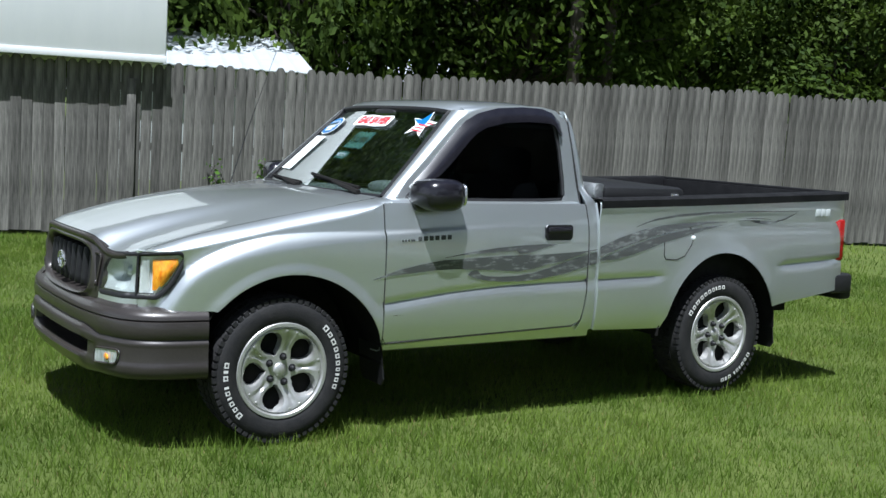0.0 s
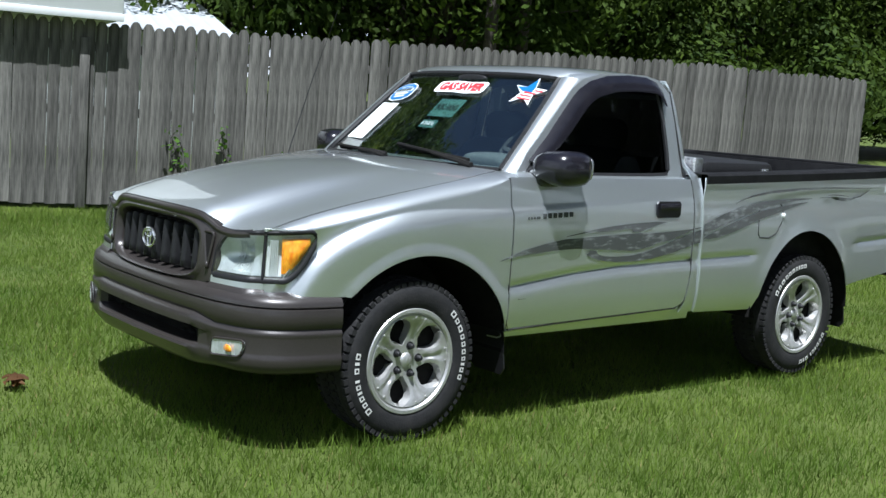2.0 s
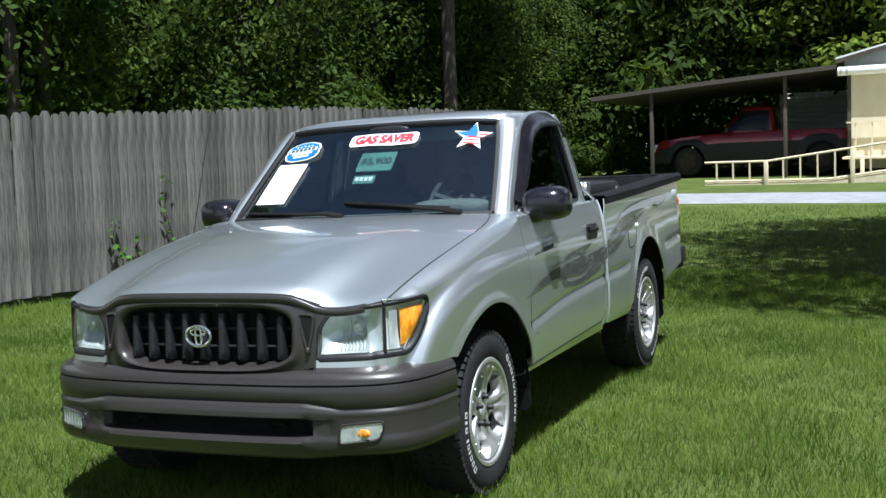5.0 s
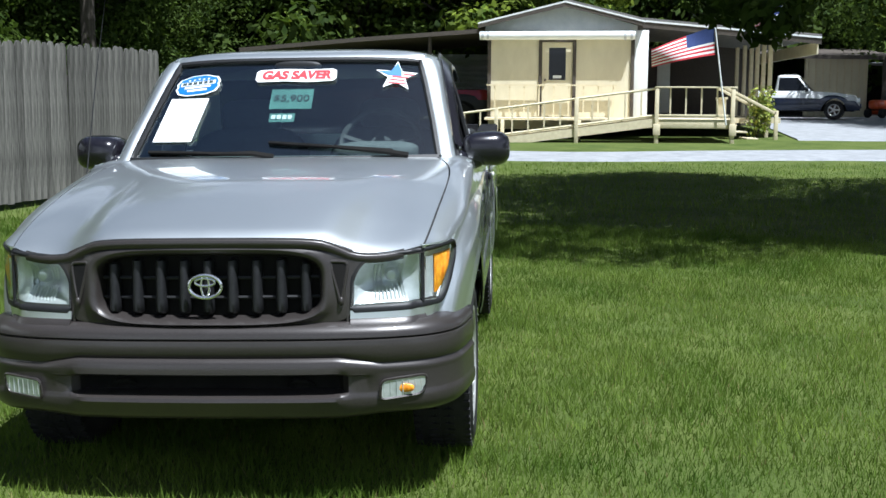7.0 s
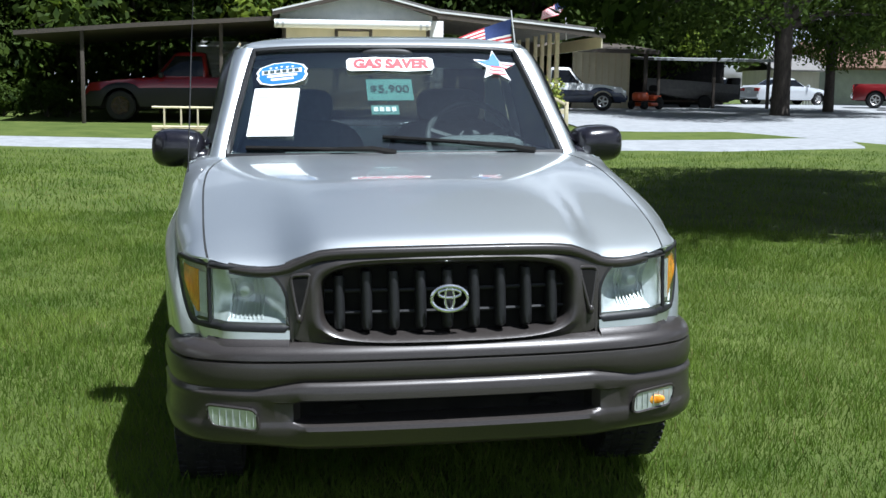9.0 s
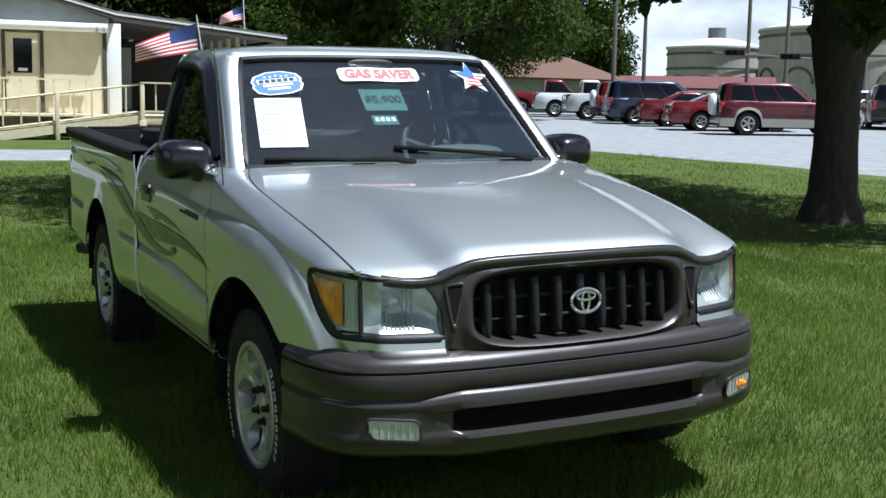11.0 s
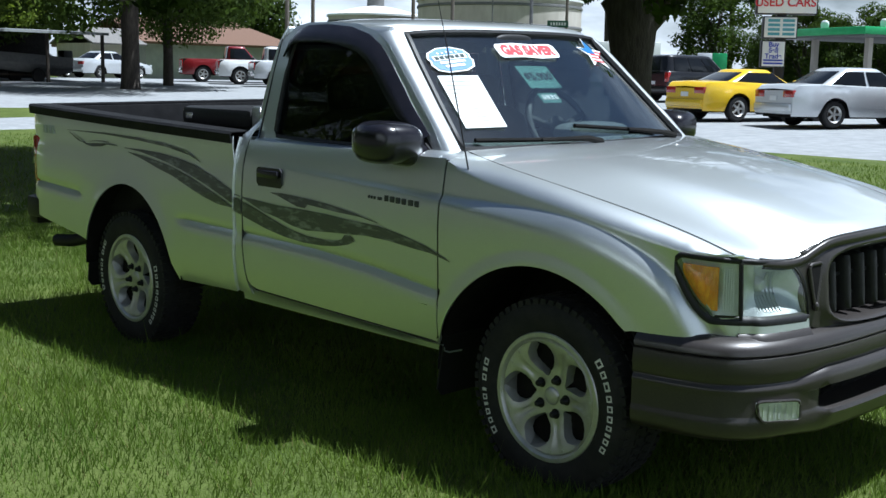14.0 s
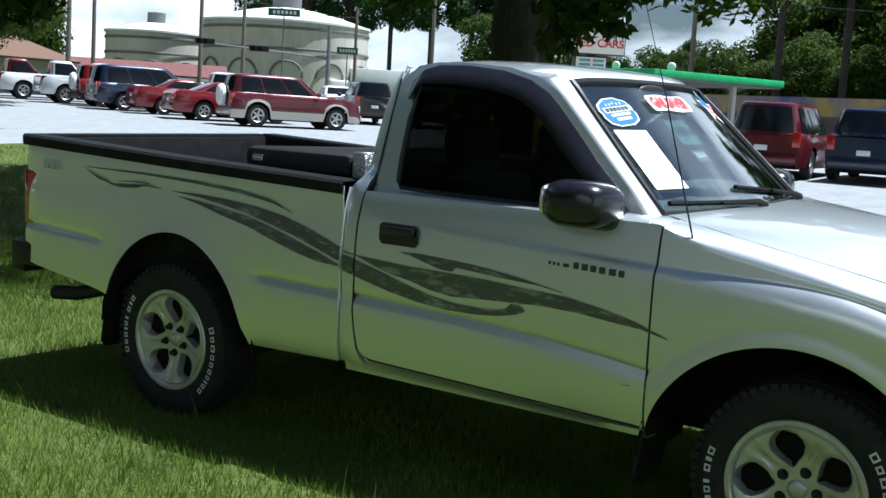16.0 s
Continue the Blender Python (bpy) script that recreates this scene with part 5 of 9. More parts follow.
def wheel(place, facing, turn):
    """facing -1: the face looks to the driver's side."""
    tyre = part("wheel", tyre_mesh(), M_RUBBER, truck, "black tyre with raised white letters on a five-spoke alloy rim", smooth=45)
    tyre.matrix_basis = pose(place[0], place[1], place[2], 0, 0, 0 if facing < 0 else 180) @ Matrix.Rotation(radians(turn), 4, "Y")
    tagged(part("tread", tread_mesh(), M_RUBBER, tyre, smooth=None), kind="stuff")
    rim = part("rim", rim_mesh(), M_ALLOY, tyre, "silver five-spoke alloy rim", smooth=40)
    bm = bmesh.new()
    for y in (-0.02,):
        add_grid(bm, [[(r * math.cos(2 * math.pi * k / 40), y, r * math.sin(2 * math.pi * k / 40)) for r in (0.01, 0.1, 0.18)] for k in range(40)], close_u=True)
    part("brake_drum", thicken(bm, 1, 0.02), M_DARK, tyre)
    bm = lathe([(0.0, -0.08), (0.02, -0.079), (0.026, -0.075), (0.03, -0.071), (0.032, -0.06)], 28, "y")
    part("hub_cap", bm, M_ALLOY, tyre)
    for k in range(5):
        a = 2 * math.pi * k / 5 + math.pi / 2
        bm = lathe([(0.0, -0.094), (0.007, -0.093), (0.0105, -0.088), (0.0115, -0.071), (0.017, -0.0715), (0.018, -0.068)], 12, "y")
        bmesh.ops.translate(bm, verts=bm.verts, vec=(0.058 * math.cos(a), 0, 0.058 * math.sin(a)))
        part("lug_nut", bm, M_BLACK, tyre)
    # raised white marks, one hollow bar for each letter
    for start, widths in ((1.02, (0.030, 0.026, 0.034, 0.024, 0.024, 0.024, 0.018, 0.012, 0.022, 0.024)), (1.02 + math.pi, (0.028, 0.022, 0.024, 0.012, 0.022, 0.012, 0.0, 0.026, 0.014, 0.028))):
        a = start
        for k, w in enumerate(widths):
            if w:
                bm = bmesh.new()
                r0, r1 = (0.252, 0.272) if k else (0.252, 0.276)
                half = w * 0.86 / 0.262 / 2
                c = a - half
                bars = [(r0, r1, -half, -half * 0.5), (r0, r1, half * 0.5, half), (r1 - 0.005, r1, -half * 0.5, half * 0.5), (r0, r0 + 0.005, -half * 0.5, half * 0.5)]
                if w < 0.015:
                    bars = [(r0, r1, -half, half)]
                for ra, rb, aa, ab in bars:
                    pts = []
                    for r in (ra, rb):
                        yy = -(interp([(0.23, 0.106), (0.262, 0.109), (0.288, 0.104)], r) + 0.0022)
                        pts.append([(r * math.cos(c + q), yy, r * math.sin(c + q)) for q in (aa, (aa + ab) / 2, ab)])
                    add_grid(bm, pts)
                bmesh.ops.remove_doubles(bm, verts=bm.verts, dist=1e-4)
                bmesh.ops.recalc_face_normals(bm, faces=bm.faces)
                part("letter_mark", bm, M_WHITE_RUBBER, tyre, smooth=None)
            a -= w / 0.262 + 0.028 if w else 0.06


wheel((0, -0.708, TYRE_R - 0.008), -1, 14)
wheel((WHEELBASE, -0.70, TYRE_R + 0.002), -1, -95)
wheel((0, 0.708, TYRE_R - 0.008), 1, 20)
wheel((WHEELBASE, 0.705, TYRE_R + 0.002), 1, 38)


# ---- mirrors, wipers, aerial ----
for sgn in (-1, 1):
    bm = bmesh.new()
    add_blob(bm, (0.682, sgn * 0.842, 1.077), (0.12, 0.103, 0.074), 3.0, taper=lambda x, y, z: (x * (1 - 0.12 * y * sgn) - 0.1 * abs(y), y, z * (1 + 0.05 * y * sgn)))
    mirror = part("wing_mirror", bm, M_GLOSSBLACK, truck, "glossy black wing mirror", smooth=60)
    bm = bmesh.new()
    add_blob(bm, (0.64, sgn * 0.772, 1.034), (0.075, 0.062, 0.042), 3.0)
    part("mirror_arm", bm, M_GLOSSBLACK, mirror, smooth=60)
    bm = bmesh.new()
    add_blob(bm, (0.79, sgn * 0.83, 1.077), (0.01, 0.068, 0.052), 4.0)
    part("mirror_glass", bm, M_CHROME, mirror, smooth=60)
    bm = bmesh.new()
    out = [(0.54, 1.034), (0.70, 1.034), (0.70, 1.135), (0.66, 1.112)]
    add_plate(bm, out, lambda x, z, t: (x, sgn * (cab_y(x, z) + 0.004 + t), z), 0.012)
    bmesh.ops.recalc_face_normals(bm, faces=bm.faces)
    part("mirror_sail", bm, M_BLACK, mirror)

def wiper(pivot_y, tip_y, tip_z, mid_z):
    bm = bmesh.new()
    px = screen_x(pivot_y, 1.05) - 0.035
    tip = (screen_x(tip_y, tip_z) - 0.016, tip_y, tip_z)
    mid_y = (pivot_y + tip_y) / 2
    add_tube(bm, [(px, pivot_y, 1.062), (px - 0.005, pivot_y + (tip_y - pivot_y) * 0.15, 1.078), (screen_x(mid_y, mid_z) - 0.03, mid_y, mid_z)], [0.014, 0.012, 0.007], 6)
    arm = part("wiper", bm, M_DARK, truck, "black wiper arm")
    bm = bmesh.new()
    y0, z0 = pivot_y + (tip_y - pivot_y) * 0.12, mid_z - (tip_z - mid_z) * 0.7
    add_tube(bm, [(screen_x(y0 + (tip_y - y0) * t, z0 + (tip_z - z0) * t) - 0.012, y0 + (tip_y - y0) * t, z0 + (tip_z - z0) * t) for t in (0, 0.25, 0.5, 0.75, 1)], 0.009, 6)
    part("wiper_blade", bm, M_DARK, arm)


wiper(0.02, 0.58, 1.082, 1.076)
wiper(-0.53, 0.06, 1.118, 1.096)
bm = bmesh.new()
add_tube(bm, [(0.316, 0.788, 0.93), (0.318, 0.788, 0.965), (0.325, 0.788, 0.99)], [0.016, 0.012, 0.006], 10)
aerial = part("aerial_base", bm, M_BLACK, truck)
part("aerial_rod", tube([(0.325, 0.788, 0.985), (0.445, 0.772, 1.40), (0.568, 0.756, 1.76)], [0.0028, 0.0024, 0.0018], 6), M_BLACK, aerial, "thin whip aerial")
bm = bmesh.new()
rim = [(2.10 + u, 0.80 + v) for u, v in ((0.0, -0.03), (0.012, -0.05), (0.09, -0.055), (0.15, -0.035), (0.195, 0.02), (0.212, 0.06), (0.2, 0.085), (0.19, 0.11), (0.18, 0.118), (0.012, 0.108), (0.0, 0.095))]
add_tube(bm, [(x, -(side_y(x, z) + 0.0), z) for x, z in rim + rim[:1]], 0.0035, 5, cap=False)
fuel = part("fuel_flap", bm, M_SEAM, truck, "fuel filler flap")
bm = bmesh.new()
add_blob(bm, (2.31, -0.829, 0.858), (0.012, 0.008, 0.014), 2.5, 10, 6)
part("fuel_flap_latch", bm, M_WHITE, fuel)


# ---- dark flame decals on the sides ----
def decal(top, low, sgn, parent):
    """A flame between an upper and a lower edge, both lines of (x, z), laid on the side."""
    x0, x1 = max(top[0][0], low[0][0]), min(top[-1][0], low[-1][0])
    rows = []
    for i in range(41):
        x = x0 + (x1 - x0) * i / 40
        a, b = interp(low, x), interp(top, x)
        b = max(b, a + 0.001)
        bx = built_x(x)
        row = []
        for j in range(5):
            z = a + (b - a) * j / 4
            y = side_y(bx, z) if bx < 1.655 or z < 0.95 else 0.826 - (z - 0.95) * 0.05
            row.append((bx, sgn * (y + 0.0035), z))
        rows.append(row)
    bm = grid(rows)
    bmesh.ops.recalc_face_normals(bm, faces=bm.faces)
    return part("flame_decal", bm, M_DECAL, parent, "dark grey flame stripe", smooth=60)


FLAMES = (
    ([(0.785, 0.787), (0.945, 0.812), (1.08, 0.827), (1.215, 0.836), (1.36, 0.841), (1.44, 0.838)],
     [(0.785, 0.785), (0.88, 0.797), (1.03, 0.802), (1.12, 0.808), (1.195, 0.812), (1.206, 0.797), (1.26, 0.798), (1.32, 0.812), (1.38, 0.827), (1.44, 0.837)]),
    ([(0.412, 0.695), (0.53, 0.733), (0.65, 0.757), (0.774, 0.775), (0.94, 0.780), (1.075, 0.787), (1.21, 0.790), (1.40, 0.791), (1.56, 0.799), (1.634, 0.803)],
     [(0.412, 0.693), (0.5, 0.711), (0.61, 0.719), (0.73, 0.729), (0.85, 0.732), (0.98, 0.725), (1.09, 0.719), (1.21, 0.711), (1.30, 0.721), (1.395, 0.743), (1.48, 0.755), (1.56, 0.777), (1.634, 0.799)]),
    ([(0.918, 0.704), (0.93, 0.717), (0.95, 0.722), (0.985, 0.722), (0.99, 0.702), (1.03, 0.693), (1.09, 0.689), (1.2, 0.690), (1.3, 0.702), (1.4, 0.725), (1.5, 0.752), (1.634, 0.785)],
     [(0.918, 0.702), (0.95, 0.688), (1.02, 0.673), (1.11, 0.664), (1.23, 0.662), (1.35, 0.671), (1.47, 0.689), (1.6, 0.717), (1.634, 0.725)]),
    ([(1.646, 0.806), (1.692, 0.81)], [(1.646, 0.80), (1.692, 0.806)]),
    ([(1.646, 0.788), (1.692, 0.798)], [(1.646, 0.728), (1.692, 0.737)]),
)
BED_FLAMES = (
    ([(1.714, 0.822), (1.85, 0.868), (2.0, 0.906), (2.14, 0.926), (2.3, 0.939), (2.455, 0.945), (2.61, 0.944)],
     [(1.714, 0.77), (1.824, 0.805), (1.937, 0.838), (2.054, 0.867), (2.173, 0.893), (2.3, 0.913), (2.454, 0.932), (2.61, 0.942)]),
    ([(1.714, 0.757), (1.82, 0.792), (1.937, 0.826), (2.05, 0.856), (2.17, 0.884), (2.3, 0.901), (2.45, 0.918), (2.57, 0.926)],
     [(1.714, 0.75), (1.82, 0.756), (1.935, 0.779), (2.05, 0.810), (2.17, 0.845), (2.3, 0.870), (2.45, 0.904), (2.57, 0.924)]),
    ([(1.955, 0.922), (2.075, 0.962), (2.23, 0.984), (2.48, 0.999), (2.78, 1.005), (3.165, 1.001)],
     [(1.955, 0.920), (2.075, 0.952), (2.23, 0.971), (2.48, 0.986), (2.78, 0.996), (3.165, 0.999)]),
    ([(2.675, 0.948), (2.78, 0.955), (2.88, 0.949), (2.98, 0.943), (3.06, 0.965), (3.147, 0.993)],
     [(2.675, 0.946), (2.78, 0.948), (2.83, 0.936), (2.92, 0.930), (2.98, 0.935), (3.06, 0.955), (3.147, 0.991)]),
    ([(2.74, 0.962), (2.80, 0.966), (2.88, 0.962), (2.94, 0.956)], [(2.74, 0.960), (2.80, 0.961), (2.88, 0.958), (2.94, 0.954)]),
)
doors = [o for o in truck.children if o.name.startswith("door")]
sides = [o for o in truck.children if o.name.startswith("bed_side")]
for sgn, d, b in zip((-1, 1), doors, sides):
    for top, low in FLAMES:
        decal(top, low, sgn, d)
    for top, low in BED_FLAMES:
        decal(top, low, sgn, b)
    bm = bmesh.new()
    for k in range(3):
        add_box(bm, 3.325 + k * 0.045, 3.36 + k * 0.045, min(sgn * 0.815, sgn * 0.8265), max(sgn * 0.815, sgn * 0.8265), 0.972, 1.012, 0.001)
    part("bed_badge", bm, M_GREYINK, b, "pale grey bed badge")

# ---- stickers on the windscreen ----
def on_screen(y, z, lift=0.007, turn=0.0):
    m = Matrix(((0, 0.735, -0.678, 0), (-1, 0, 0, 0), (0, 0.678, 0.735, 0), (0, 0, 0, 1)))
    c = Vector((screen_x(y, z), y, z)) + Vector((-0.678, 0, 0.735)) * lift
    skew = Matrix.Rotation(-0.30 * y, 4, "Y") if abs(y) > 0.2 else Matrix.Identity(4)
    return Matrix.Translation(c) @ m @ skew @ Matrix.Rotation(radians(turn), 4, "Z")


def flat(name, outline, m, mat, label="", thick=0.0012, parent=None):
    bm = bmesh.new()
    add_plate(bm, outline, lambda u, v, t: m @ Vector((u, v, t)), thick)
    bmesh.ops.recalc_face_normals(bm, faces=bm.faces)
    return part(name, bm, mat, parent or windscreen, label, smooth=None)


def star_outline(R, r):
    return [((R if k % 2 == 0 else r) * math.sin(math.pi * k / 5), (R if k % 2 == 0 else r) * math.cos(math.pi * k / 5)) for k in range(10)]


m = on_screen(-0.447, 1.386)
star = flat("star_sticker", star_outline(0.098, 0.04), m, M_WHITE, "star sticker in white, red and light blue")
up = Matrix.Translation((0, 0, 0.002))
flat("star_field", [(-0.08, 0.022), (-0.026, 0.03), (0.0, 0.085), (0.02, 0.035), (0.022, 0.0), (-0.035, 0.0)], m @ up, M_SKYBLUE, parent=star)
for v, a, b in ((0.014, 0.03, 0.075), (-0.006, -0.02, 0.05), (-0.026, -0.03, 0.036), (-0.046, -0.036, 0.044)):
    flat("star_stripe", [(a, v - 0.004), (b, v - 0.004), (b, v + 0.004), (a, v + 0.004)], m @ up, M_RED, parent=star)
m = on_screen(-0.005, 1.396)
outline = [(-0.178, -0.03), (-0.165, -0.042), (-0.05, -0.038), (0.06, -0.045), (0.168, -0.038), (0.18, -0.02), (0.178, 0.028), (0.16, 0.04), (0.05, 0.036), (-0.06, 0.042), (-0.165, 0.034), (-0.178, 0.02)]
sale = flat("slogan_sticker", outline, m, M_WHITE, "red and white sticker reading GAS SAVER")
text_mesh("slogan_lettering", "GAS SAVER", 0.068, M_RED, sale, m @ Matrix.Translation((0, -0.002, 0.002)) @ Matrix.Diagonal((0.9, 1.05, 1, 1)), 0.0006, 0.0042, 0.12, "red letters")
m = on_screen(0.433, 1.357)
shape = [(-0.088, 0.0), (-0.094, -0.012), (-0.08, -0.036), (-0.04, -0.048), (0.04, -0.048), (0.08, -0.036), (0.094, -0.012), (0.088, 0.0), (0.094, 0.012), (0.08, 0.034), (0.03, 0.05), (-0.03, 0.05), (-0.08, 0.034), (-0.094, 0.012)]
badge = flat("dealer_sticker", [(u * 1.1, v * 1.32) for u, v in shape], m, M_WHITE, "blue and white shield-shaped dealer sticker")
flat("sticker_field", [(u * 1.0, v * 1.2) for u, v in shape], m @ up, M_SKYBLUE, parent=badge)
up2 = Matrix.Translation((0, 0, 0.004))
for u0, u1, v0, v1, mat in ((-0.08, 0.08, -0.002, 0.022, M_WHITE), (-0.06, 0.06, -0.02, -0.008, M_WHITE), (-0.045, 0.045, -0.04, -0.028, M_WHITE)):
    flat("sticker_bar", [(u0, v0), (u1, v0), (u1, v1), (u0, v1)], m @ up2, mat, parent=badge)
for k in range(6):
    u0 = -0.072 + k * 0.0245
    flat("sticker_letter", [(u0, 0.002), (u0 + 0.018, 0.002), (u0 + 0.018, 0.018), (u0, 0.018)], m @ Matrix.Translation((0, 0, 0.006)), M_INK, parent=badge)
for k in range(5):
    flat("sticker_star", [(q[0] + (k - 2) * 0.022, q[1] + 0.034 + (0.004 if k == 2 else 0)) for q in star_outline(0.007, 0.003)], m @ up2, M_WHITE, parent=badge)
m = on_screen(0.472, 1.209, 0.006, -8)
sheet = [(-0.09, -0.132), (0.09, -0.132), (0.09, 0.132), (-0.09, 0.132)]
paper = flat("sale_notice", sheet, m, M_PAPER, "white printed notice sheet on the windscreen")
rng = random.Random(2)
for k in range(11):
    v = 0.10 - k * 0.02
    flat("print_line", [(-0.075, v), (-0.075 + rng.uniform(0.08, 0.15), v), (-0.075 + 0.08, v + 0.003), (-0.075, v + 0.003)], m @ up, M_GREYINK, parent=paper)
m = on_screen(0.005, 1.312, -0.02)
card = flat("price_card", [(-0.093, -0.062), (0.093, -0.062), (0.093, 0.062), (-0.093, 0.062)], m, M_GREENCARD, "pale green price card behind the glass")
text_mesh("price_lettering", "$5,900", 0.058, M_INK, card, m @ Matrix.Translation((0, 0.0, 0.004)), 0.0005, 0.001)
m = on_screen(0.033, 1.233, -0.02)
tag = flat("stock_card", [(-0.055, -0.026), (0.055, -0.026), (0.055, 0.026), (-0.055, 0.026)], m, M_GREENCARD, "small green card behind the glass")
for k in range(4):
    flat("card_bar", [(-0.045 + k * 0.024, -0.012), (-0.028 + k * 0.024, -0.012), (-0.028 + k * 0.024, 0.012), (-0.045 + k * 0.024, 0.012)], m @ up2, M_WHITE, parent=tag)

# ---- cab interior ----
bm = bmesh.new()
rows = [[(0.56 + 0.02 * t * t, 0.70 * t, 0.99), (0.50 + 0.08 * t * t, 0.70 * t, 1.035), (0.62 + 0.02 * t * t, 0.70 * t, 1.055), (0.74, 0.70 * t, 1.05), (0.80, 0.70 * t, 1.02), (0.80, 0.70 * t, 0.80), (0.72, 0.7 * t, 0.62)] for t in [-1 + 2 * i / 12 for i in range(13)]]
add_grid(bm, rows)
bmesh.ops.recalc_face_normals(bm, faces=bm.faces)
dash = part("dashboard", thicken(bm, 1, 0.01), M_INTERIOR, truck, "grey moulded dashboard")
bm = bmesh.new()
add_blob(bm, (0.73, -0.36, 1.065), (0.10, 0.19, 0.045), 3.0)
part("instrument_hood", bm, M_INTERIOR, dash)
bm = bmesh.new()
sw = Matrix.Translation((0.90, -0.36, 1.075)) @ Matrix.Rotation(radians(-62), 4, "Y")
add_tube(bm, [sw @ Vector((0.185 * math.cos(2 * math.pi * k / 28), 0.185 * math.sin(2 * math.pi * k / 28), 0)) for k in range(29)], 0.015, 8, cap=False)
for a in (0.3, math.pi - 0.3, math.pi * 1.5):
    add_tube(bm, [sw @ Vector((0, 0, -0.02)), sw @ Vector((0.18 * math.sin(a), 0.18 * math.cos(a), 0))], 0.016, 6)
add_tube(bm, [sw @ Vector((0, 0, 0)), sw @ Vector((0, 0, -0.2))], [0.06, 0.04], 12)
part("steering_wheel", bm, M_WHEELGREY, truck, "dark grey steering wheel")
for y0, y1 in ((-0.66, -0.03), (0.03, 0.66)):
    bm = bmesh.new()
    yc, hy = (y0 + y1) / 2, (y1 - y0) / 2
    add_blob(bm, (1.34, yc, 0.86), (0.09, hy, 0.30), 4.0, taper=lambda x, y, z: (x + 0.35 * z, y * (1 - 0.08 * max(z, 0)), z))
    seat = part("seat_back", bm, M_SEAT, truck, "dark cloth seat", smooth=60)
    bm = bmesh.new()
    add_blob(bm, (1.415, yc, 1.215), (0.055, 0.15, 0.085), 3.5)
    part("head_rest", bm, M_SEAT, seat, smooth=60)
    bm = bmesh.new()
    add_blob(bm, (1.10, yc, 0.62), (0.27, hy, 0.10), 4.0)
    part("seat_cushion", bm, M_SEAT, seat, smooth=60)
bm = box(0.45, 1.62, -0.74, 0.74, 0.425, 0.45)
part("cab_floor", bm, M_DARK, truck)
bm = bmesh.new()
add_grid(bm, [[(x, 0.59 * t, 1.425 + 0.06 * (1 - t * t)) for t in (-1, -0.5, 0, 0.5, 1)] for x in (0.90, 1.2, 1.5)])
part("headliner", thicken(bm, 1, 0.008), M_INTERIOR, truck)
for sgn in (-1, 1):
    bm = box(0.45, 1.6, min(sgn * 0.73, sgn * 0.77), max(sgn * 0.71, sgn * 0.75), 0.44, 1.015, 0.008)
    part("door_trim", bm, M_INTERIOR, truck)
bm = bmesh.new()
add_blob(bm, (0.86, 0.0, 1.435), (0.02, 0.11, 0.032), 3.0)
part("rear_view_mirror", bm, M_BLACK, truck)

# the layout is drawn out to the body's true lengths between the axles
done = set()
for o in truck.children_recursive:
    top = o
    while top.parent is not truck:
        top = top.parent
    if top.name.startswith("wheel") and not top.name.startswith("wheel_housing"):
        continue
    if o.matrix_basis.translation.length > 0.01:
        o.location.x += set_back(o.location.x)
    elif o.data.name not in done:
        done.add(o.data.name)
        for v in o.data.vertices:
            v.co.x += set_back(v.co.x)

# ---- toolbox lying across the bed ----
toolbox = thing("toolbox", (1.86, 0, 1.045), label="black truck toolbox with a bright tread-plate strip across the bed", category="toolbox")
bm = bmesh.new()
add_box(bm, -0.13, 0.44, -0.66, 0.66, -0.24, 0.012, 0.012)
part("body", bm, M_LINER, toolbox)
bm = bmesh.new()
add_box(bm, -0.09, 0.47, -0.70, 0.70, 0.014, 0.102, 0.03)
part("lid", bm, M_BLACK, toolbox, "rounded black lid")
bm = bmesh.new()
add_box(bm, -0.155, -0.092, -0.69, 0.69, 0.014, 0.112, 0.006)
part("tread_plate", bm, M_DIAMOND, toolbox, "bright tread-plate strip")
for sgn in (-1, 1):
    bm = box(0.36, 0.415, min(sgn * 0.70, sgn * 0.706), max(sgn * 0.70, sgn * 0.706), 0.045, 0.07, 0.002)
    part("latch", bm, M_CHROME, toolbox)


# ---- materials of the surroundings ----
M_CREAM = material("cream_siding", (0.62, 0.56, 0.4), 0.75, color2=(0.7, 0.64, 0.47), scale=2.5, detail=6, bump=0.05, stretch=(1, 1, 0.4))
M_CREAMWOOD = material("cream_painted_wood", (0.6, 0.52, 0.34), 0.75, color2=(0.7, 0.62, 0.43), scale=9, bump=0.12, bump_scale=50)
M_WHITEPAINT = material("white_painted_metal", (0.78, 0.79, 0.78), 0.5, color2=(0.68, 0.7, 0.7), scale=1.6, detail=7, stretch=(1, 1, 0.25), pos=(0.3, 0.8))
M_GREYSIDING = material("grey_gable_siding", (0.4, 0.42, 0.43), 0.7, color2=(0.46, 0.48, 0.48), scale=4)
M_BROWNTRIM = material("dark_brown_trim", (0.05, 0.04, 0.033), 0.7, color2=(0.08, 0.065, 0.05), scale=20)
M_ROOFING = material("grey_roof_felt", (0.13, 0.125, 0.118), 0.85, color2=(0.19, 0.18, 0.168), scale=6, bump=0.2)
M_BROWNROOF = material("brown_shingles", (0.115, 0.062, 0.04), 0.9, color2=(0.16, 0.092, 0.06), scale=12, detail=6, bump=0.2)
M_METALROOF = material("pale_ribbed_metal", (0.62, 0.66, 0.7), 0.4, 0.4, color2=(0.7, 0.74, 0.78), scale=3)
M_TAN = material("tan_concrete", (0.43, 0.395, 0.345), 0.85, color2=(0.52, 0.485, 0.43), scale=1.5, detail=8, stretch=(1, 1, 0.3))
M_GREYGREEN = material("grey_green_wall", (0.28, 0.3, 0.28), 0.8, color2=(0.34, 0.36, 0.33), scale=2)
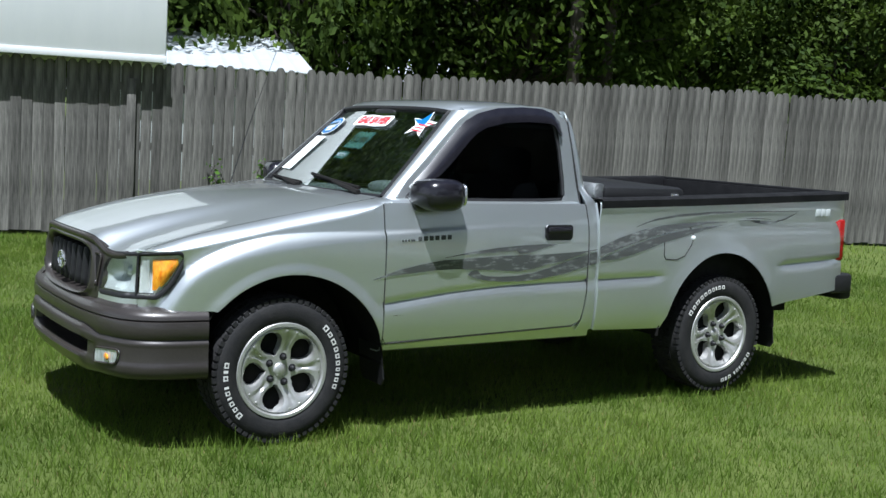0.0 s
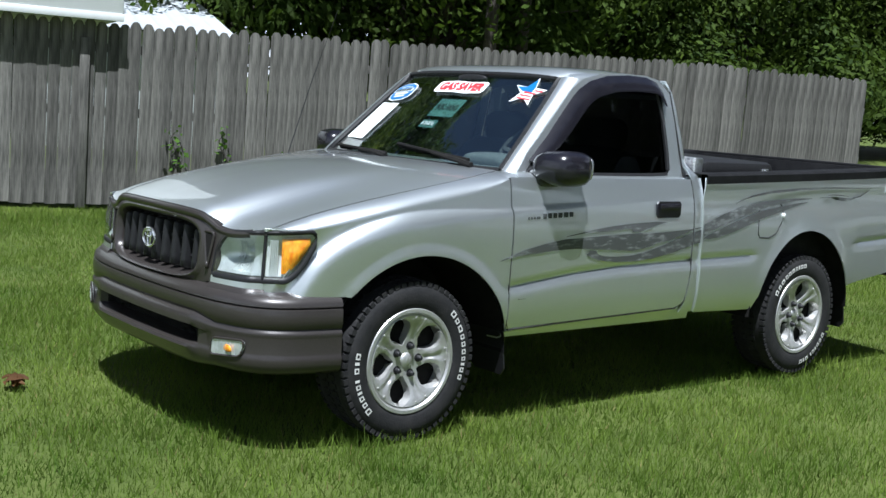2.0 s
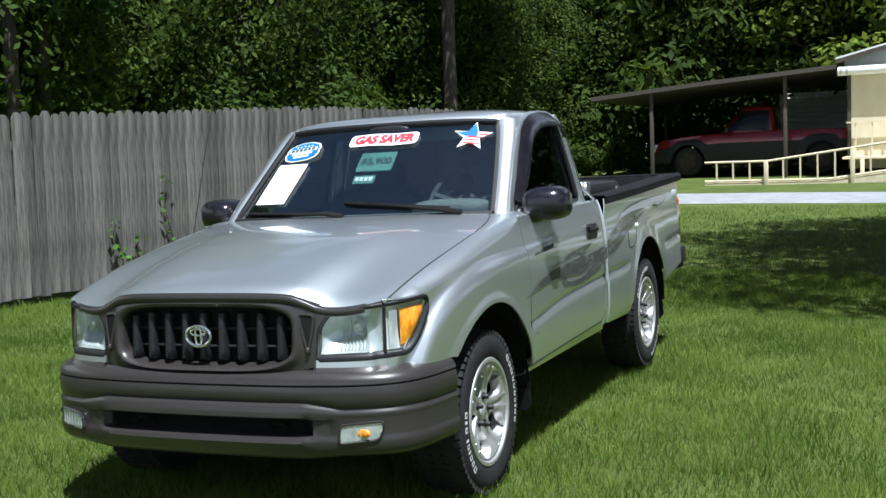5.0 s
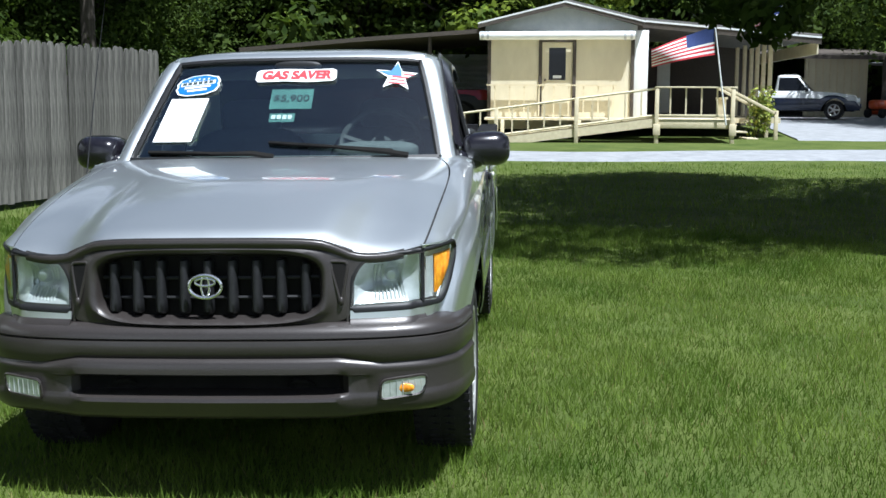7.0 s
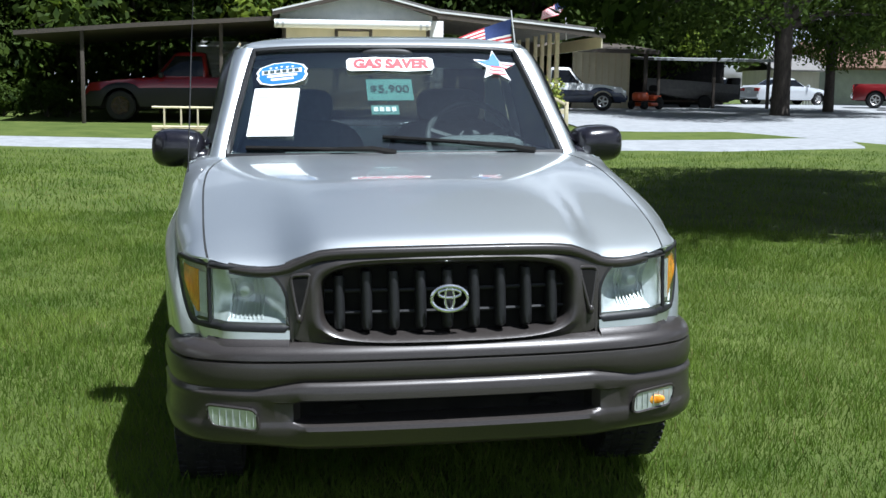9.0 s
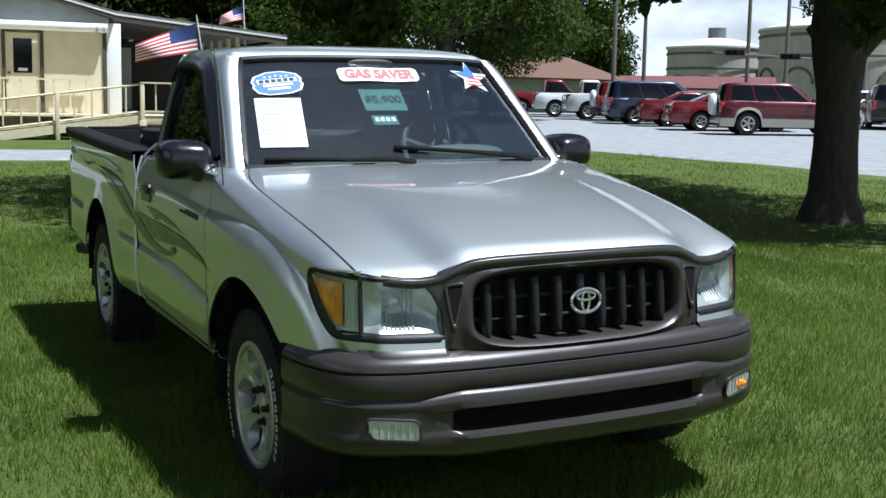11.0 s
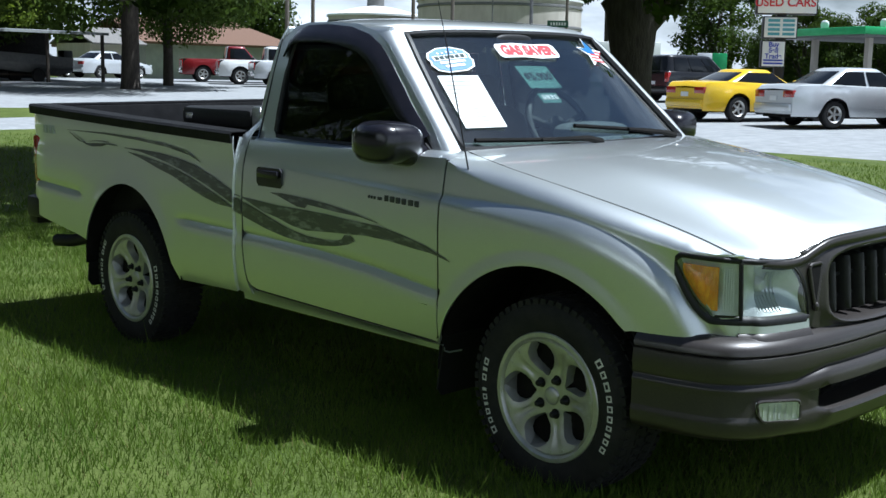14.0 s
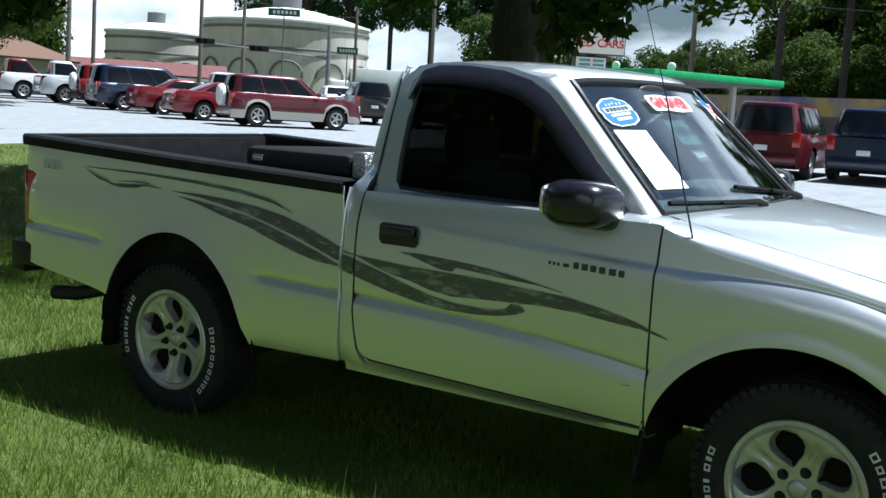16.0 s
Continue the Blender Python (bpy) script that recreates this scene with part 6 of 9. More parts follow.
M_STEELGREY = material("grey_band", (0.12, 0.12, 0.12), 0.7, color2=(0.16, 0.16, 0.155), scale=6)
M_POLE = material("weathered_pole", (0.12, 0.1, 0.08), 0.9, color2=(0.19, 0.165, 0.14), scale=9, stretch=(4, 4, 0.5), bump=0.2)
M_SIGNWHITE = material("sign_panel", (0.8, 0.82, 0.82), 0.45, color2=(0.74, 0.77, 0.78), scale=3)
M_GREEN = material("green_canopy", (0.03, 0.34, 0.1), 0.4, color2=(0.05, 0.42, 0.14), scale=2)
M_DARKGREEN = material("dark_green_sign", (0.02, 0.09, 0.05), 0.6)
M_SIGNBLUE = material("blue_letters", (0.03, 0.06, 0.45), 0.5)
M_SIGNTEAL = material("teal_print", (0.1, 0.35, 0.42), 0.5)
M_FLAGBLUE = material("flag_blue", (0.03, 0.05, 0.16), 0.85, color2=(0.04, 0.065, 0.2), scale=20)
M_FLAGRED = material("flag_red", (0.45, 0.03, 0.04), 0.85, color2=(0.52, 0.04, 0.05), scale=20)
M_FLAGWHITE = material("flag_white", (0.75, 0.74, 0.72), 0.85)
M_CARGLASS = material("dark_car_glass", (0.008, 0.009, 0.011), 0.08, 0.0, spec=0.35)
M_YELLOWPLANT = material("yellow_shrub", (0.3, 0.3, 0.03), 0.7, color2=(0.14, 0.22, 0.03), scale=6, island=0.3)
M_BARK = material("bark", (0.034, 0.027, 0.022), 0.95, color2=(0.075, 0.062, 0.05), scale=7, detail=8, stretch=(3, 3, 0.6), bump=0.7, bump_scale=22)
M_LEAF = leaf_material("leaf", (0.018, 0.036, 0.006), (0.06, 0.09, 0.013))
M_LEAFLIGHT = leaf_material("leaf_light", (0.045, 0.08, 0.01), (0.15, 0.19, 0.022))
M_PINE = leaf_material("pine_needles", (0.022, 0.05, 0.014), (0.05, 0.09, 0.025))
M_VINE = leaf_material("vine_leaf", (0.05, 0.11, 0.02), (0.1, 0.18, 0.03))


# ---- white trailer overhanging the fence and the shed behind ----
fd = (FENCE_B - FENCE_A).normalized()
f_turn = math.degrees(math.atan2(fd.y, fd.x))
p = fence_at(1.78)
trailer = thing("box_trailer", (p.x, p.y, 0), f_turn, "white painted metal trailer with drip stains rising over the fence", "trailer")
bm = bmesh.new()
add_box(bm, -7.5, 0.0, -0.17, 2.2, 1.80, 4.1, 0.02)
part("body", bm, M_WHITEPAINT, trailer)
bm = bmesh.new()
add_box(bm, -7.5, 0.004, -0.178, -0.165, 1.79, 1.86, 0.004)
part("skirt_rail", bm, M_WHITEPAINT, trailer)
for u in (-6.5, -2.0):
    bm = bmesh.new()
    add_box(bm, u - 0.1, u + 0.1, 0.9, 1.1, 0.0, 1.8, 0.01)
    part("leg", bm, M_SPRING, trailer)
shed = thing("shed", (6.3, 14.6, 0), f_turn, "small shed with a pale ribbed metal roof behind the fence", "shed")
bm = box(-2.6, 0.7, -0.9, 2.6, 0, 1.98, 0.01)
part("wall", bm, M_GREYSIDING, shed)
bm = bmesh.new()
rows = []
for k in range(61):
    u = -2.9 + 3.7 * k / 60
    h = 0.02 if k % 5 == 0 else 0.0
    rows.append([(u, -1.25, 2.0 + h), (u, 2.9, 2.78 + h)])
add_grid(bm, rows)
part("roof", thicken(bm, 1, 0.02), M_METALROOF, shed)


# ---- the house with its porch and ramp ----
HZ = 0.30            # the land at the house
FLOOR = 0.92
house = thing("mobile_home", (0, 0, 0), label="cream mobile home with a grey gable and white awning", category="house")
X0 = 29.25
YL, YR, PEAK = 0.25, -3.85, -1.9
bm = bmesh.new()
# front wall with a door opening
DY0, DY1, DZ1 = -2.15, -1.27, 3.02
for y0, y1, z0, z1 in ((YR, DY0, 0.55, 3.3), (DY1, YL, 0.55, 3.3), (DY0, DY1, DZ1, 3.3), (DY0, DY1, 0.55, FLOOR - 0.005)):
    add_box(bm, X0, X0 + 0.12, y0, y1, z0, z1)
part("front_wall", bm, M_CREAM, house)
bm = bmesh.new()
add_plate(bm, [(YR - 0.1, 3.3), (YL + 0.1, 3.3), (YL + 0.1, 3.48), (PEAK, 4.06), (YR - 0.1, 3.48)], lambda u, v, t: (X0 + 0.1 - t, u, v), 0.11)
bmesh.ops.recalc_face_normals(bm, faces=bm.faces)
part("gable", bm, M_GREYSIDING, house)
for y in (YL, YR + 0.1):
    bm = box(X0 + 0.12, 44, y - 0.1, y, 0.55, 3.35)
    part("side_wall", bm, M_CREAM, house)
bm = box(43.9, 44, YR, YL, 0.55, 3.6)
part("back_wall", bm, M_CREAM, house)
for a, b in ((PEAK, YL + 0.3), (PEAK, YR - 0.3)):
    bm = bmesh.new()
    za, zb = 4.12, 4.12 - abs(a - b) * 0.245
    add_grid(bm, [[(x, a, za), (x, (a + b) / 2, (za + zb) / 2), (x, b, zb)] for x in (X0 - 0.25, 36, 44.2)])
    part("roof", thicken(bm, 1, 0.09), M_ROOFING, house)
    bm = bmesh.new()
    add_grid(bm, [[(X0 - 0.27, a, za - dz), (X0 - 0.27, b, zb - dz)] for dz in (0.0, 0.13)])
    part("barge_board", thicken(bm, 1, 0.03), M_BROWNTRIM, house)
    bm = bmesh.new()
    add_grid(bm, [[(X0 - 0.285, a, za + 0.03 - dz), (X0 - 0.285, b, zb + 0.03 - dz)] for dz in (0.0, 0.05)])
    part("metal_edge", thicken(bm, 1, 0.02), M_WHITEPAINT, house)
# rolled white awning over the front
awning = part("awning", tube([(X0 - 0.22, YL + 0.25, 3.18), (X0 - 0.22, YR - 0.02, 3.2)], 0.12, 12), M_WHITEPAINT, house, "rolled white awning")
for y in (YL + 0.2, YL + 0.05, YR + 0.3, YR + 0.12):
    part("awning_strap", tube([(X0 - 0.22, y, 3.185), (X0 - 0.22, y - 0.07, 3.187)], 0.124, 12), M_GREYSIDING, awning)
for y in (YR + 0.02, YL - 0.02):
    bm = box(X0 - 0.05, X0 - 0.005, y - 0.05, y + 0.05, 0.9, 3.25, 0.004)
    part("corner_trim", bm, M_BROWNTRIM, house)
bm = box(X0 - 0.02, X0 + 0.3, YR - 0.42, YR - 0.02, 0.9, 3.35, 0.006)
part("corner_pilaster", bm, M_WHITEPAINT, house, "white corner panel")
# front door
bm = bmesh.new()
for y0, y1, z0, z1 in ((DY0 - 0.09, DY0 + 0.0, FLOOR, DZ1 + 0.09), (DY1, DY1 + 0.09, FLOOR, DZ1 + 0.09), (DY0, DY1, DZ1, DZ1 + 0.09)):
    add_box(bm, X0 - 0.035, X0 - 0.003, y0, y1, z0, z1)
part("door_frame", bm, M_BROWNTRIM, house)
bm = bmesh.new()
for y0, y1, z0, z1 in ((DY0 + 0.01, DY0 + 0.2, FLOOR + 0.01, DZ1 - 0.01), (DY1 - 0.2, DY1 - 0.01, FLOOR + 0.01, DZ1 - 0.01), (DY0 + 0.2, DY1 - 0.2, FLOOR + 0.01, 1.95), (DY0 + 0.2, DY1 - 0.2, 2.86, DZ1 - 0.01)):
    add_box(bm, X0 + 0.02, X0 + 0.06, y0, y1, z0, z1)
front_door = part("door", bm, M_CREAM, house, "cream front door with a dark window")
bm = box(X0 + 0.03, X0 + 0.045, DY0 + 0.2, DY1 - 0.2, 1.95, 2.86)
part("door_window", bm, M_CARGLASS, front_door)
bm = box(X0 + 0.02, X0 + 0.028, DY0 + 0.32, DY1 - 0.32, 2.0, 2.08)
part("door_notice", bm, M_WHITE, front_door)
bm = bmesh.new()
add_blob(bm, (X0 - 0.02, DY1 - 0.1, 1.95), (0.04, 0.035, 0.035), 2.2, 10, 6)
part("door_knob", bm, M_SPRING, front_door)

# porch roof on the side
porch = thing("porch", (0, 0, 0), label="side porch with a low pitched roof on cream posts", category="porch")
bm = bmesh.new()
add_grid(bm, [[(x, YR - 0.25, 3.62), (x, -6.2, 3.42), (x, -9.1, 3.16)] for x in (X0 + 0.2, 33.0, 38.5)])
part("roof", thicken(bm, 1, 0.1), M_ROOFING, porch)
bm = bmesh.new()
add_grid(bm, [[(X0 + 0.18, YR - 0.25, 3.60 - d), (X0 + 0.18, -9.1, 3.14 - d)] for d in (0, 0.16)])
part("fascia", thicken(bm, 1, 0.03), M_BROWNTRIM, porch)
bm = bmesh.new()
add_grid(bm, [[(X0 + 0.16, YR - 0.25, 3.65 - d), (X0 + 0.16, -9.1, 3.19 - d)] for d in (0, 0.05)])
part("metal_edge", thicken(bm, 1, 0.02), M_WHITEPAINT, porch)
bm = bmesh.new()
add_grid(bm, [[(x, -9.05, z) for z in (2.7, 3.05)] for x in (X0 + 0.3, 38.2)])
part("soffit_panel", thicken(bm, 1, 0.04), M_CREAM, porch)
for x in (30.6, 31.6, 32.6, 33.6, 34.8, 36.2):
    bm = box(x - 0.06, x + 0.06, -8.0, -7.88, 0.6, 3.2, 0.006)
    part("post", bm, M_CREAMWOOD, porch)
bm = box(37.9, 38.1, -8.9, YR - 0.1, 0.4, 3.3)
part("end_wall", bm, M_BROWNTRIM, porch)
bm = box(X0 + 0.4, 38, -8.1, YR - 0.02, 0.75, FLOOR - 0.02)
part("deck_floor", bm, M_CREAMWOOD, porch)
for y0, y1 in ((-4.5, -4.1), (-5.4, -5.0)):
    bm = box(33.6, 33.75, y0, y1, 1.0, 2.9, 0.01)
    part("screen_panel", bm, M_GREYSIDING, porch)

# deck and ramp in front with their rails
deck = thing("deck", (0, 0, 0), label="cream painted wooden deck with railings and steps", category="deck")
DX = 27.85
bm = bmesh.new()
add_box(bm, DX, X0 - 0.02, -6.25, 0.3, FLOOR - 0.09, FLOOR - 0.03)
part("floor_boards", bm, M_CREAMWOOD, deck)
bm = box(DX - 0.03, DX, -6.3, -3.0, FLOOR - 0.30, FLOOR - 0.03, 0.004)
part("rim_board", bm, M_CREAMWOOD, deck)
FX = DX - 1.4            # the deck's front edge, in line with the ramp
part("front_boards", box(FX + 0.03, DX - 0.032, -6.25, -4.2, FLOOR - 0.09, FLOOR - 0.03), M_CREAMWOOD, deck)
part("front_rim", box(FX, FX + 0.03, -6.28, -4.2, FLOOR - 0.26, FLOOR - 0.03, 0.004), M_CREAMWOOD, deck)
part("side_rim", box(FX + 0.03, DX, -6.28, -6.252, FLOOR - 0.26, FLOOR - 0.03, 0.004), M_CREAMWOOD, deck)
for x, y in ((FX - 0.1, -6.2), (FX - 0.1, -4.25), (DX - 0.13, -2.3), (DX - 0.13, -0.2)):
    top = FLOOR + 0.78 if y < -4 else FLOOR - 0.09
    part("post", box(x, x + 0.1, y - 0.05, y + 0.05, HZ - 0.15, top, 0.006), M_CREAMWOOD, deck)
    if y < -4:
        part("post_bracket", box(x - 0.03, x, y - 0.09, y + 0.09, FLOOR - 0.45, FLOOR - 0.15, 0.006), M_CREAMWOOD, deck)
part("handrail", box(FX - 0.11, FX + 0.04, -6.3, -4.2, FLOOR + 0.78, FLOOR + 0.82, 0.006), M_CREAMWOOD, deck)
part("low_rail", box(FX - 0.04, FX - 0.002, -6.15, -4.3, FLOOR + 0.04, FLOOR + 0.1, 0.004), M_CREAMWOOD, deck)
for k in range(4):
    y = -5.8 + k * 0.4
    part("baluster", box(FX - 0.035, FX - 0.003, y - 0.02, y + 0.02, FLOOR + 0.1, FLOOR + 0.78), M_CREAMWOOD, deck)
# rail along the house wall's edge of the deck
bm = box(X0 - 0.2, X0 - 0.12, -3.4, 0.3, FLOOR + 0.86, FLOOR + 0.9)
part("back_handrail", bm, M_CREAMWOOD, deck)
y = -3.3
while y < 0.3:
    bm = box(X0 - 0.18, X0 - 0.14, y - 0.02, y + 0.02, FLOOR, FLOOR + 0.86)
    part("baluster", bm, M_CREAMWOOD, deck)
    y += 0.42
# side rail with cross panel towards the steps
bm = box(DX, DX + 1.6, -6.3, -6.22, FLOOR + 0.5, FLOOR + 0.56)
part("side_rail", bm, M_CREAMWOOD, deck)
for k in range(8):
    bm = box(DX + 0.1 + k * 0.2, DX + 0.14 + k * 0.2, -6.28, -6.24, FLOOR - 0.05, FLOOR + 0.55)
    part("baluster", bm, M_CREAMWOOD, deck)
for k in range(3):
    bm = box(DX + 0.5, DX + 1.7, -6.65 - k * 0.3, -6.33 - k * 0.3, FLOOR - 0.24 - k * 0.18, FLOOR - 0.2 - k * 0.18, 0.004)
    part("step", bm, M_CREAMWOOD, deck)
for x in (DX + 0.45, DX + 1.75):
    bm = bmesh.new()
    add_box(bm, -0.05, 0.05, -1.55, 0.0, -0.04, 0.04, 0.004, 0, Matrix.Translation((x, -6.3, FLOOR + 0.82)) @ Matrix.Rotation(radians(27), 4, "X"))
    part("stair_rail", bm, M_CREAMWOOD, deck)
    bm = box(x - 0.05, x + 0.05, -7.75, -7.65, HZ - 0.1, FLOOR + 0.2, 0.004)
    part("stair_post", bm, M_CREAMWOOD, deck)

ramp = thing("ramp", (0, 0, 0), label="cream wooden wheelchair ramp falling along the front of the house", category="ramp")
def ramp_z(y):
    return max(0.27, FLOOR - 0.03 - (y + 4.2) * 0.132)


def ramp_rail(y):
    return max(0.86, FLOOR + 0.76 - (y + 4.2) * 0.132)


RY = (-4.2, -2.0, 0.0, 0.5, 1.3, 2.0, 2.8, 3.6)
bm = bmesh.new()
add_grid(bm, [[(x, y, ramp_z(y)) for x in (DX - 1.35, DX - 0.2)] for y in RY])
part("ramp_floor", thicken(bm, 1, 0.06), M_CREAMWOOD, ramp)
bm = bmesh.new()
add_grid(bm, [[(DX - 1.4, y, ramp_z(y) + d) for d in (-0.2, 0.02)] for y in RY])
part("rim_board", thicken(bm, 1, 0.04), M_CREAMWOOD, ramp)
for k in range(2):
    bm = bmesh.new()
    add_tube(bm, [(DX - 1.4, y, ramp_rail(y) if k == 0 else ramp_z(y) + 0.1) for y in RY], 0.035, 6)
    part("handrail", bm, M_CREAMWOOD, ramp)
y = -3.85
k = 1
while y < 3.6:
    if k % 5 == 0:
        bm = box(DX - 1.5, DX - 1.4, y - 0.05, y + 0.05, HZ - 0.15, ramp_rail(y) + 0.03, 0.006)
        part("post", bm, M_CREAMWOOD, ramp)
    else:
        bm = box(DX - 1.43, DX - 1.39, y - 0.02, y + 0.02, ramp_z(y) + 0.1, ramp_rail(y))
        part("baluster", bm, M_CREAMWOOD, ramp)
    y += 0.42
    k += 1


# ---- flags ----
def flag(place, pole_h, lean, w, h, droop):
    root = thing("flag", place, 0, "striped red, white and blue flag on a pole", "flag", "flags at the house")
    tip = Vector((0, lean, pole_h))
    part("pole", tube([(0, 0, 0), tip * 0.5, tip], [0.022, 0.02, 0.016], 8), M_WHITEPAINT, root)
    n, m = 13, 16
    bm = bmesh.new()
    rows = []
    for i in range(m + 1):
        u = i / m
        row = []
        for j in range(n + 1):
            v = j / n
            y = lean * (0.97 - 0.12 * v) + w * u
            z = pole_h - 0.22 - h * v * (1 - 0.38 * u) - droop * u * (1.0 + 0.2 * u)
            row.append((0.12 * math.sin(5 * u + 2 * v) * (0.3 + u), y, z))
        rows.append(row)
    add_grid(bm, rows, mat=lambda i, j: 2 if (i < 7 and j < 7) else (0 if j % 2 == 0 else 1))
    part("cloth", thicken(bm, 1, 0.004), [M_FLAGRED, M_FLAGWHITE, M_FLAGBLUE], root, smooth=60)
    return root


flag((26.3, -6.02, 0.75), 2.74, 0.39, 1.6, 0.72, 0.5)
flag((31.4, -8.42, 3.0), 1.43, 0.06, 0.75, 0.42, 0.3)

# ---- carport with the red truck ----
carport = thing("carport", (0, 0, 0), label="long low carport roof on thin posts", category="carport")
bm = bmesh.new()
add_grid(bm, [[(x, 0.4, 3.42), (x, 4.2, 3.15), (x, 7.6, 2.86)] for x in (29.6, 33, 37.5)])
part("roof", thicken(bm, 1, 0.12), M_BROWNTRIM, carport)
for x, y in ((29.8, 5.8), (29.9, 2.0), (37.2, 7.1), (37.2, 4.4)):
    bm = box(x - 0.05, x + 0.05, y - 0.05, y + 0.05, 0.3, 3.36 - (y - 0.4) * 0.077, 0.005)
    part("post", bm, M_BROWNTRIM, carport)
bm = bmesh.new()
rows = []
for k in range(25):
    z = 0.9 + 2.1 * k / 24
    rows.append([(37.6 + (0.09 if k % 2 else 0), y, z) for y in (0.3, 3.2)])
add_grid(bm, rows)
part("metal_panel", thicken(bm, 1, 0.01), M_WHITEPAINT, carport, "white corrugated metal panel")


# ---- buildings further off ----
garage = thing("garage", (0, 0, 0), label="cream garage with a dark open bay and a low roof", category="garage")
for y0, y1 in ((-12.6, -15.2), (-6.8, -9.2)):
    bm = box(46.6, 46.8, y1, y0, 0.6, 3.3)
    part("wall", bm, M_CREAM, garage)
for k in range(9):
    bm = box(46.56, 46.6, -15.15 + k * 0.3, -15.11 + k * 0.3, 0.65, 3.25)
    part("batten", bm, M_CREAMWOOD, garage)
# the bay's inner walls are coloured dark to stand for the shade inside
bm = box(51.8, 52, -15.2, -6.8, 0.6, 3.3)
part("back_wall", bm, M_BROWNTRIM, garage)
for y in (-15.2, -6.8):
    bm = box(46.8, 51.8, y, y + 0.15, 0.6, 3.3)
    part("side_wall", bm, M_BROWNTRIM, garage)
bm = bmesh.new()
add_grid(bm, [[(45.4, y, 3.5 - 0.012 * abs(y)), (52.3, y, 3.95)] for y in (-6.4, -16.2)])
part("roof", thicken(bm, 1, 0.16), M_BROWNTRIM, garage)
bm = box(45.6, 45.75, -15.7, -15.55, 0.6, 3.3)
part("post", bm, M_BROWNTRIM, garage)
leanto = thing("lean_to", (0, 0, 0), label="open lean-to shed with a pale roof over a boat form", category="shed")
bm = bmesh.new()
add_grid(bm, [[(46.5, y, 3.05), (53, y, 3.3)] for y in (-16.3, -22.0)])
part("roof", thicken(bm, 1, 0.12), M_GREYSIDING, leanto)
for y in (-16.6, -19.2, -21.8):
    bm = box(46.7, 46.82, y - 0.06, y + 0.06, 0.6, 3.05)
    part("post", bm, M_BROWNTRIM, leanto)
# near-black wall that stands for the shade under the roof
bm = box(52.6, 52.8, -22, -16.3, 0.6, 3.1)
part("back_wall", bm, M_DARK, leanto)
# boat form for a pale boxy thing; its grey hull carries the roof's shade
boat = thing("boat", (48.2, -18.5, 0.75), 100, "boat form for a pale boxy thing, hull darkened for the roof's shade", "boat")
rows = []
for k in range(13):
    u = k / 12
    x = -2.2 + 4.4 * u
    w = 0.95 * (1 - max(0, (u - 0.5) / 0.5) ** 2.2)
    rows.append([(x, -w, 1.15 + 0.25 * u), (x, -w * 0.92, 0.75 + 0.25 * u), (x, -w * 0.5, 0.45 + 0.45 * u ** 3), (x, 0, 0.38 + 0.6 * u ** 3), (x, w * 0.5, 0.45 + 0.45 * u ** 3), (x, w * 0.92, 0.75 + 0.25 * u), (x, w, 1.15 + 0.25 * u), (x, 0, 1.15 + 0.28 * u), (x, -w, 1.15 + 0.25 * u)])
bm = grid(rows)
part("hull", bm, M_STEELGREY, boat)
bm = box(-2.7, -2.2, -0.25, 0.25, 0.5, 1.5, 0.06)
part("motor", bm, M_BLACK, boat)
for y in (-0.9, 0.9):
    bm = lathe([(0.05, -0.1), (0.3, -0.1), (0.33, -0.05), (0.33, 0.05), (0.3, 0.1), (0.05, 0.1)], 18, "y")
    bmesh.ops.translate(bm, verts=bm.verts, vec=(-0.4, y, 0.33))
    part("wheel", bm, M_RUBBER, boat)
bm = box(-2.2, 2.4, -0.06, 0.06, 0.33, 0.42)
part("trailer_beam", bm, M_SPRING, boat)

mower = thing("riding_mower", (45.4, -15.6, rise(45.4, -15.6) + 0.03), 130, "small orange riding mower parked by the garage", "mower")
M_ORANGE = material("orange_enamel", (0.62, 0.09, 0.015), 0.4, color2=(0.5, 0.07, 0.012), scale=8, coat=0.4)
bm = bmesh.new()
add_blob(bm, (0.45, 0, 0.55), (0.42, 0.24, 0.2), 4.0, 18, 10)
part("bonnet", bm, M_ORANGE, mower, smooth=50)
bm = bmesh.new()
add_blob(bm, (-0.4, 0, 0.5), (0.36, 0.42, 0.13), 4.0, 18, 10)
part("rear_fender", bm, M_ORANGE, mower, smooth=50)
bm = bmesh.new()
add_blob(bm, (-0.4, 0, 0.72), (0.2, 0.22, 0.07), 3.0, 14, 8)
add_blob(bm, (-0.58, 0, 0.9), (0.06, 0.22, 0.17), 3.0, 14, 8)
part("seat", bm, M_BLACK, mower, smooth=50)
part("cutting_deck", box(-0.25, 0.35, -0.5, 0.5, 0.14, 0.3, 0.05), M_ORANGE, mower)
part("steering_column", tube([(0.1, 0, 0.6), (-0.05, 0, 0.92)], 0.025, 6), M_BLACK, mower)
for x, r, w in ((0.62, 0.19, 0.34), (-0.45, 0.28, 0.4)):
    for sgn in (-1, 1):
        bm = lathe([(0.04, -0.09), (r * 0.85, -0.09), (r, -0.05), (r, 0.05), (r * 0.85, 0.09), (0.04, 0.09)], 18, "y")
        bmesh.ops.translate(bm, verts=bm.verts, vec=(x, sgn * w, r))
        part("wheel", bm, M_RUBBER, mower)

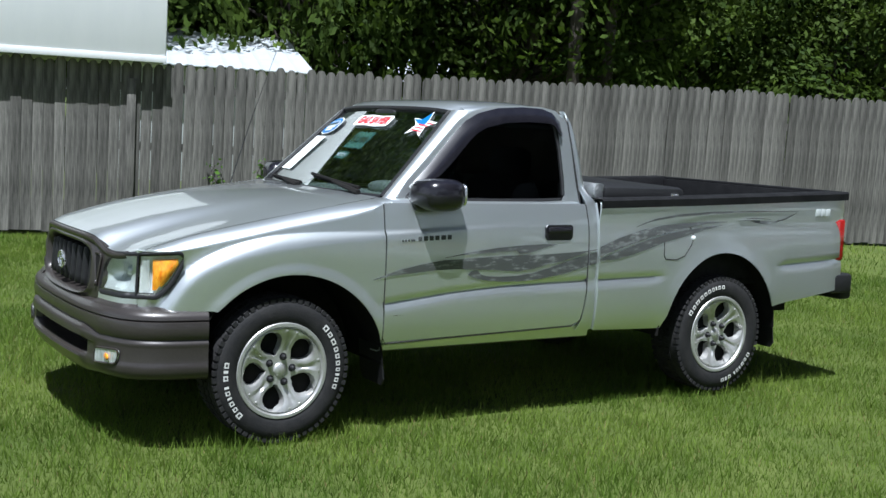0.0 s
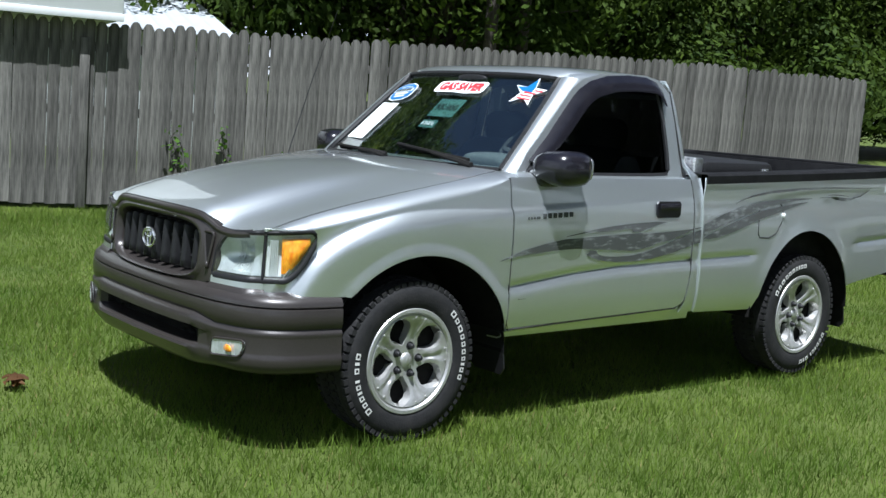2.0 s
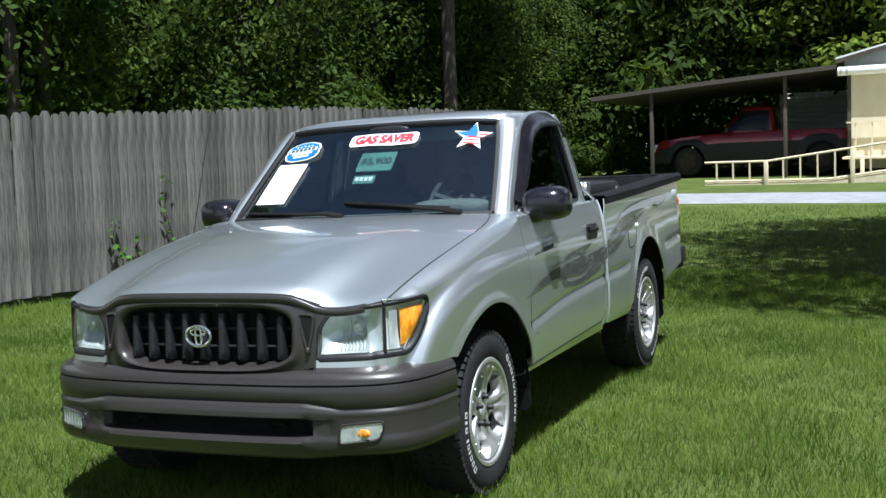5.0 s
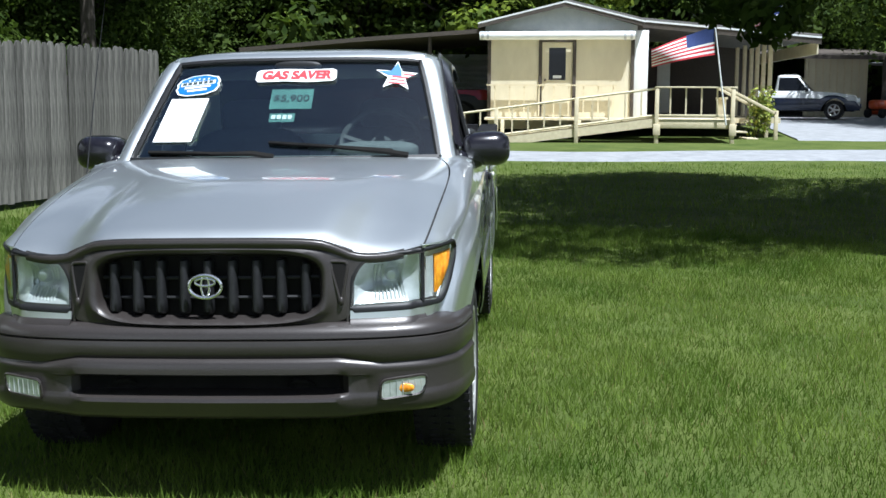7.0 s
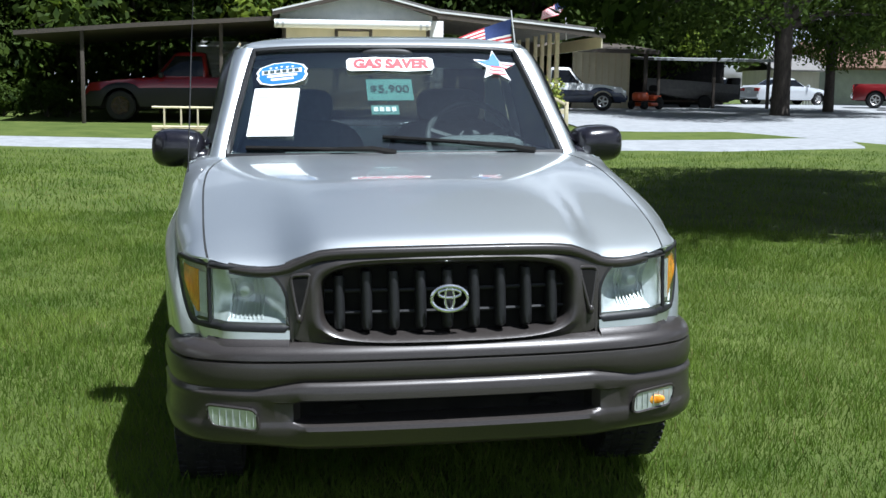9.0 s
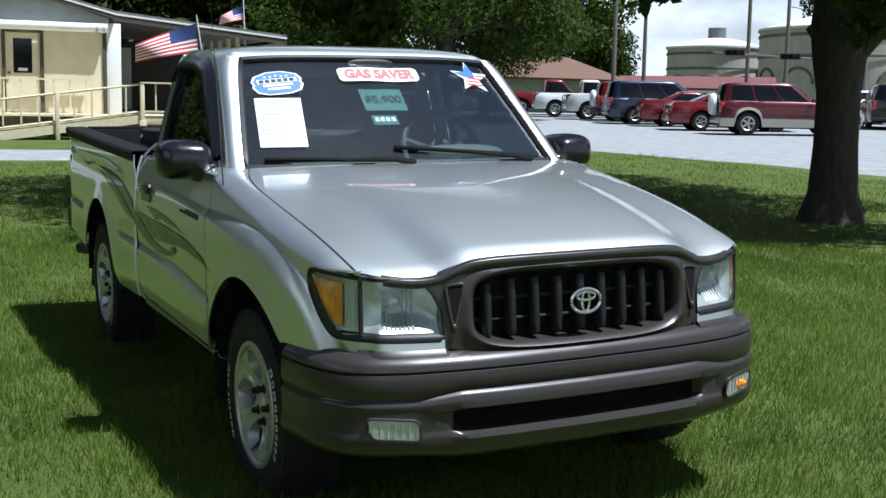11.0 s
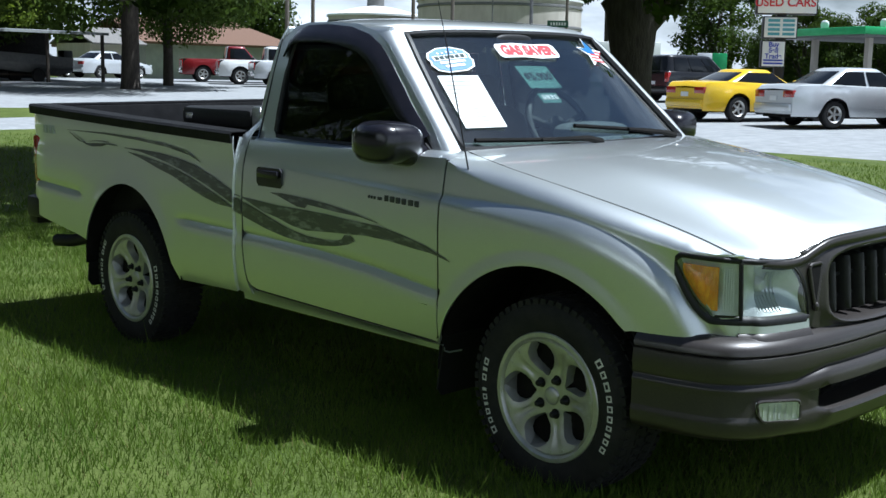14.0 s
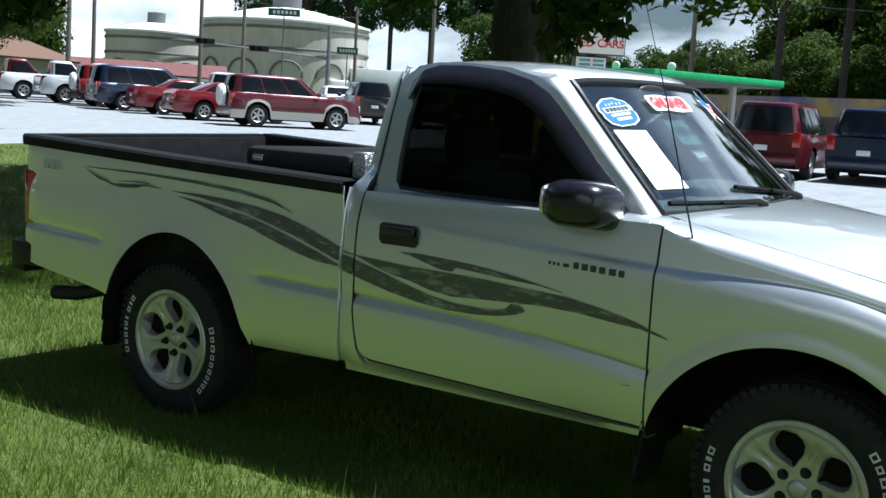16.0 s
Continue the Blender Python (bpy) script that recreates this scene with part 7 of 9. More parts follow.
# the long building and the cottage
shop = thing("long_building", (0, 0, 0), label="long grey-green building under a low brown shingle roof", category="building")
bm = box(62, 72, -42.5, -32.5, 0.8, 3.1)
part("wall", bm, M_GREYGREEN, shop)
for a, b in ((61.0, 67.0), (73.0, 67.0)):
    bm = bmesh.new()
    add_grid(bm, [[(a, y, 3.05), (b, y + q, 4.75)] for y, q in ((-43.3, 1.2), (-38, 0), (-31.6, -1.0))])
    part("roof", thicken(bm, 1, 0.15), M_BROWNROOF, shop)
bm = bmesh.new()
add_plate(bm, [(61.0, 3.05), (73.0, 3.05), (67.0, 4.75)], lambda u, v, t: (u, -43.3 + (v - 3.05) / 1.7 * 1.2 - t, v), 0.15)
bmesh.ops.recalc_face_normals(bm, faces=bm.faces)
part("hip", bm, M_BROWNROOF, shop)
cottage = thing("cottage", (61.5, -29.0, 0.9), 5, "small tan cottage with a porch roof and white railing", "house")
cottage.scale = (0.6, 0.6, 0.78)
bm = box(-3, 3, -2.5, 2.5, 0, 2.6)
part("wall", bm, M_TAN, cottage)
bm = bmesh.new()
add_grid(bm, [[(-4.2, y, 2.5), (0, y, 3.7), (3.4, y, 2.5)] for y in (-3, 3)])
part("roof", thicken(bm, 1, 0.12), M_ROOFING, cottage)
for k in range(10):
    bm = box(-4.0, -3.95, -2.6 + k * 0.3, -2.54 + k * 0.3, 0, 1.0)
    part("baluster", bm, M_WHITEPAINT, cottage)
bm = box(-4.05, -3.9, -2.7, 0.2, 1.0, 1.08)
part("handrail", bm, M_WHITEPAINT, cottage)


# ---- the two round water tanks ----
def tank(place, radius, wall_h, dome_h, arches, label):
    root = thing("water_tank", (place[0], place[1], 0.9), 0, label, "water tank", "round tanks")
    bm = lathe([(radius, 0), (radius, wall_h)], 64, "z")
    part("wall", bm, M_TAN, root, smooth=30)
    prof = [(radius + 0.16, wall_h - 0.14), (radius + 0.16, wall_h + 0.05)] + [(radius * (1 - k / 8), wall_h + 0.05 + dome_h * (1 - (1 - k / 8) ** 1.6)) for k in range(9)]
    part("dome", lathe(prof, 64, "z"), M_WHITEPAINT, root, "pale domed roof", smooth=30)
    for z in (wall_h - 0.75, wall_h * 0.66):
        part("band", lathe([(radius + 0.06, z), (radius + 0.1, z + 0.04), (radius + 0.1, z + 0.2), (radius + 0.06, z + 0.24)], 64, "z"), M_STEELGREY, root)
    part("vent_house", lathe([(0.0, wall_h + dome_h + 1.0), (0.16 * radius + 0.1, wall_h + dome_h + 0.95), (0.16 * radius + 0.1, wall_h + dome_h - 0.3)], 20, "z"), M_STEELGREY, root)
    for k in range(arches):
        a = 2 * math.pi * k / arches + 0.25
        bm = bmesh.new()
        pts = []
        for q in range(13):
            t = math.pi * q / 12
            da = 1.35 * math.cos(t) / radius
            pts.append(((radius + 0.08) * math.cos(a + da), (radius + 0.08) * math.sin(a + da), wall_h * 0.36 + 1.35 * math.sin(t)))
        add_tube(bm, pts, 0.11, 6)
        part("arch_moulding", bm, M_STEELGREY, root)
    return root


tank((70.76, -72.57), 7.3, 7.3, 1.5, 12, "large round tan concrete tank with a pale domed roof")
tank((85.65, -70.67), 4.6, 6.3, 0.95, 9, "smaller round tan concrete tank with a pale domed roof")


# ---- utility poles, wires and lamps ----
def utility_pole(x, y, h, arm, group="utility poles"):
    z = rise(x, y)
    root = thing("utility_pole", (x, y, z), 45, "weathered wooden utility pole with a crossarm", "pole", group)
    part("shaft", tube([(0, 0, -0.2), (0, 0, h)], [0.16, 0.11], 10), M_POLE, root)
    if arm:
        bm = box(-1.1, 1.1, -0.06, 0.06, h - 1.0, h - 0.85, 0.01)
        part("crossarm", bm, M_POLE, root)
    return root


for x, y, h, arm in ((60.5, -53.0, 14, True), (52.8, -49.5, 7.6, False), (58.5, -67.5, 8.2, False), (66.0, -48.2, 13, True), (57.8, -40.0, 11, False), (25.5, -57, 11, True), (47.0, -62.0, 12, False), (8.5, -62, 12, False)):
    utility_pole(x, y, h, arm)
for k, (a, b, sag) in enumerate((((66, -48.2, 12.6), (60.5, -53, 13.4), 0.5), ((60.5, -53, 13.4), (25.5, -57, 11.2), 1.4), ((60.5, -53, 12.4), (25.5, -57, 10.4), 1.5), ((25.5, -57, 11.2), (-20, -58, 11.2), 1.2), ((25.5, -57, 10.2), (-20, -58, 9.8), 1.2),
                               ((25.5, -57, 8.6), (-20, -58, 8.2), 1.2), ((52.8, -49.5, 7.8), (58.5, -67.5, 8.4), 0.3))):
    a, b = Vector(a), Vector(b)
    w = thing("cable", a, 0, "thin dark overhead cable between poles", "cable", "overhead cables")
    part("wire", tube([(b - a) * t - Vector((0, 0, sag * 4 * t * (1 - t))) for t in [q / 10 for q in range(11)]], 0.025, 5), M_BLACK, w)
for x, y, z, w in ((55.5, -56.0, 6.9, 2.2), (56.8, -64.5, 4.9, 1.6)):
    s = thing("street_sign", (x, y, rise(x, y)), 38, "dark green street name sign with pale marks", "sign", "street signs")
    bm = box(-w / 2, w / 2, -0.04, 0.04, z - 0.5, z)
    part("panel", bm, M_DARKGREEN, s)
    for k in range(6):
        bm = box(-w * 0.38 + k * w * 0.13, -w * 0.30 + k * w * 0.13, 0.042, 0.05, z - 0.36, z - 0.14)
        part("mark", bm, M_WHITE, s)
    part("post", tube([(0, 0, 0), (0, 0, z)], 0.05, 6), M_STEELGREY, s)

# signal gantry over the road
gantry = thing("traffic_signal", (39.7, -42.7, 0.9), 0, "dark traffic signal arm with hanging lights over the road", "traffic light")
part("post", tube([(0, 0, -0.1), (0, 0, 4.6)], [0.13, 0.09], 10), M_STEELGREY, gantry)
part("arm", tube([(0, 0, 2.9), (2.3, 2.2, 3.12), (5.4, 5.2, 3.4)], [0.07, 0.055, 0.04], 8), M_STEELGREY, gantry)
for f in (0.52, 0.92):
    m = Matrix.Translation((5.0 * f, 4.8 * f, 2.78 + 0.5 * f)) @ Matrix.Rotation(radians(44), 4, "Z")
    bm = bmesh.new()
    add_box(bm, -0.5, 0.5, -0.1, 0.1, 0.0, 0.3, 0.02, 0, m)
    head = part("signal_head", bm, M_BLACK, gantry)
    for q in range(3):
        bm = lathe([(0.0, -0.02), (0.1, -0.02), (0.115, 0.06)], 12, "y")
        bmesh.ops.transform(bm, matrix=m @ Matrix.Translation((-0.32 + q * 0.32, 0.12, 0.15)), verts=bm.verts)
        part("signal_lens", bm, M_RED_LENS if q == 0 else M_DARK, head)

# low red-roofed building in front of the tanks
diner = thing("low_building", (65.5, -52.6, 0.9), 50, "low building with a long faded red eave", "building")
bm = box(-5.2, 5.2, -3, 3, 0, 1.75)
part("wall", bm, M_BROWNTRIM, diner)
bm = bmesh.new()
add_grid(bm, [[(u, 3.4, 1.8), (u, 0, 2.75), (u, -3.4, 1.8)] for u in (-5.6, 5.6)])
part("roof", thicken(bm, 1, 0.12), material("faded_red_roof", (0.12, 0.038, 0.033), 0.7, color2=(0.16, 0.055, 0.047), scale=3), diner)
bm = box(-5.6, 5.6, 3.4, 3.5, 1.6, 1.8)
part("fascia", bm, M_WHITEPAINT, diner)
lorry = thing("box_lorry", (60.4, -75.6, 0.95), 50, "white box lorry parked among the cars", "lorry")
bm = box(-4, 4, -1.25, 1.25, 1.0, 3.7, 0.04)
part("box_body", bm, M_WHITEPAINT, lorry)
bm = box(4.1, 6.0, -1.1, 1.1, 0.6, 2.6, 0.15)
part("cab", bm, M_WHITEPAINT, lorry)
for x in (-2.5, 4.9):
    for y in (-1.0, 1.0):
        bm = lathe([(0.05, -0.14), (0.42, -0.14), (0.47, -0.08), (0.47, 0.08), (0.42, 0.14), (0.05, 0.14)], 18, "y")
        bmesh.ops.translate(bm, verts=bm.verts, vec=(x, y, 0.47))
        part("wheel", bm, M_RUBBER, lorry)

# ---- dealer's sign ----
sign = thing("roadside_sign", (16.0, -27.6, 0.4), 40, "white roadside sign with three stacked panels on a dark post", "sign")
bm = box(-0.14, 0.14, -0.14, 0.14, 0, 4.1, 0.01)
part("post", bm, M_BLACK, sign)
def sign_panel(x0, x1, z0, z1, depth=0.22):
    bm = box(x0 - 0.03, x1 + 0.03, -depth, depth, z0 - 0.03, z1 + 0.03, 0.01)
    cab = part("cabinet", bm, M_BLACK, sign)
    bm = box(x0, x1, depth, depth + 0.015, z0, z1, 0.004)
    part("face", bm, M_SIGNWHITE, cab, "white sign face")
    return cab
face = Matrix(((-1, 0, 0, 0), (0, 0, 1, 0.245), (0, 1, 0, 0), (0, 0, 0, 1)))
top = sign_panel(-0.95, 0.72, 2.98, 4.1)
text_mesh("lettering", "USED CARS", 0.34, M_RED, top, face @ Matrix.Translation((0.06, 3.28, 0)), 0.004, 0.006)
bm = bmesh.new()
for k, (u, w, h0, h1) in enumerate(((0.58, 0.1, 3.58, 4.0), (0.45, 0.09, 3.6, 3.8), (0.33, 0.04, 3.6, 3.85), (0.25, 0.09, 3.6, 3.78), (0.13, 0.09, 3.6, 3.8), (0.01, 0.08, 3.6, 3.8), (-0.1, 0.09, 3.6, 3.8))):
    add_box(bm, u - w, u, 0.24, 0.25, h0, h1)
part("script_bars", bm, M_DARKGREEN, top)
bm = bmesh.new()
add_box(bm, -0.62, -0.58, 0.24, 0.25, 3.45, 3.8)
for a in range(7):
    t = math.pi * a / 6
    add_box(bm, -0.62 + 0.14 * math.cos(t) - 0.05, -0.58 + 0.14 * math.cos(t) + 0.05, 0.24, 0.252, 3.78 + 0.13 * math.sin(t) - 0.03, 3.83 + 0.13 * math.sin(t))
part("palm_picture", bm, M_DARKGREEN, top)
mid = sign_panel(-0.42, 0.5, 2.28, 2.86, 0.18)
for k in range(4):
    for q in range(2):
        bm = box(-0.36 + q * 0.42, -0.36 + q * 0.42 + 0.34, 0.196, 0.204, 2.34 + k * 0.13, 2.42 + k * 0.13)
        part("print_bar", bm, M_SIGNTEAL, mid)
low = sign_panel(-0.12, 0.52, 1.44, 2.16, 0.16)
face2 = Matrix(((-1, 0, 0, 0), (0, 0, 1, 0.178), (0, 1, 0, 0), (0, 0, 0, 1)))
for k, wd in enumerate(("Buy", "Sell", "Trade")):
    text_mesh("lettering", wd, 0.2, M_SIGNBLUE, low, face2 @ Matrix.Translation((-0.2, 2.07 - k * 0.17, 0)), 0.003, 0.006)
for k in range(2):
    bm = box(-0.08, 0.48, 0.176, 0.182, 1.5 + k * 0.09, 1.55 + k * 0.09)
    part("print_bar", bm, M_SIGNBLUE, low)

# ---- petrol station ----
station = thing("petrol_station", (0, 0, 0), label="petrol station with a bright green canopy", category="petrol station")
a, b = Vector((20.2, -41.1)), Vector((17.4, -49.1))
d = (b - a).normalized()
st = Matrix.Translation((a.x, a.y, 0.9)) @ Matrix.Rotation(math.atan2(d.y, d.x), 4, "Z")
length = (b - a).length
bm = bmesh.new()
add_box(bm, 0, length, 0, 6, 2.5, 2.8, 0.03, 0, st)
part("canopy", bm, M_GREEN, station)
bm = bmesh.new()
add_box(bm, 0.1, length - 0.1, 0.1, 5.9, 2.42, 2.498, 0.01, 0, st)
part("canopy_edge", bm, M_STEELGREY, station)
for u in (1.6, 6.6):
    for v in (1.4, 4.6):
        bm = bmesh.new()
        add_box(bm, u - 0.12, u + 0.12, v - 0.12, v + 0.12, -0.35, 2.42, 0.01, 0, st)
        part("column", bm, M_TAN, station)
bm = bmesh.new()
add_box(bm, 11, 16, -7, 9, -0.2, 2.2, 0.02, 0, st)
part("kiosk", bm, M_BROWNTRIM, station)
bm = bmesh.new()
add_box(bm, 10.95, 10.996, -7, 9, 1.3, 2.2, 0.0, 0, st)
part("kiosk_front", bm, material("blue_kiosk_front", (0.03, 0.05, 0.2), 0.5, color2=(0.3, 0.2, 0.05), scale=0.5), station)
for u, v in ((0.8, 3.2), (1.6, 0.6)):
    bm = bmesh.new()
    add_blob(bm, (u, v, 2.98), (0.1, 0.24, 0.2), 2.2, 14, 8)
    bmesh.ops.transform(bm, matrix=st, verts=bm.verts)
    part("roof_dish", bm, M_WHITEPAINT, station)


# price board of the petrol station
board = thing("price_board", (26.4, -39.75, 0.7), 34, "white and green petrol price board on a post", "sign")
part("post", box(-0.08, 0.08, -0.06, 0.06, 0, 1.0, 0.01), M_STEELGREY, board)
part("white_panel", box(0.0, 0.62, -0.08, 0.08, 0.95, 1.9, 0.02), M_SIGNWHITE, board)
part("green_panel", box(-0.62, 0.0, -0.075, 0.075, 0.95, 1.9, 0.02), M_GREEN, board)
part("round_mark", lathe([(0.0, 0.11), (0.2, 0.11), (0.22, 0.085)], 20, "y"), M_GREEN, board).location = (0.31, 0, 1.5)

# ---- parked vehicles ----
def add_wheel_parts(root, x, y, r, w, rim_mat):
    s = 1 if y > 0 else -1
    bm = lathe([(r * 0.62, -w / 2), (r * 0.9, -w / 2), (r, -w * 0.32), (r, w * 0.32), (r * 0.9, w / 2), (r * 0.62, w / 2)], 22, "y")
    bmesh.ops.translate(bm, verts=bm.verts, vec=(x, y, r))
    tyre = part("wheel", bm, M_RUBBER, root)
    bm = lathe([(r * 0.5, s * w * 0.30), (r * 0.60, s * w * 0.44), (r * 0.655, s * w * 0.5), (r * 0.64, s * w * 0.1)], 22, "y")
    hub = lathe([(0.0, s * w * 0.42), (r * 0.13, s * w * 0.41), (r * 0.17, s * w * 0.3)], 12, "y")
    for k in range(5):
        m = Matrix.Rotation(2 * math.pi * k / 5 + 0.3, 4, "Y")
        y0, y1 = sorted((s * w * 0.28, s * w * 0.4))
        add_box(bm, -r * 0.085, r * 0.085, y0, y1, r * 0.1, r * 0.6, 0.008, 0, m)
    me = bpy.data.meshes.new("hub")
    hub.to_mesh(me)
    bm.from_mesh(me)
    hub.free()
    bpy.data.meshes.remove(me)
    bmesh.ops.translate(bm, verts=bm.verts, vec=(x, y, r))
    part("rim", bm, rim_mat, tyre)
    disc = lathe([(0.0, s * w * 0.16), (r * 0.62, s * w * 0.16), (r * 0.62, s * w * 0.05)], 18, "y")
    bmesh.ops.translate(disc, verts=disc.verts, vec=(x, y, r))
    part("brake_disc", disc, M_SPRING, tyre)


PROFILES = {
    # length, half width, height, belt, wheel radius, front axle, rear axle, deck line (x, z), cabin base x front/rear, roof x front/rear
    "sedan": (4.9, 0.9, 1.44, 0.94, 0.32, 1.45, -1.35, [(-2.45, 0.86), (-2.3, 0.98), (-1.75, 1.0), (0.75, 0.94), (1.6, 0.84), (2.3, 0.70), (2.45, 0.56)], (0.95, -1.75), (0.1, -0.95), 2),
    "coupe": (4.6, 0.9, 1.36, 0.92, 0.33, 1.45, -1.25, [(-2.3, 0.84), (-2.2, 0.98), (-1.6, 1.0), (0.7, 0.93), (1.6, 0.82), (2.2, 0.68), (2.3, 0.52)], (0.8, -1.65), (0.0, -0.8), 1),
    "suv": (4.6, 0.90, 1.72, 1.04, 0.37, 1.4, -1.35, [(-2.25, 1.02), (-2.2, 1.08), (0.8, 1.06), (1.7, 1.0), (2.2, 0.9), (2.3, 0.6)], (0.95, -2.22), (0.2, -2.05), 3),
    "van": (4.9, 0.97, 1.76, 1.02, 0.34, 1.6, -1.35, [(-2.4, 0.98), (-2.38, 1.02), (1.1, 1.0), (1.9, 0.88), (2.35, 0.72), (2.45, 0.5)], (1.5, -2.38), (0.45, -2.2), 3),
    "pickup": (5.4, 0.98, 1.78, 1.08, 0.38, 1.75, -1.7, [(-2.7, 1.04), (-2.65, 1.1), (-0.55, 1.1), (0.85, 1.08), (1.8, 1.02), (2.55, 0.92), (2.7, 0.62)], (0.95, -0.55), (0.35, -0.42), 1),
}


def vehicle(kind, name, place, heading, paint, label, lower=None, rim=None, group="parked cars", spare=False, cap=None):
    L, W, H, belt, wr, ax, rx, deck, base, roof, panes = PROFILES[kind]
    x, y = place
    root = thing(name, (x, y, rise(x, y) + 0.035), heading, label, "car" if kind in ("sedan", "coupe") else ("van" if kind == "van" else kind), group)
    bottom = 0.26 if kind != "pickup" else 0.36
    rim = rim or M_ALLOY
    x0, x1 = deck[0][0], deck[-1][0]

    def low_z(px):
        for c in (ax, rx):
            dd = px - c
            rr = wr + 0.07
            if abs(dd) < rr:
                return max(bottom, wr + math.sqrt(rr * rr - dd * dd))
        return bottom

    def half(px):
        e = max(0.0, (abs(px) - (L / 2 - 0.55)) / 0.55)
        return W * (1 - 0.13 * e ** 2)

    n = 60
    xs = [x0 + (x1 - x0) * i / n for i in range(n + 1)]
    bm = bmesh.new()
    for s in (-1, 1):
        rows = []
        for px in xs:
            top = interp(deck, px)
            a = low_z(px)
            row = []
            flare = max(math.exp(-((px - ax) / (wr + 0.16)) ** 4), math.exp(-((px - rx) / (wr + 0.16)) ** 4))
            for j in range(7):
                z = a + (top - a) * j / 6
                bulge = 1 - 0.06 * abs((z - 0.66) / 0.45) ** 2 - (0.03 if z > top - 0.1 else 0)
                row.append((px, s * (half(px) * bulge + 0.03 * flare * max(0.0, 1 - abs(z - wr * 1.7) / 0.3)), z))
            row.append((px, s * (half(px) * 0.93 - 0.03), top + 0.02))
            rows.append(row)
        add_grid(bm, rows, mat=lambda i, j: 1 if (lower is not None and j < (4 if kind == "pickup" else 2)) else 0, flip=s > 0)
    add_grid(bm, [[(px, -(half(px) * 0.93 - 0.03), interp(deck, px) + 0.02), (px, 0, interp(deck, px) + 0.045), (px, half(px) * 0.93 - 0.03, interp(deck, px) + 0.02)] for px in xs if not (kind == "pickup" and -2.6 < px < -0.6)] if kind != "pickup" else
             [[(px, -(half(px) * 0.93 - 0.03), interp(deck, px) + 0.02), (px, 0, interp(deck, px) + 0.045), (px, half(px) * 0.93 - 0.03, interp(deck, px) + 0.02)] for px in xs if px >= -0.62])
    for px, f in ((x0, True), (x1, False)):
        top = interp(deck, px)
        add_grid(bm, [[(px, yy, z) for z in (bottom + 0.05, (bottom + top) / 2, top)] for yy in (-half(px), 0, half(px))], flip=f)
    add_grid(bm, [[(px, yy, bottom + 0.04) for yy in (-half(px) * 0.7, half(px) * 0.7)] for px in (x0, x1)])
    body = part("body", bm, [paint, lower or paint], root, smooth=40)
    if kind == "pickup":
        bm = bmesh.new()
        add_box(bm, -2.66, -0.6, -W * 0.86, W * 0.86, 0.62, 0.68)
        for s in (-1, 1):
            add_box(bm, -2.66, -0.6, s * W * 0.86 - 0.02, s * W * 0.86 + 0.02, 0.6, 1.1)
        part("bed", bm, M_LINER, body)
    # cabin: a rounded shell in paint, with panes of dark glass let into it
    zb = interp(deck, base[0]) + 0.01
    wb, wt = W * 0.9, W * 0.70
    fb, rb, ft, rt = base[0], base[1], roof[0], roof[1]
    top = H - 0.07

    def cab_point(a, v, out=0.0):
        """A point of the shell: a runs once round from the middle of the windscreen, v from the belt line to the roof."""
        front = fb + (ft - fb) * v ** 0.92
        rear = rb + (rt - rb) * v ** 1.1
        hw = wb + (wt - wb) * v ** 1.35
        c, n = math.cos(2 * math.pi * a), math.sin(2 * math.pi * a)
        e = 0.3
        ux = math.copysign(abs(c) ** e, c)
        uy = math.copysign(abs(n) ** e, n)
        mid, half_l = (front + rear) / 2, (front - rear) / 2
        return Vector((mid + (half_l + 0.05 + out) * ux * (1 - 0.05 * uy * uy), (hw + out) * uy * (1 - 0.04 * ux * ux), zb + (top - zb) * v))

    def turn_at(fx, fy):
        """The share of the way round at which the shell shows the direction fx, fy of its rounded square."""
        return math.atan2(math.copysign(abs(fy) ** (1 / 0.3), fy), math.copysign(abs(fx) ** (1 / 0.3), fx)) / (2 * math.pi)

    ring_a = [turn_at(fx, fy) for fx, fy in
              [(1, -1 + 0.2 * k) for k in range(11)] + [(1 - 0.1 * k, 1) for k in range(1, 21)] + [(-1, 1 - 0.2 * k) for k in range(1, 11)] + [(-1 + 0.1 * k, -1) for k in range(1, 20)]]
    bm = bmesh.new()
    rows = [[cab_point(a, v) for v in (0, 0.25, 0.5, 0.75, 0.93, 1.0)] for a in ring_a]
    for row in rows:
        centre = Vector(((ft + rt) / 2, 0, 0))
        p = row[-1]
        for f, dz in ((0.94, 0.028), (0.8, 0.052), (0.4, 0.066), (0.0, 0.07)):
            row.append(Vector((centre.x + (p.x - centre.x) * f, p.y * f, p.z + dz)))
    add_grid(bm, [[q for q in row] for row in rows] + [rows[0]], mat=lambda i, j: 1 if j >= 5 else 0, flip=True)
    bmesh.ops.remove_doubles(bm, verts=bm.verts, dist=0.0005)
    bmesh.ops.recalc_face_normals(bm, faces=bm.faces)
    cabin = part("cabin", bm, [paint, cap or paint], body, smooth=45)

    def pane(ends, v0, v1):
        bm = bmesh.new()
        (ax0, ay0), (ax1, ay1) = ends
        aa = [turn_at(ax0 + (ax1 - ax0) * k / 8, ay0 + (ay1 - ay0) * k / 8) for k in range(9)]
        add_grid(bm, [[cab_point(a, v0 + (v1 - v0) * k / 4, 0.008) for k in range(5)] for a in aa])
        part("window", thicken(bm, 1, 0.006), M_CARGLASS, cabin, smooth=50)

    pane(((1, -0.9), (1, 0.9)), 0.06, 0.93)
    pane(((-1, -0.86), (-1, 0.86)), 0.14 if kind != "coupe" else 0.08, 0.92)
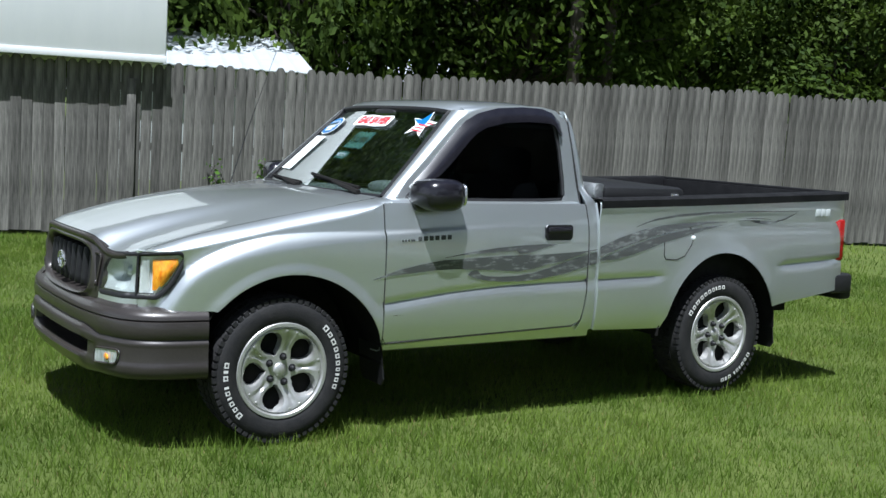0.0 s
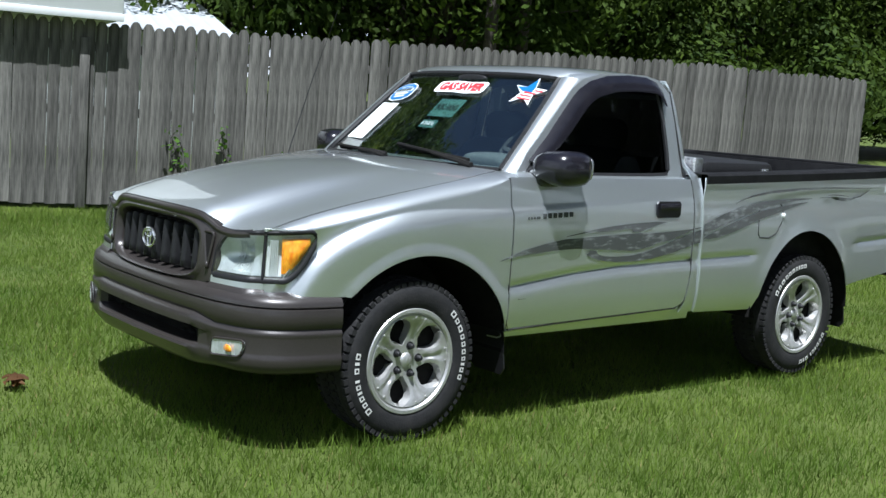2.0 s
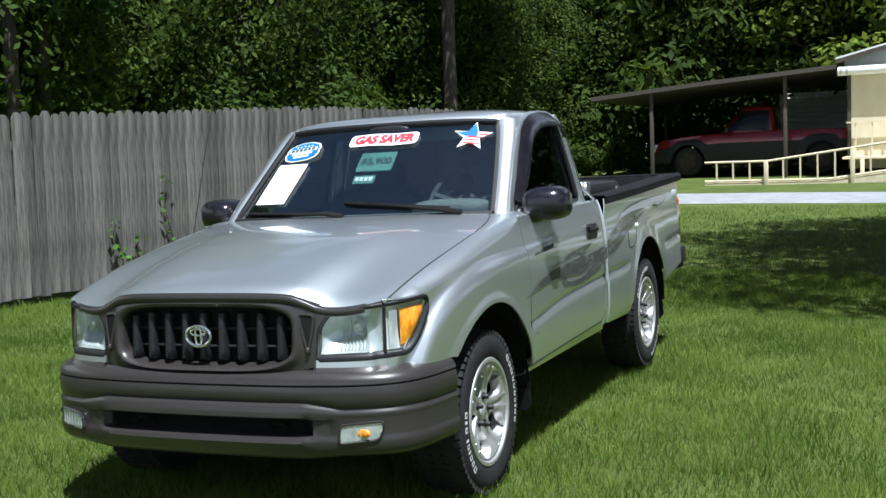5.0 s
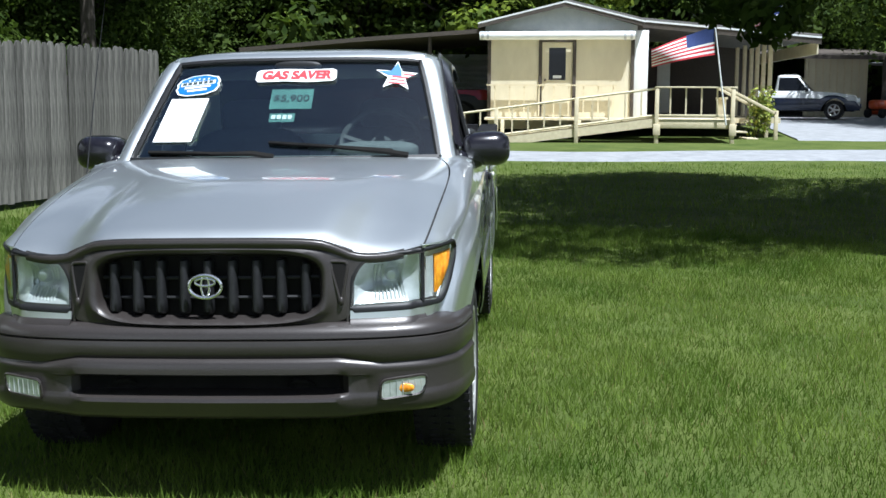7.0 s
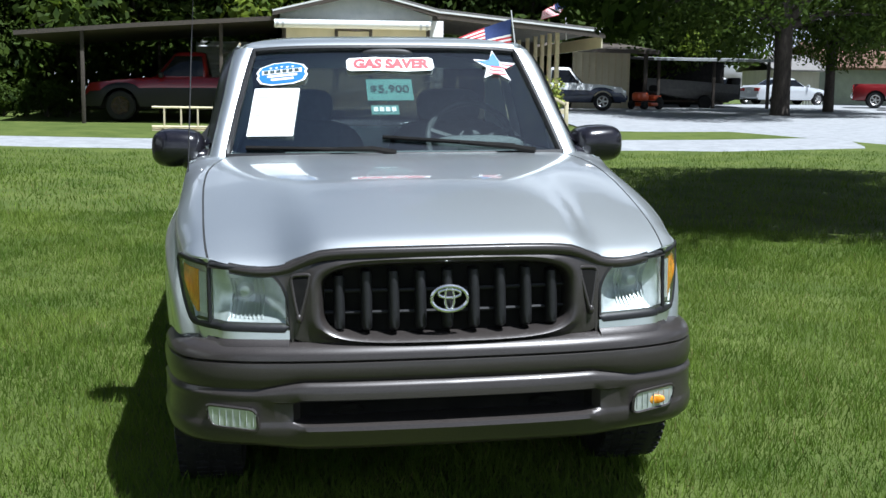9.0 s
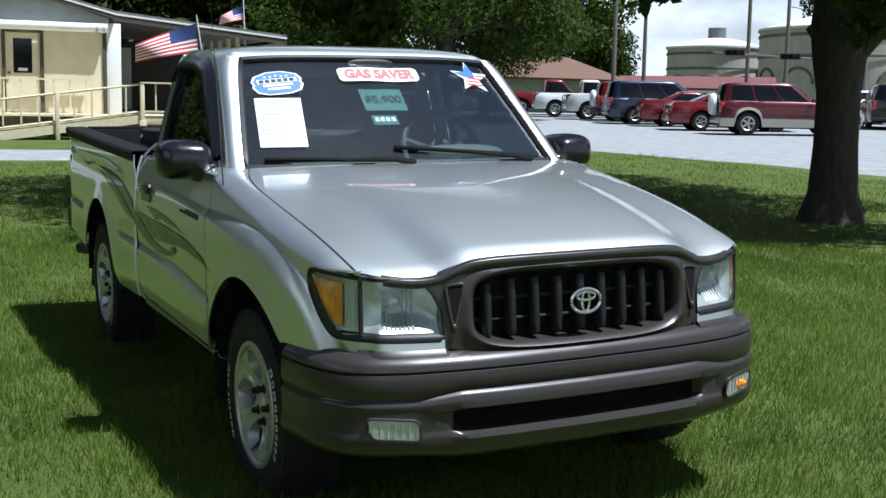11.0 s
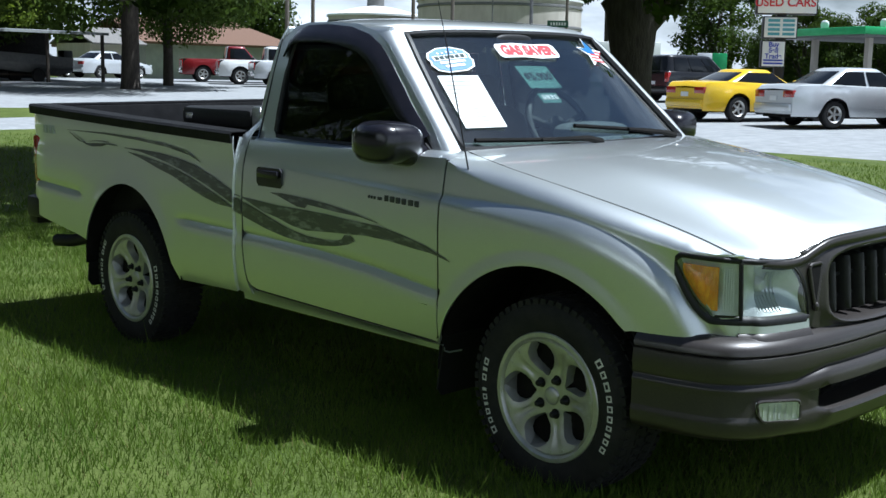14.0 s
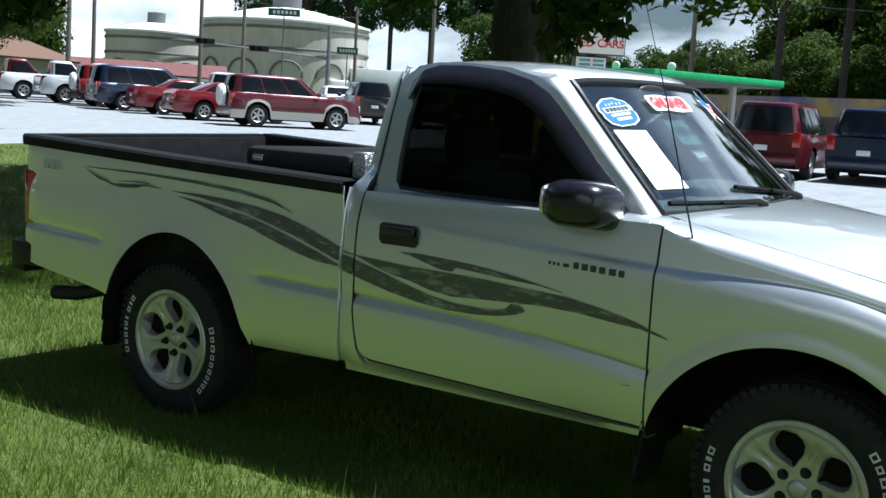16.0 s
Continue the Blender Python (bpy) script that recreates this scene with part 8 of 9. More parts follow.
    for s in (-1, 1):
        for k in range(panes):
            u0, u1 = 0.88 - 1.74 * (k + 0.04) / panes, 0.88 - 1.74 * (k + 0.95) / panes
            pane(((u0, s), (u1, s)), 0.08, 0.9)
    for s in (-1, 1):
        bm = bmesh.new()
        add_box(bm, x1 - 0.16, x1 + 0.0, s * half(x1) * 0.78 - 0.16, s * half(x1) * 0.78 + 0.16, 0.62, 0.76 if kind in ("sedan", "coupe") else 0.86, 0.02)
        part("head_lamp", bm, M_LAMP_REFLECT, body)
        bm = bmesh.new()
        tz = 0.70 if kind in ("sedan", "coupe") else 0.72
        tw = 0.2 if kind in ("sedan", "coupe") else 0.09
        add_box(bm, x0 - 0.012, x0 + 0.14, s * (half(x0) - tw + 0.01) - tw, s * (half(x0) - tw + 0.01) + tw, tz, tz + (0.17 if tw > 0.1 else 0.34), 0.015)
        part("tail_lamp", bm, M_RED_LENS, body)
        bm = bmesh.new()
        add_blob(bm, (fb - 0.25, s * (W + 0.06), zb + 0.08), (0.07, 0.1, 0.075), 3, 12, 6)
        part("wing_mirror", bm, paint if kind != "pickup" else M_BLACK, body)
        for c in (ax, rx):
            add_wheel_parts(root, c, s * (W - 0.12), wr, 0.22, rim)
    bm = bmesh.new()
    add_box(bm, x0 - 0.07, x0 + 0.1, -half(x0) * 0.96, half(x0) * 0.96, bottom + 0.1, bottom + 0.3, 0.04)
    part("rear_bumper", bm, lower or (M_CHROME if kind == "pickup" else paint), body)
    bm = bmesh.new()
    add_box(bm, x1 - 0.12, x1 + 0.07, -half(x1) * 0.96, half(x1) * 0.96, bottom + 0.08, bottom + 0.28, 0.04)
    part("front_bumper", bm, lower or (M_CHROME if kind == "pickup" else paint), body)
    bm = bmesh.new()
    add_box(bm, x0 - 0.016, x0, -0.15, 0.15, 0.62, 0.74, 0.004)
    part("plate", bm, M_WHITE, body)
    if spare:
        bm = lathe([(0.0, -0.12), (0.3, -0.12), (0.36, -0.05), (0.36, 0.05), (0.3, 0.09)], 22, "x")
        bmesh.ops.translate(bm, verts=bm.verts, vec=(x0 - 0.1, 0.0, 0.98))
        part("spare_wheel", bm, M_WHITEPAINT, body, "spare wheel in a pale cover")
    bm = bmesh.new()
    add_box(bm, x0 + 0.2, x1 - 0.2, -W * 0.8, W * 0.8, bottom - 0.04, 0.6)
    part("underbody", bm, M_DARK, body)
    return root


def paint(name, c, metal=0.2, rough=0.3):
    return material(name, c, rough, metal, color2=tuple(v * 0.85 for v in c), scale=60, coat=0.7)


P_MAROON, P_RED, P_NAVY = paint("maroon_paint", (0.095, 0.006, 0.013)), paint("red_paint", (0.19, 0.009, 0.013)), paint("navy_paint", (0.012, 0.02, 0.05))
P_YELLOW, P_SILVER, P_BLACK, P_WHITE = paint("yellow_paint", (0.85, 0.55, 0.01), 0.0), paint("silver_car_paint", (0.66, 0.68, 0.7), 0.4), paint("black_paint", (0.012, 0.012, 0.014)), paint("white_paint", (0.78, 0.79, 0.79), 0.0)
P_BEIGE = paint("beige_paint", (0.5, 0.47, 0.4), 0.3)

vehicle("suv", "sport_utility", (26.2, -25.3), -119, P_MAROON, "maroon sport utility with beige lower body and covered spare wheel", lower=P_BEIGE, spare=True)
vehicle("coupe", "coupe", (29.6, -25.9), -116, P_RED, "small red coupe parked in the row")
vehicle("coupe", "coupe", (32.9, -27.0), -116, P_RED, "red coupe parked beside another red coupe")
vehicle("van", "minivan", (35.6, -27.4), -114, P_NAVY, "dark blue minivan with tinted windows")
vehicle("suv", "sport_utility", (38.0, -28.3), -114, P_RED, "small red sport utility with a rear spare wheel", lower=M_BLACK, spare=True)
vehicle("pickup", "pickup", (40.2, -28.6), -116, P_SILVER, "silver grey pickup with a white cab cap", cap=P_WHITE)
vehicle("pickup", "pickup", (43.6, -29.0), -118, P_WHITE, "white pickup with an open bed")
vehicle("pickup", "pickup", (47.2, -29.2), -116, P_RED, "bright red pickup at the end of the row")
vehicle("suv", "sport_utility", (30.0, -34.0), -40, P_BLACK, "black sport utility with a silver roof rack")
vehicle("suv", "sport_utility", (27.2, -35.2), -60, P_MAROON, "dark red sport utility behind the tree")
vehicle("sedan", "sedan", (35.5, -38.5), -40, P_WHITE, "white sedan in the second row")
vehicle("suv", "sport_utility", (40.5, -36.0), -40, P_WHITE, "white sport utility in the second row")
vehicle("coupe", "sports_coupe", (14.6, -24.1), -108, P_YELLOW, "bright yellow sports coupe with a rear spoiler")
vehicle("sedan", "sedan", (11.4, -23.7), -116, P_SILVER, "silver sedan with a dark rubbing strip")
vehicle("van", "minivan", (8.6, -24.16), -84, P_MAROON, "dark red minivan with a wide dark rear window")
vehicle("suv", "sport_utility", (6.51, -24.83), -84, P_NAVY, "dark navy sport utility with tinted windows")
vehicle("suv", "sport_utility", (23.1, -33.8), -100, P_BLACK, "black sport utility behind the yellow coupe")
vehicle("sedan", "sedan", (57.6, -23.6), -60, P_WHITE, "white sedan by the long building", group="cars by the building")
vehicle("sedan", "sedan", (56.2, -27.0), -75, P_SILVER, "silver sedan by the long building", group="cars by the building")
vehicle("pickup", "pickup", (43.9, -11.4), -106, P_WHITE, "white and dark blue pickup at the garage", lower=P_NAVY, group="trucks at the house")
vehicle("pickup", "pickup", (31.6, 3.0), 92, paint("dark_red_paint", (0.2, 0.005, 0.008)), "red pickup under the carport", lower=M_BLACK, rim=M_SPRING, group="trucks at the house").scale = (1.1, 1.1, 1.14)


# ---- trees ----
def leaf_cloud(rng, lumps, count, size, flat=0.5):
    """Leaf quads scattered in the shells of several lumps; returns points and faces."""
    pts = np.empty((count * 4, 3))
    weights = np.array([l[3] * l[4] * l[5] for l in lumps]) ** 0.66
    pick = rng.choice(len(lumps), count, p=weights / weights.sum())
    L = np.array(lumps)[pick]
    d = rng.normal(size=(count, 3))
    d /= np.linalg.norm(d, axis=1)[:, None]
    rad = 0.55 + 0.5 * rng.random(count) ** 0.7
    c = L[:, :3] + d * L[:, 3:6] * rad[:, None]
    n = d + np.array([0.0, 0.0, 0.25]) + rng.normal(size=(count, 3)) * 0.45
    n /= np.linalg.norm(n, axis=1)[:, None]
    a = rng.normal(size=(count, 3))
    a -= n * (a * n).sum(1)[:, None]
    a /= np.linalg.norm(a, axis=1)[:, None] + 1e-9
    b = np.cross(n, a)
    s = size * (0.6 + 0.8 * rng.random(count))[:, None]
    pts[0::4] = c - a * s * 0.5
    pts[1::4] = c + b * s * flat * 0.5
    pts[2::4] = c + a * s * 0.5
    pts[3::4] = c - b * s * flat * 0.5
    return pts


def quads_mesh(name, pts, mat):
    n = len(pts) // 4
    me = bpy.data.meshes.new(name)
    me.vertices.add(len(pts))
    me.vertices.foreach_set("co", pts.astype(np.float32).ravel())
    me.loops.add(n * 4)
    me.loops.foreach_set("vertex_index", np.arange(n * 4, dtype=np.int32))
    me.polygons.add(n)
    me.polygons.foreach_set("loop_start", np.arange(0, n * 4, 4, dtype=np.int32))
    me.polygons.foreach_set("loop_total", np.full(n, 4, dtype=np.int32))
    me.update(calc_edges=True)
    me.materials.append(mat)
    return me


def tree(seed, place, height, spread, bare, leaves, leaf, mat, trunk_r, label, group, lumps_n=16, lean=0.0, forks=True):
    """A tapered trunk with limbs, and a crown of leaf clumps."""
    rng = np.random.default_rng(seed)
    root = thing("tree", place, float(rng.uniform(0, 360)) if lean == 0 else 0.0, label, "tree", group)
    bm = bmesh.new()
    fork = bare + (height - bare) * 0.12
    path = [(0, 0, -0.15), (0.02, 0.01, 0.25), (lean * 0.3, 0.03, fork * 0.5), (lean * 0.6, 0.0, fork)]
    add_tube(bm, path, [trunk_r * 1.45, trunk_r * 1.05, trunk_r * 0.92, trunk_r * 0.95], 14)
    lumps = []
    for k in range(lumps_n):
        a = 2 * math.pi * k / lumps_n * 2.4 + rng.uniform(-0.4, 0.4)
        h = bare + (height - bare) * (0.12 + 0.8 * ((k * 0.618) % 1.0))
        env = math.sin(math.pi * min(1.0, 0.25 + 0.72 * (h - bare) / (height - bare))) ** 0.7
        r = spread * env * rng.uniform(0.35, 0.85)
        size = spread * rng.uniform(0.26, 0.42)
        c = (lean * 0.6 + r * math.cos(a), r * math.sin(a), h)
        lumps.append((*c, size, size, size * 0.72))
        mid = Vector((c[0] * 0.45, c[1] * 0.45, fork + (h - fork) * 0.55 + 0.2))
        add_tube(bm, [Vector((lean * 0.6, 0, fork - 0.2)), mid, Vector(c)], [trunk_r * 0.5, trunk_r * 0.27, trunk_r * 0.08], 7)
    bmesh.ops.recalc_face_normals(bm, faces=bm.faces)
    part("trunk", bm, M_BARK, root, smooth=60)
    crown = new("crown", quads_mesh("crown", leaf_cloud(rng, lumps, leaves, leaf), mat))
    crown.parent = root
    return root


# the shade tree beside the truck
def shade_tree():
    """The tree beside the truck: a knobbed trunk that forks at head height, with hanging boughs."""
    rg = np.random.default_rng(11)
    root = thing("tree", (6.65, -8.3, 0), 0, "large shade tree with a dark forked trunk and spreading crown", "tree", "shade trees")
    bm = bmesh.new()
    path = [(0.0, 0.0, -0.15), (0.0, 0.0, 0.08), (0.0, 0.0, 0.35), (-0.02, 0.02, 0.9), (-0.02, 0.02, 1.5), (0.0, 0.02, 1.95), (0.02, 0.02, 2.3), (0.08, 0.0, 2.9), (0.2, -0.05, 3.8), (0.3, -0.1, 5.2), (0.3, 0.0, 7.0)]
    add_tube(bm, path, [0.5, 0.38, 0.29, 0.255, 0.25, 0.31, 0.33, 0.25, 0.22, 0.17, 0.08], 16)
    add_tube(bm, [(-0.05, -0.02, 1.9), (-0.4, -0.3, 2.45), (-0.9, -0.7, 3.1), (-1.8, -1.5, 4.4)], [0.18, 0.17, 0.14, 0.06], 10)
    add_tube(bm, [(0.15, 0.1, 2.1), (0.3, 0.22, 2.3)], [0.12, 0.06], 8)
    lumps = []
    for k in range(34):
        a = 2.4 * k + rg.uniform(-0.3, 0.3)
        h = 4.6 + 5.2 * ((k * 0.618) % 1.0)
        r = 5.6 * math.sqrt((k + 0.5) / 34) * (1.0 if h < 7.5 else 0.75)
        size = rg.uniform(1.4, 2.3)
        c = (3.0 + r * math.cos(a), 1.6 + r * math.sin(a), h)
        lumps.append((*c, size, size, size * 0.6))
        add_tube(bm, [(0.22, -0.05, 4.0 + 0.08 * (k % 9)), (c[0] * 0.5, c[1] * 0.5, 4.4 + (h - 4.4) * 0.65), c], [0.1, 0.06, 0.015], 6)
    # boughs that hang low
    for x, y, z, s in ((-0.7, 3.3, 2.62, 0.42), (-0.4, 3.6, 3.1, 0.6), (3.8, 4.4, 2.4, 0.5), (4.2, 4.8, 2.9, 0.8), (0.4, 2.3, 2.8, 0.35), (1.0, 1.8, 3.1, 0.6), (-1.2, 0.7, 2.55, 0.4), (-1.7, 1.1, 2.5, 0.4), (-1.9, 0.9, 3.0, 0.6), (-1.2, 3.4, 2.75, 0.35), (-1.3, 1.2, 2.8, 0.5), (-0.9, 0.6, 2.2, 0.28), (-2.4, -0.6, 3.2, 0.8)):
        lumps.append((x, y, z, s, s, s * 0.8))
        add_tube(bm, [(0.1, 0.0, 3.6), (x * 0.6, y * 0.6, 4.0), (x, y, z)], [0.06, 0.035, 0.01], 6)
    bmesh.ops.recalc_face_normals(bm, faces=bm.faces)
    part("trunk", bm, M_BARK, root, smooth=60)
    crown = new("crown", quads_mesh("crown", leaf_cloud(rg, lumps, 90000, 0.19), M_LEAF))
    crown.parent = root
    return root


shade_tree()
oak = tree(12, (38.7, -18.8, 0.5), 11.0, 7.0, 2.7, 38000, 0.24, M_LEAF, 0.36, "broad shade tree with a dark trunk by the car park", "shade trees", 22)
copy_thing(oak, pose(42.6, -22.7, 0.6, 0, 0, 140)).scale = (0.62, 0.62, 0.8)

# the woods: a few kinds, set out in ragged rows; those just behind the fence have finer leaves
near_kinds = [
    tree(21, (14.0, 17.5, 0), 12.0, 4.6, 1.0, 26000, 0.19, M_LEAF, 0.2, "leafy green tree in dense woods", "woodland trees", 40),
    tree(22, (1.0, 20.5, 0), 13.0, 4.2, 1.8, 26000, 0.2, M_LEAFLIGHT, 0.22, "light green tree in dense woods", "woodland trees", 40),
    tree(24, (-4.0, 18.5, 0), 9.5, 4.4, 0.4, 26000, 0.2, M_LEAF, 0.16, "dense green understorey tree in the woods", "woodland trees", 40),
]
far_kinds = [
    tree(25, (39.0, 12.2, 0.5), 11.0, 4.6, 1.0, 9000, 0.36, M_LEAF, 0.2, "leafy green tree in dense woods", "woodland trees", 30),
    tree(26, (57.5, 4.0, 0.9), 13.0, 4.2, 1.8, 9000, 0.36, M_LEAFLIGHT, 0.22, "light green tree in dense woods", "woodland trees", 30),
    tree(23, (8.5, 22.0, 0.1), 17.0, 3.6, 6.0, 13000, 0.3, M_PINE, 0.24, "tall dark pine in dense woods", "woodland trees", 30),
    tree(27, (41.5, 3.0, 0.8), 9.0, 4.4, 0.4, 9000, 0.36, M_LEAF, 0.16, "dense green understorey tree in the woods", "woodland trees", 30),
]
PINE = far_kinds[2]
rng = random.Random(8)


def plant(src, x, y, s, tall=1.0):
    t = copy_thing(src, pose(x, y, rise(x, y) - 0.05, 0, 0, rng.uniform(0, 360)))
    t.scale = (s, s, s * tall * rng.uniform(0.9, 1.1))


# Both rows are raised beyond view to darken the truck's reflections and shaded side.
for k in range(20):                                   # behind the fence
    plant(near_kinds[rng.choice((0, 0, 1, 2, 2))], -16 + k * 2.1 + rng.uniform(-0.6, 0.6), 18.5 + (k % 3) * 2.6 + rng.uniform(-1, 1) - 0.3 * max(0, k - 14), rng.uniform(0.85, 1.2), 1.35)
for k in range(20):                                   # a second, taller row behind those
    plant(far_kinds[rng.choice((0, 1, 2, 2))], -26 + k * 3.1 + rng.uniform(-1, 1), 28 + (k % 2) * 3.0 + rng.uniform(-1, 1) - 0.15 * k, rng.uniform(1.2, 1.5), 1.1)
for x, y, s in ((13.3, 14.4, 0.62), (14.4, 14.6, 0.55), (29.0, 11.9, 0.95)):   # single straight trunks
    plant(PINE, x, y, s)
spots = []
for k in range(26):                                   # behind the house
    spots.append((56 + (k % 3) * 3.5 + rng.uniform(-1.2, 1.2), 20 - k * 1.6 + rng.uniform(-1, 1)))
for k in range(16):                                   # between fence and carport
    spots.append((38.5 + (k % 2) * 4 + k * 0.6 + rng.uniform(-1, 1), 10.5 + k * 0.7 + rng.uniform(-1, 1)))
for k in range(16):                                   # dark thicket behind the carport
    spots.append((40.5 + (k % 2) * 3.2 + rng.uniform(-0.8, 0.8), 14.0 - k * 1.05))
for k in range(8):
    spots.append((54 + rng.uniform(-1, 1), -12 - k * 1.3))
for k in range(9):                                    # right of the tanks
    spots.append((66 - k * 4.5, -98 + rng.uniform(-3, 3)))
for k in range(6):                                    # left of the tanks
    spots.append((104 + rng.uniform(-3, 3), -76 + k * 3.5))
for k in range(10):                                   # low trees beyond the petrol station
    spots.append((46 - k * 3.0 + rng.uniform(-1, 1), -92 + rng.uniform(-3, 3)))
for x, y in spots:
    r = (x + 1.2) / (4.0 - y)
    low = y < -45 and (0.36 < r < 0.6 or 1.06 < r < 1.4)
    plant(far_kinds[rng.choice((0, 0, 1, 1, 2, 3, 3))], x, y, rng.uniform(0.8, 1.2) * (0.45 if low else 1.25 if y < -50 else 1.0))
for k in range(14):                                   # tall pines behind the kiosk, and a low dark thicket beyond them
    plant(PINE, 21.0 - k * 2.8 + rng.uniform(-0.7, 0.7), -59 - (k % 3) * 3.5 + rng.uniform(-1, 1), rng.uniform(0.75, 1.0), 1.25)
    plant(far_kinds[3], 24.0 - k * 3.4, -74 + rng.uniform(-1, 1), rng.uniform(0.6, 0.8))
for x, y, s in ((31.6, 13.0, 0.75), (35.2, 11.8, 0.75), (27.6, 16.0, 0.9), (38.2, 10.8, 0.8), (33.5, 15.5, 1.0)):   # dark thicket past the fence's end
    plant(near_kinds[2], x, y, s)
for k in range(13):                                   # low dense trees right behind the station
    plant(far_kinds[k % 2 * 3], 9.0 + k * 2.6, -66 + rng.uniform(-1.5, 1.5), rng.uniform(0.46, 0.54) if k % 2 == 0 else rng.uniform(0.58, 0.68))
for x, y in ((19.5, 17.5), (23.5, 16.0), (27.5, 17.0), (32.5, 15.5)):
    plant(near_kinds[rng.choice((0, 2))], x, y, rng.uniform(0.9, 1.1))
for k in range(8):                                    # pines rising behind the tanks
    plant(PINE, 92 - k * 3.4, -92 - k * 3.2, rng.uniform(1.1, 1.3), 1.15)

# shrubs and vines
def shrub(seed, place, r, h, count, leaf, mat, label, group):
    rg = np.random.default_rng(seed)
    root = thing("shrub", place, 0, label, "shrub", group)
    lumps = [(rg.uniform(-r, r) * 0.6, rg.uniform(-r, r) * 0.6, h * rg.uniform(0.3, 0.8), r * 0.5, r * 0.5, h * 0.35) for _ in range(6)]
    ob = new("foliage", quads_mesh("foliage", leaf_cloud(rg, lumps, count, leaf), mat))
    ob.parent = root
    bm = bmesh.new()
    for l in lumps:
        add_tube(bm, [(0, 0, 0), (l[0] * 0.5, l[1] * 0.5, l[2] * 0.6), l[:3]], [0.02, 0.012, 0.004], 5)
    part("stems", bm, M_BARK, root)
    return root


shrub(31, (29.4, -7.4, 0.35), 0.5, 1.3, 900, 0.12, M_YELLOWPLANT, "yellow-green shrub beside the porch steps", "house shrubs")
for k in range(5):
    shrub(40 + k, (33.2, 9.3 - k * 0.62, 0.4), 0.7, 1.1, 900, 0.14, M_LEAF, "clipped green hedge shrub", "hedge shrubs")
for k, (fx, h, z0) in enumerate(((2.3, 0.35, 0.4), (2.75, 0.4, 0.35), (3.25, 0.45, 0.1), (5.15, 0.55, 0.08), (5.4, 0.4, 0.05), (5.75, 0.95, 0.08), (-0.2, 0.5, 0.8))):
    q = fence_at(fx)
    rg = np.random.default_rng(60 + k)
    root = thing("vine", (q.x - 0.02, q.y - 0.06, fence_foot(q)), f_turn, "thin green vine clinging to the fence boards", "vine", "fence vines")
    bm = bmesh.new()
    stem = [(0.05 * math.sin(j), -0.02, z0 + h * j / 6) for j in range(7)]
    add_tube(bm, stem, 0.006, 5)
    if z0 > 0.3:
        add_tube(bm, [(0.02, -0.015, 0.0), (-0.04, -0.015, z0 * 0.5), stem[0]], 0.005, 5)
    part("stem", bm, M_BARK, root)
    lumps = [(p[0], -0.03, p[2], 0.09, 0.04, 0.08) for p in stem]
    ob = new("leaves", quads_mesh("leaves", leaf_cloud(rg, lumps, 34, 0.055, 0.7), M_VINE))
    ob.parent = root


# ---- grass ----
M_BLADE = leaf_material("grass_blade", (0.048, 0.092, 0.009), (0.148, 0.205, 0.034))
M_STRAW = leaf_material("dry_grass_blade", (0.12, 0.10, 0.04), (0.27, 0.23, 0.10))


def triangles_mesh(name, pts, mat):
    n = len(pts) // 3
    me = bpy.data.meshes.new(name)
    me.vertices.add(len(pts))
    me.vertices.foreach_set("co", pts.astype(np.float32).ravel())
    me.loops.add(n * 3)
    me.loops.foreach_set("vertex_index", np.arange(n * 3, dtype=np.int32))
    me.polygons.add(n)
    me.polygons.foreach_set("loop_start", np.arange(0, n * 3, 3, dtype=np.int32))
    me.polygons.foreach_set("loop_total", np.full(n, 3, dtype=np.int32))
    me.update(calc_edges=True)
    me.materials.append(mat)
    return me


def grass(name, x, y, size, width, label, seed, mat=M_BLADE):
    """Single blades, each one leaning its own way; tufts stand a little higher."""
    rg = np.random.default_rng(seed)
    n = len(x)
    a = rg.uniform(0, 2 * math.pi, n)
    tuft = 1 + 0.3 * np.sin(x * 2.1 + 1.3 * np.sin(y * 1.7)) * np.sin(y * 2.6) + 0.25 * np.sin(x * 9.0 + y * 4.0) * np.sin(y * 8.0 - x * 3.0)
    h = size * rg.uniform(0.5, 1.2, n) * tuft
    w = width * rg.uniform(0.7, 1.3, n)
    lean = h * rg.uniform(0.1, 0.9, n)
    b = rg.uniform(0, 2 * math.pi, n)
    z = np.array([rise(float(u), float(v)) for u, v in zip(x, y)])
    ca, sa = np.cos(a), np.sin(a)
    pts = np.empty((n, 3, 3))
    pts[:, 0] = np.stack([x - ca * w, y - sa * w, z - 0.006], 1)
    pts[:, 1] = np.stack([x + ca * w, y + sa * w, z - 0.006], 1)
    pts[:, 2] = np.stack([x + np.cos(b) * lean, y + np.sin(b) * lean, z + h], 1)
    ob = new(name, triangles_mesh(name, pts.reshape(-1, 3), mat))
    return tagged(ob, label, "grass", kind="stuff")


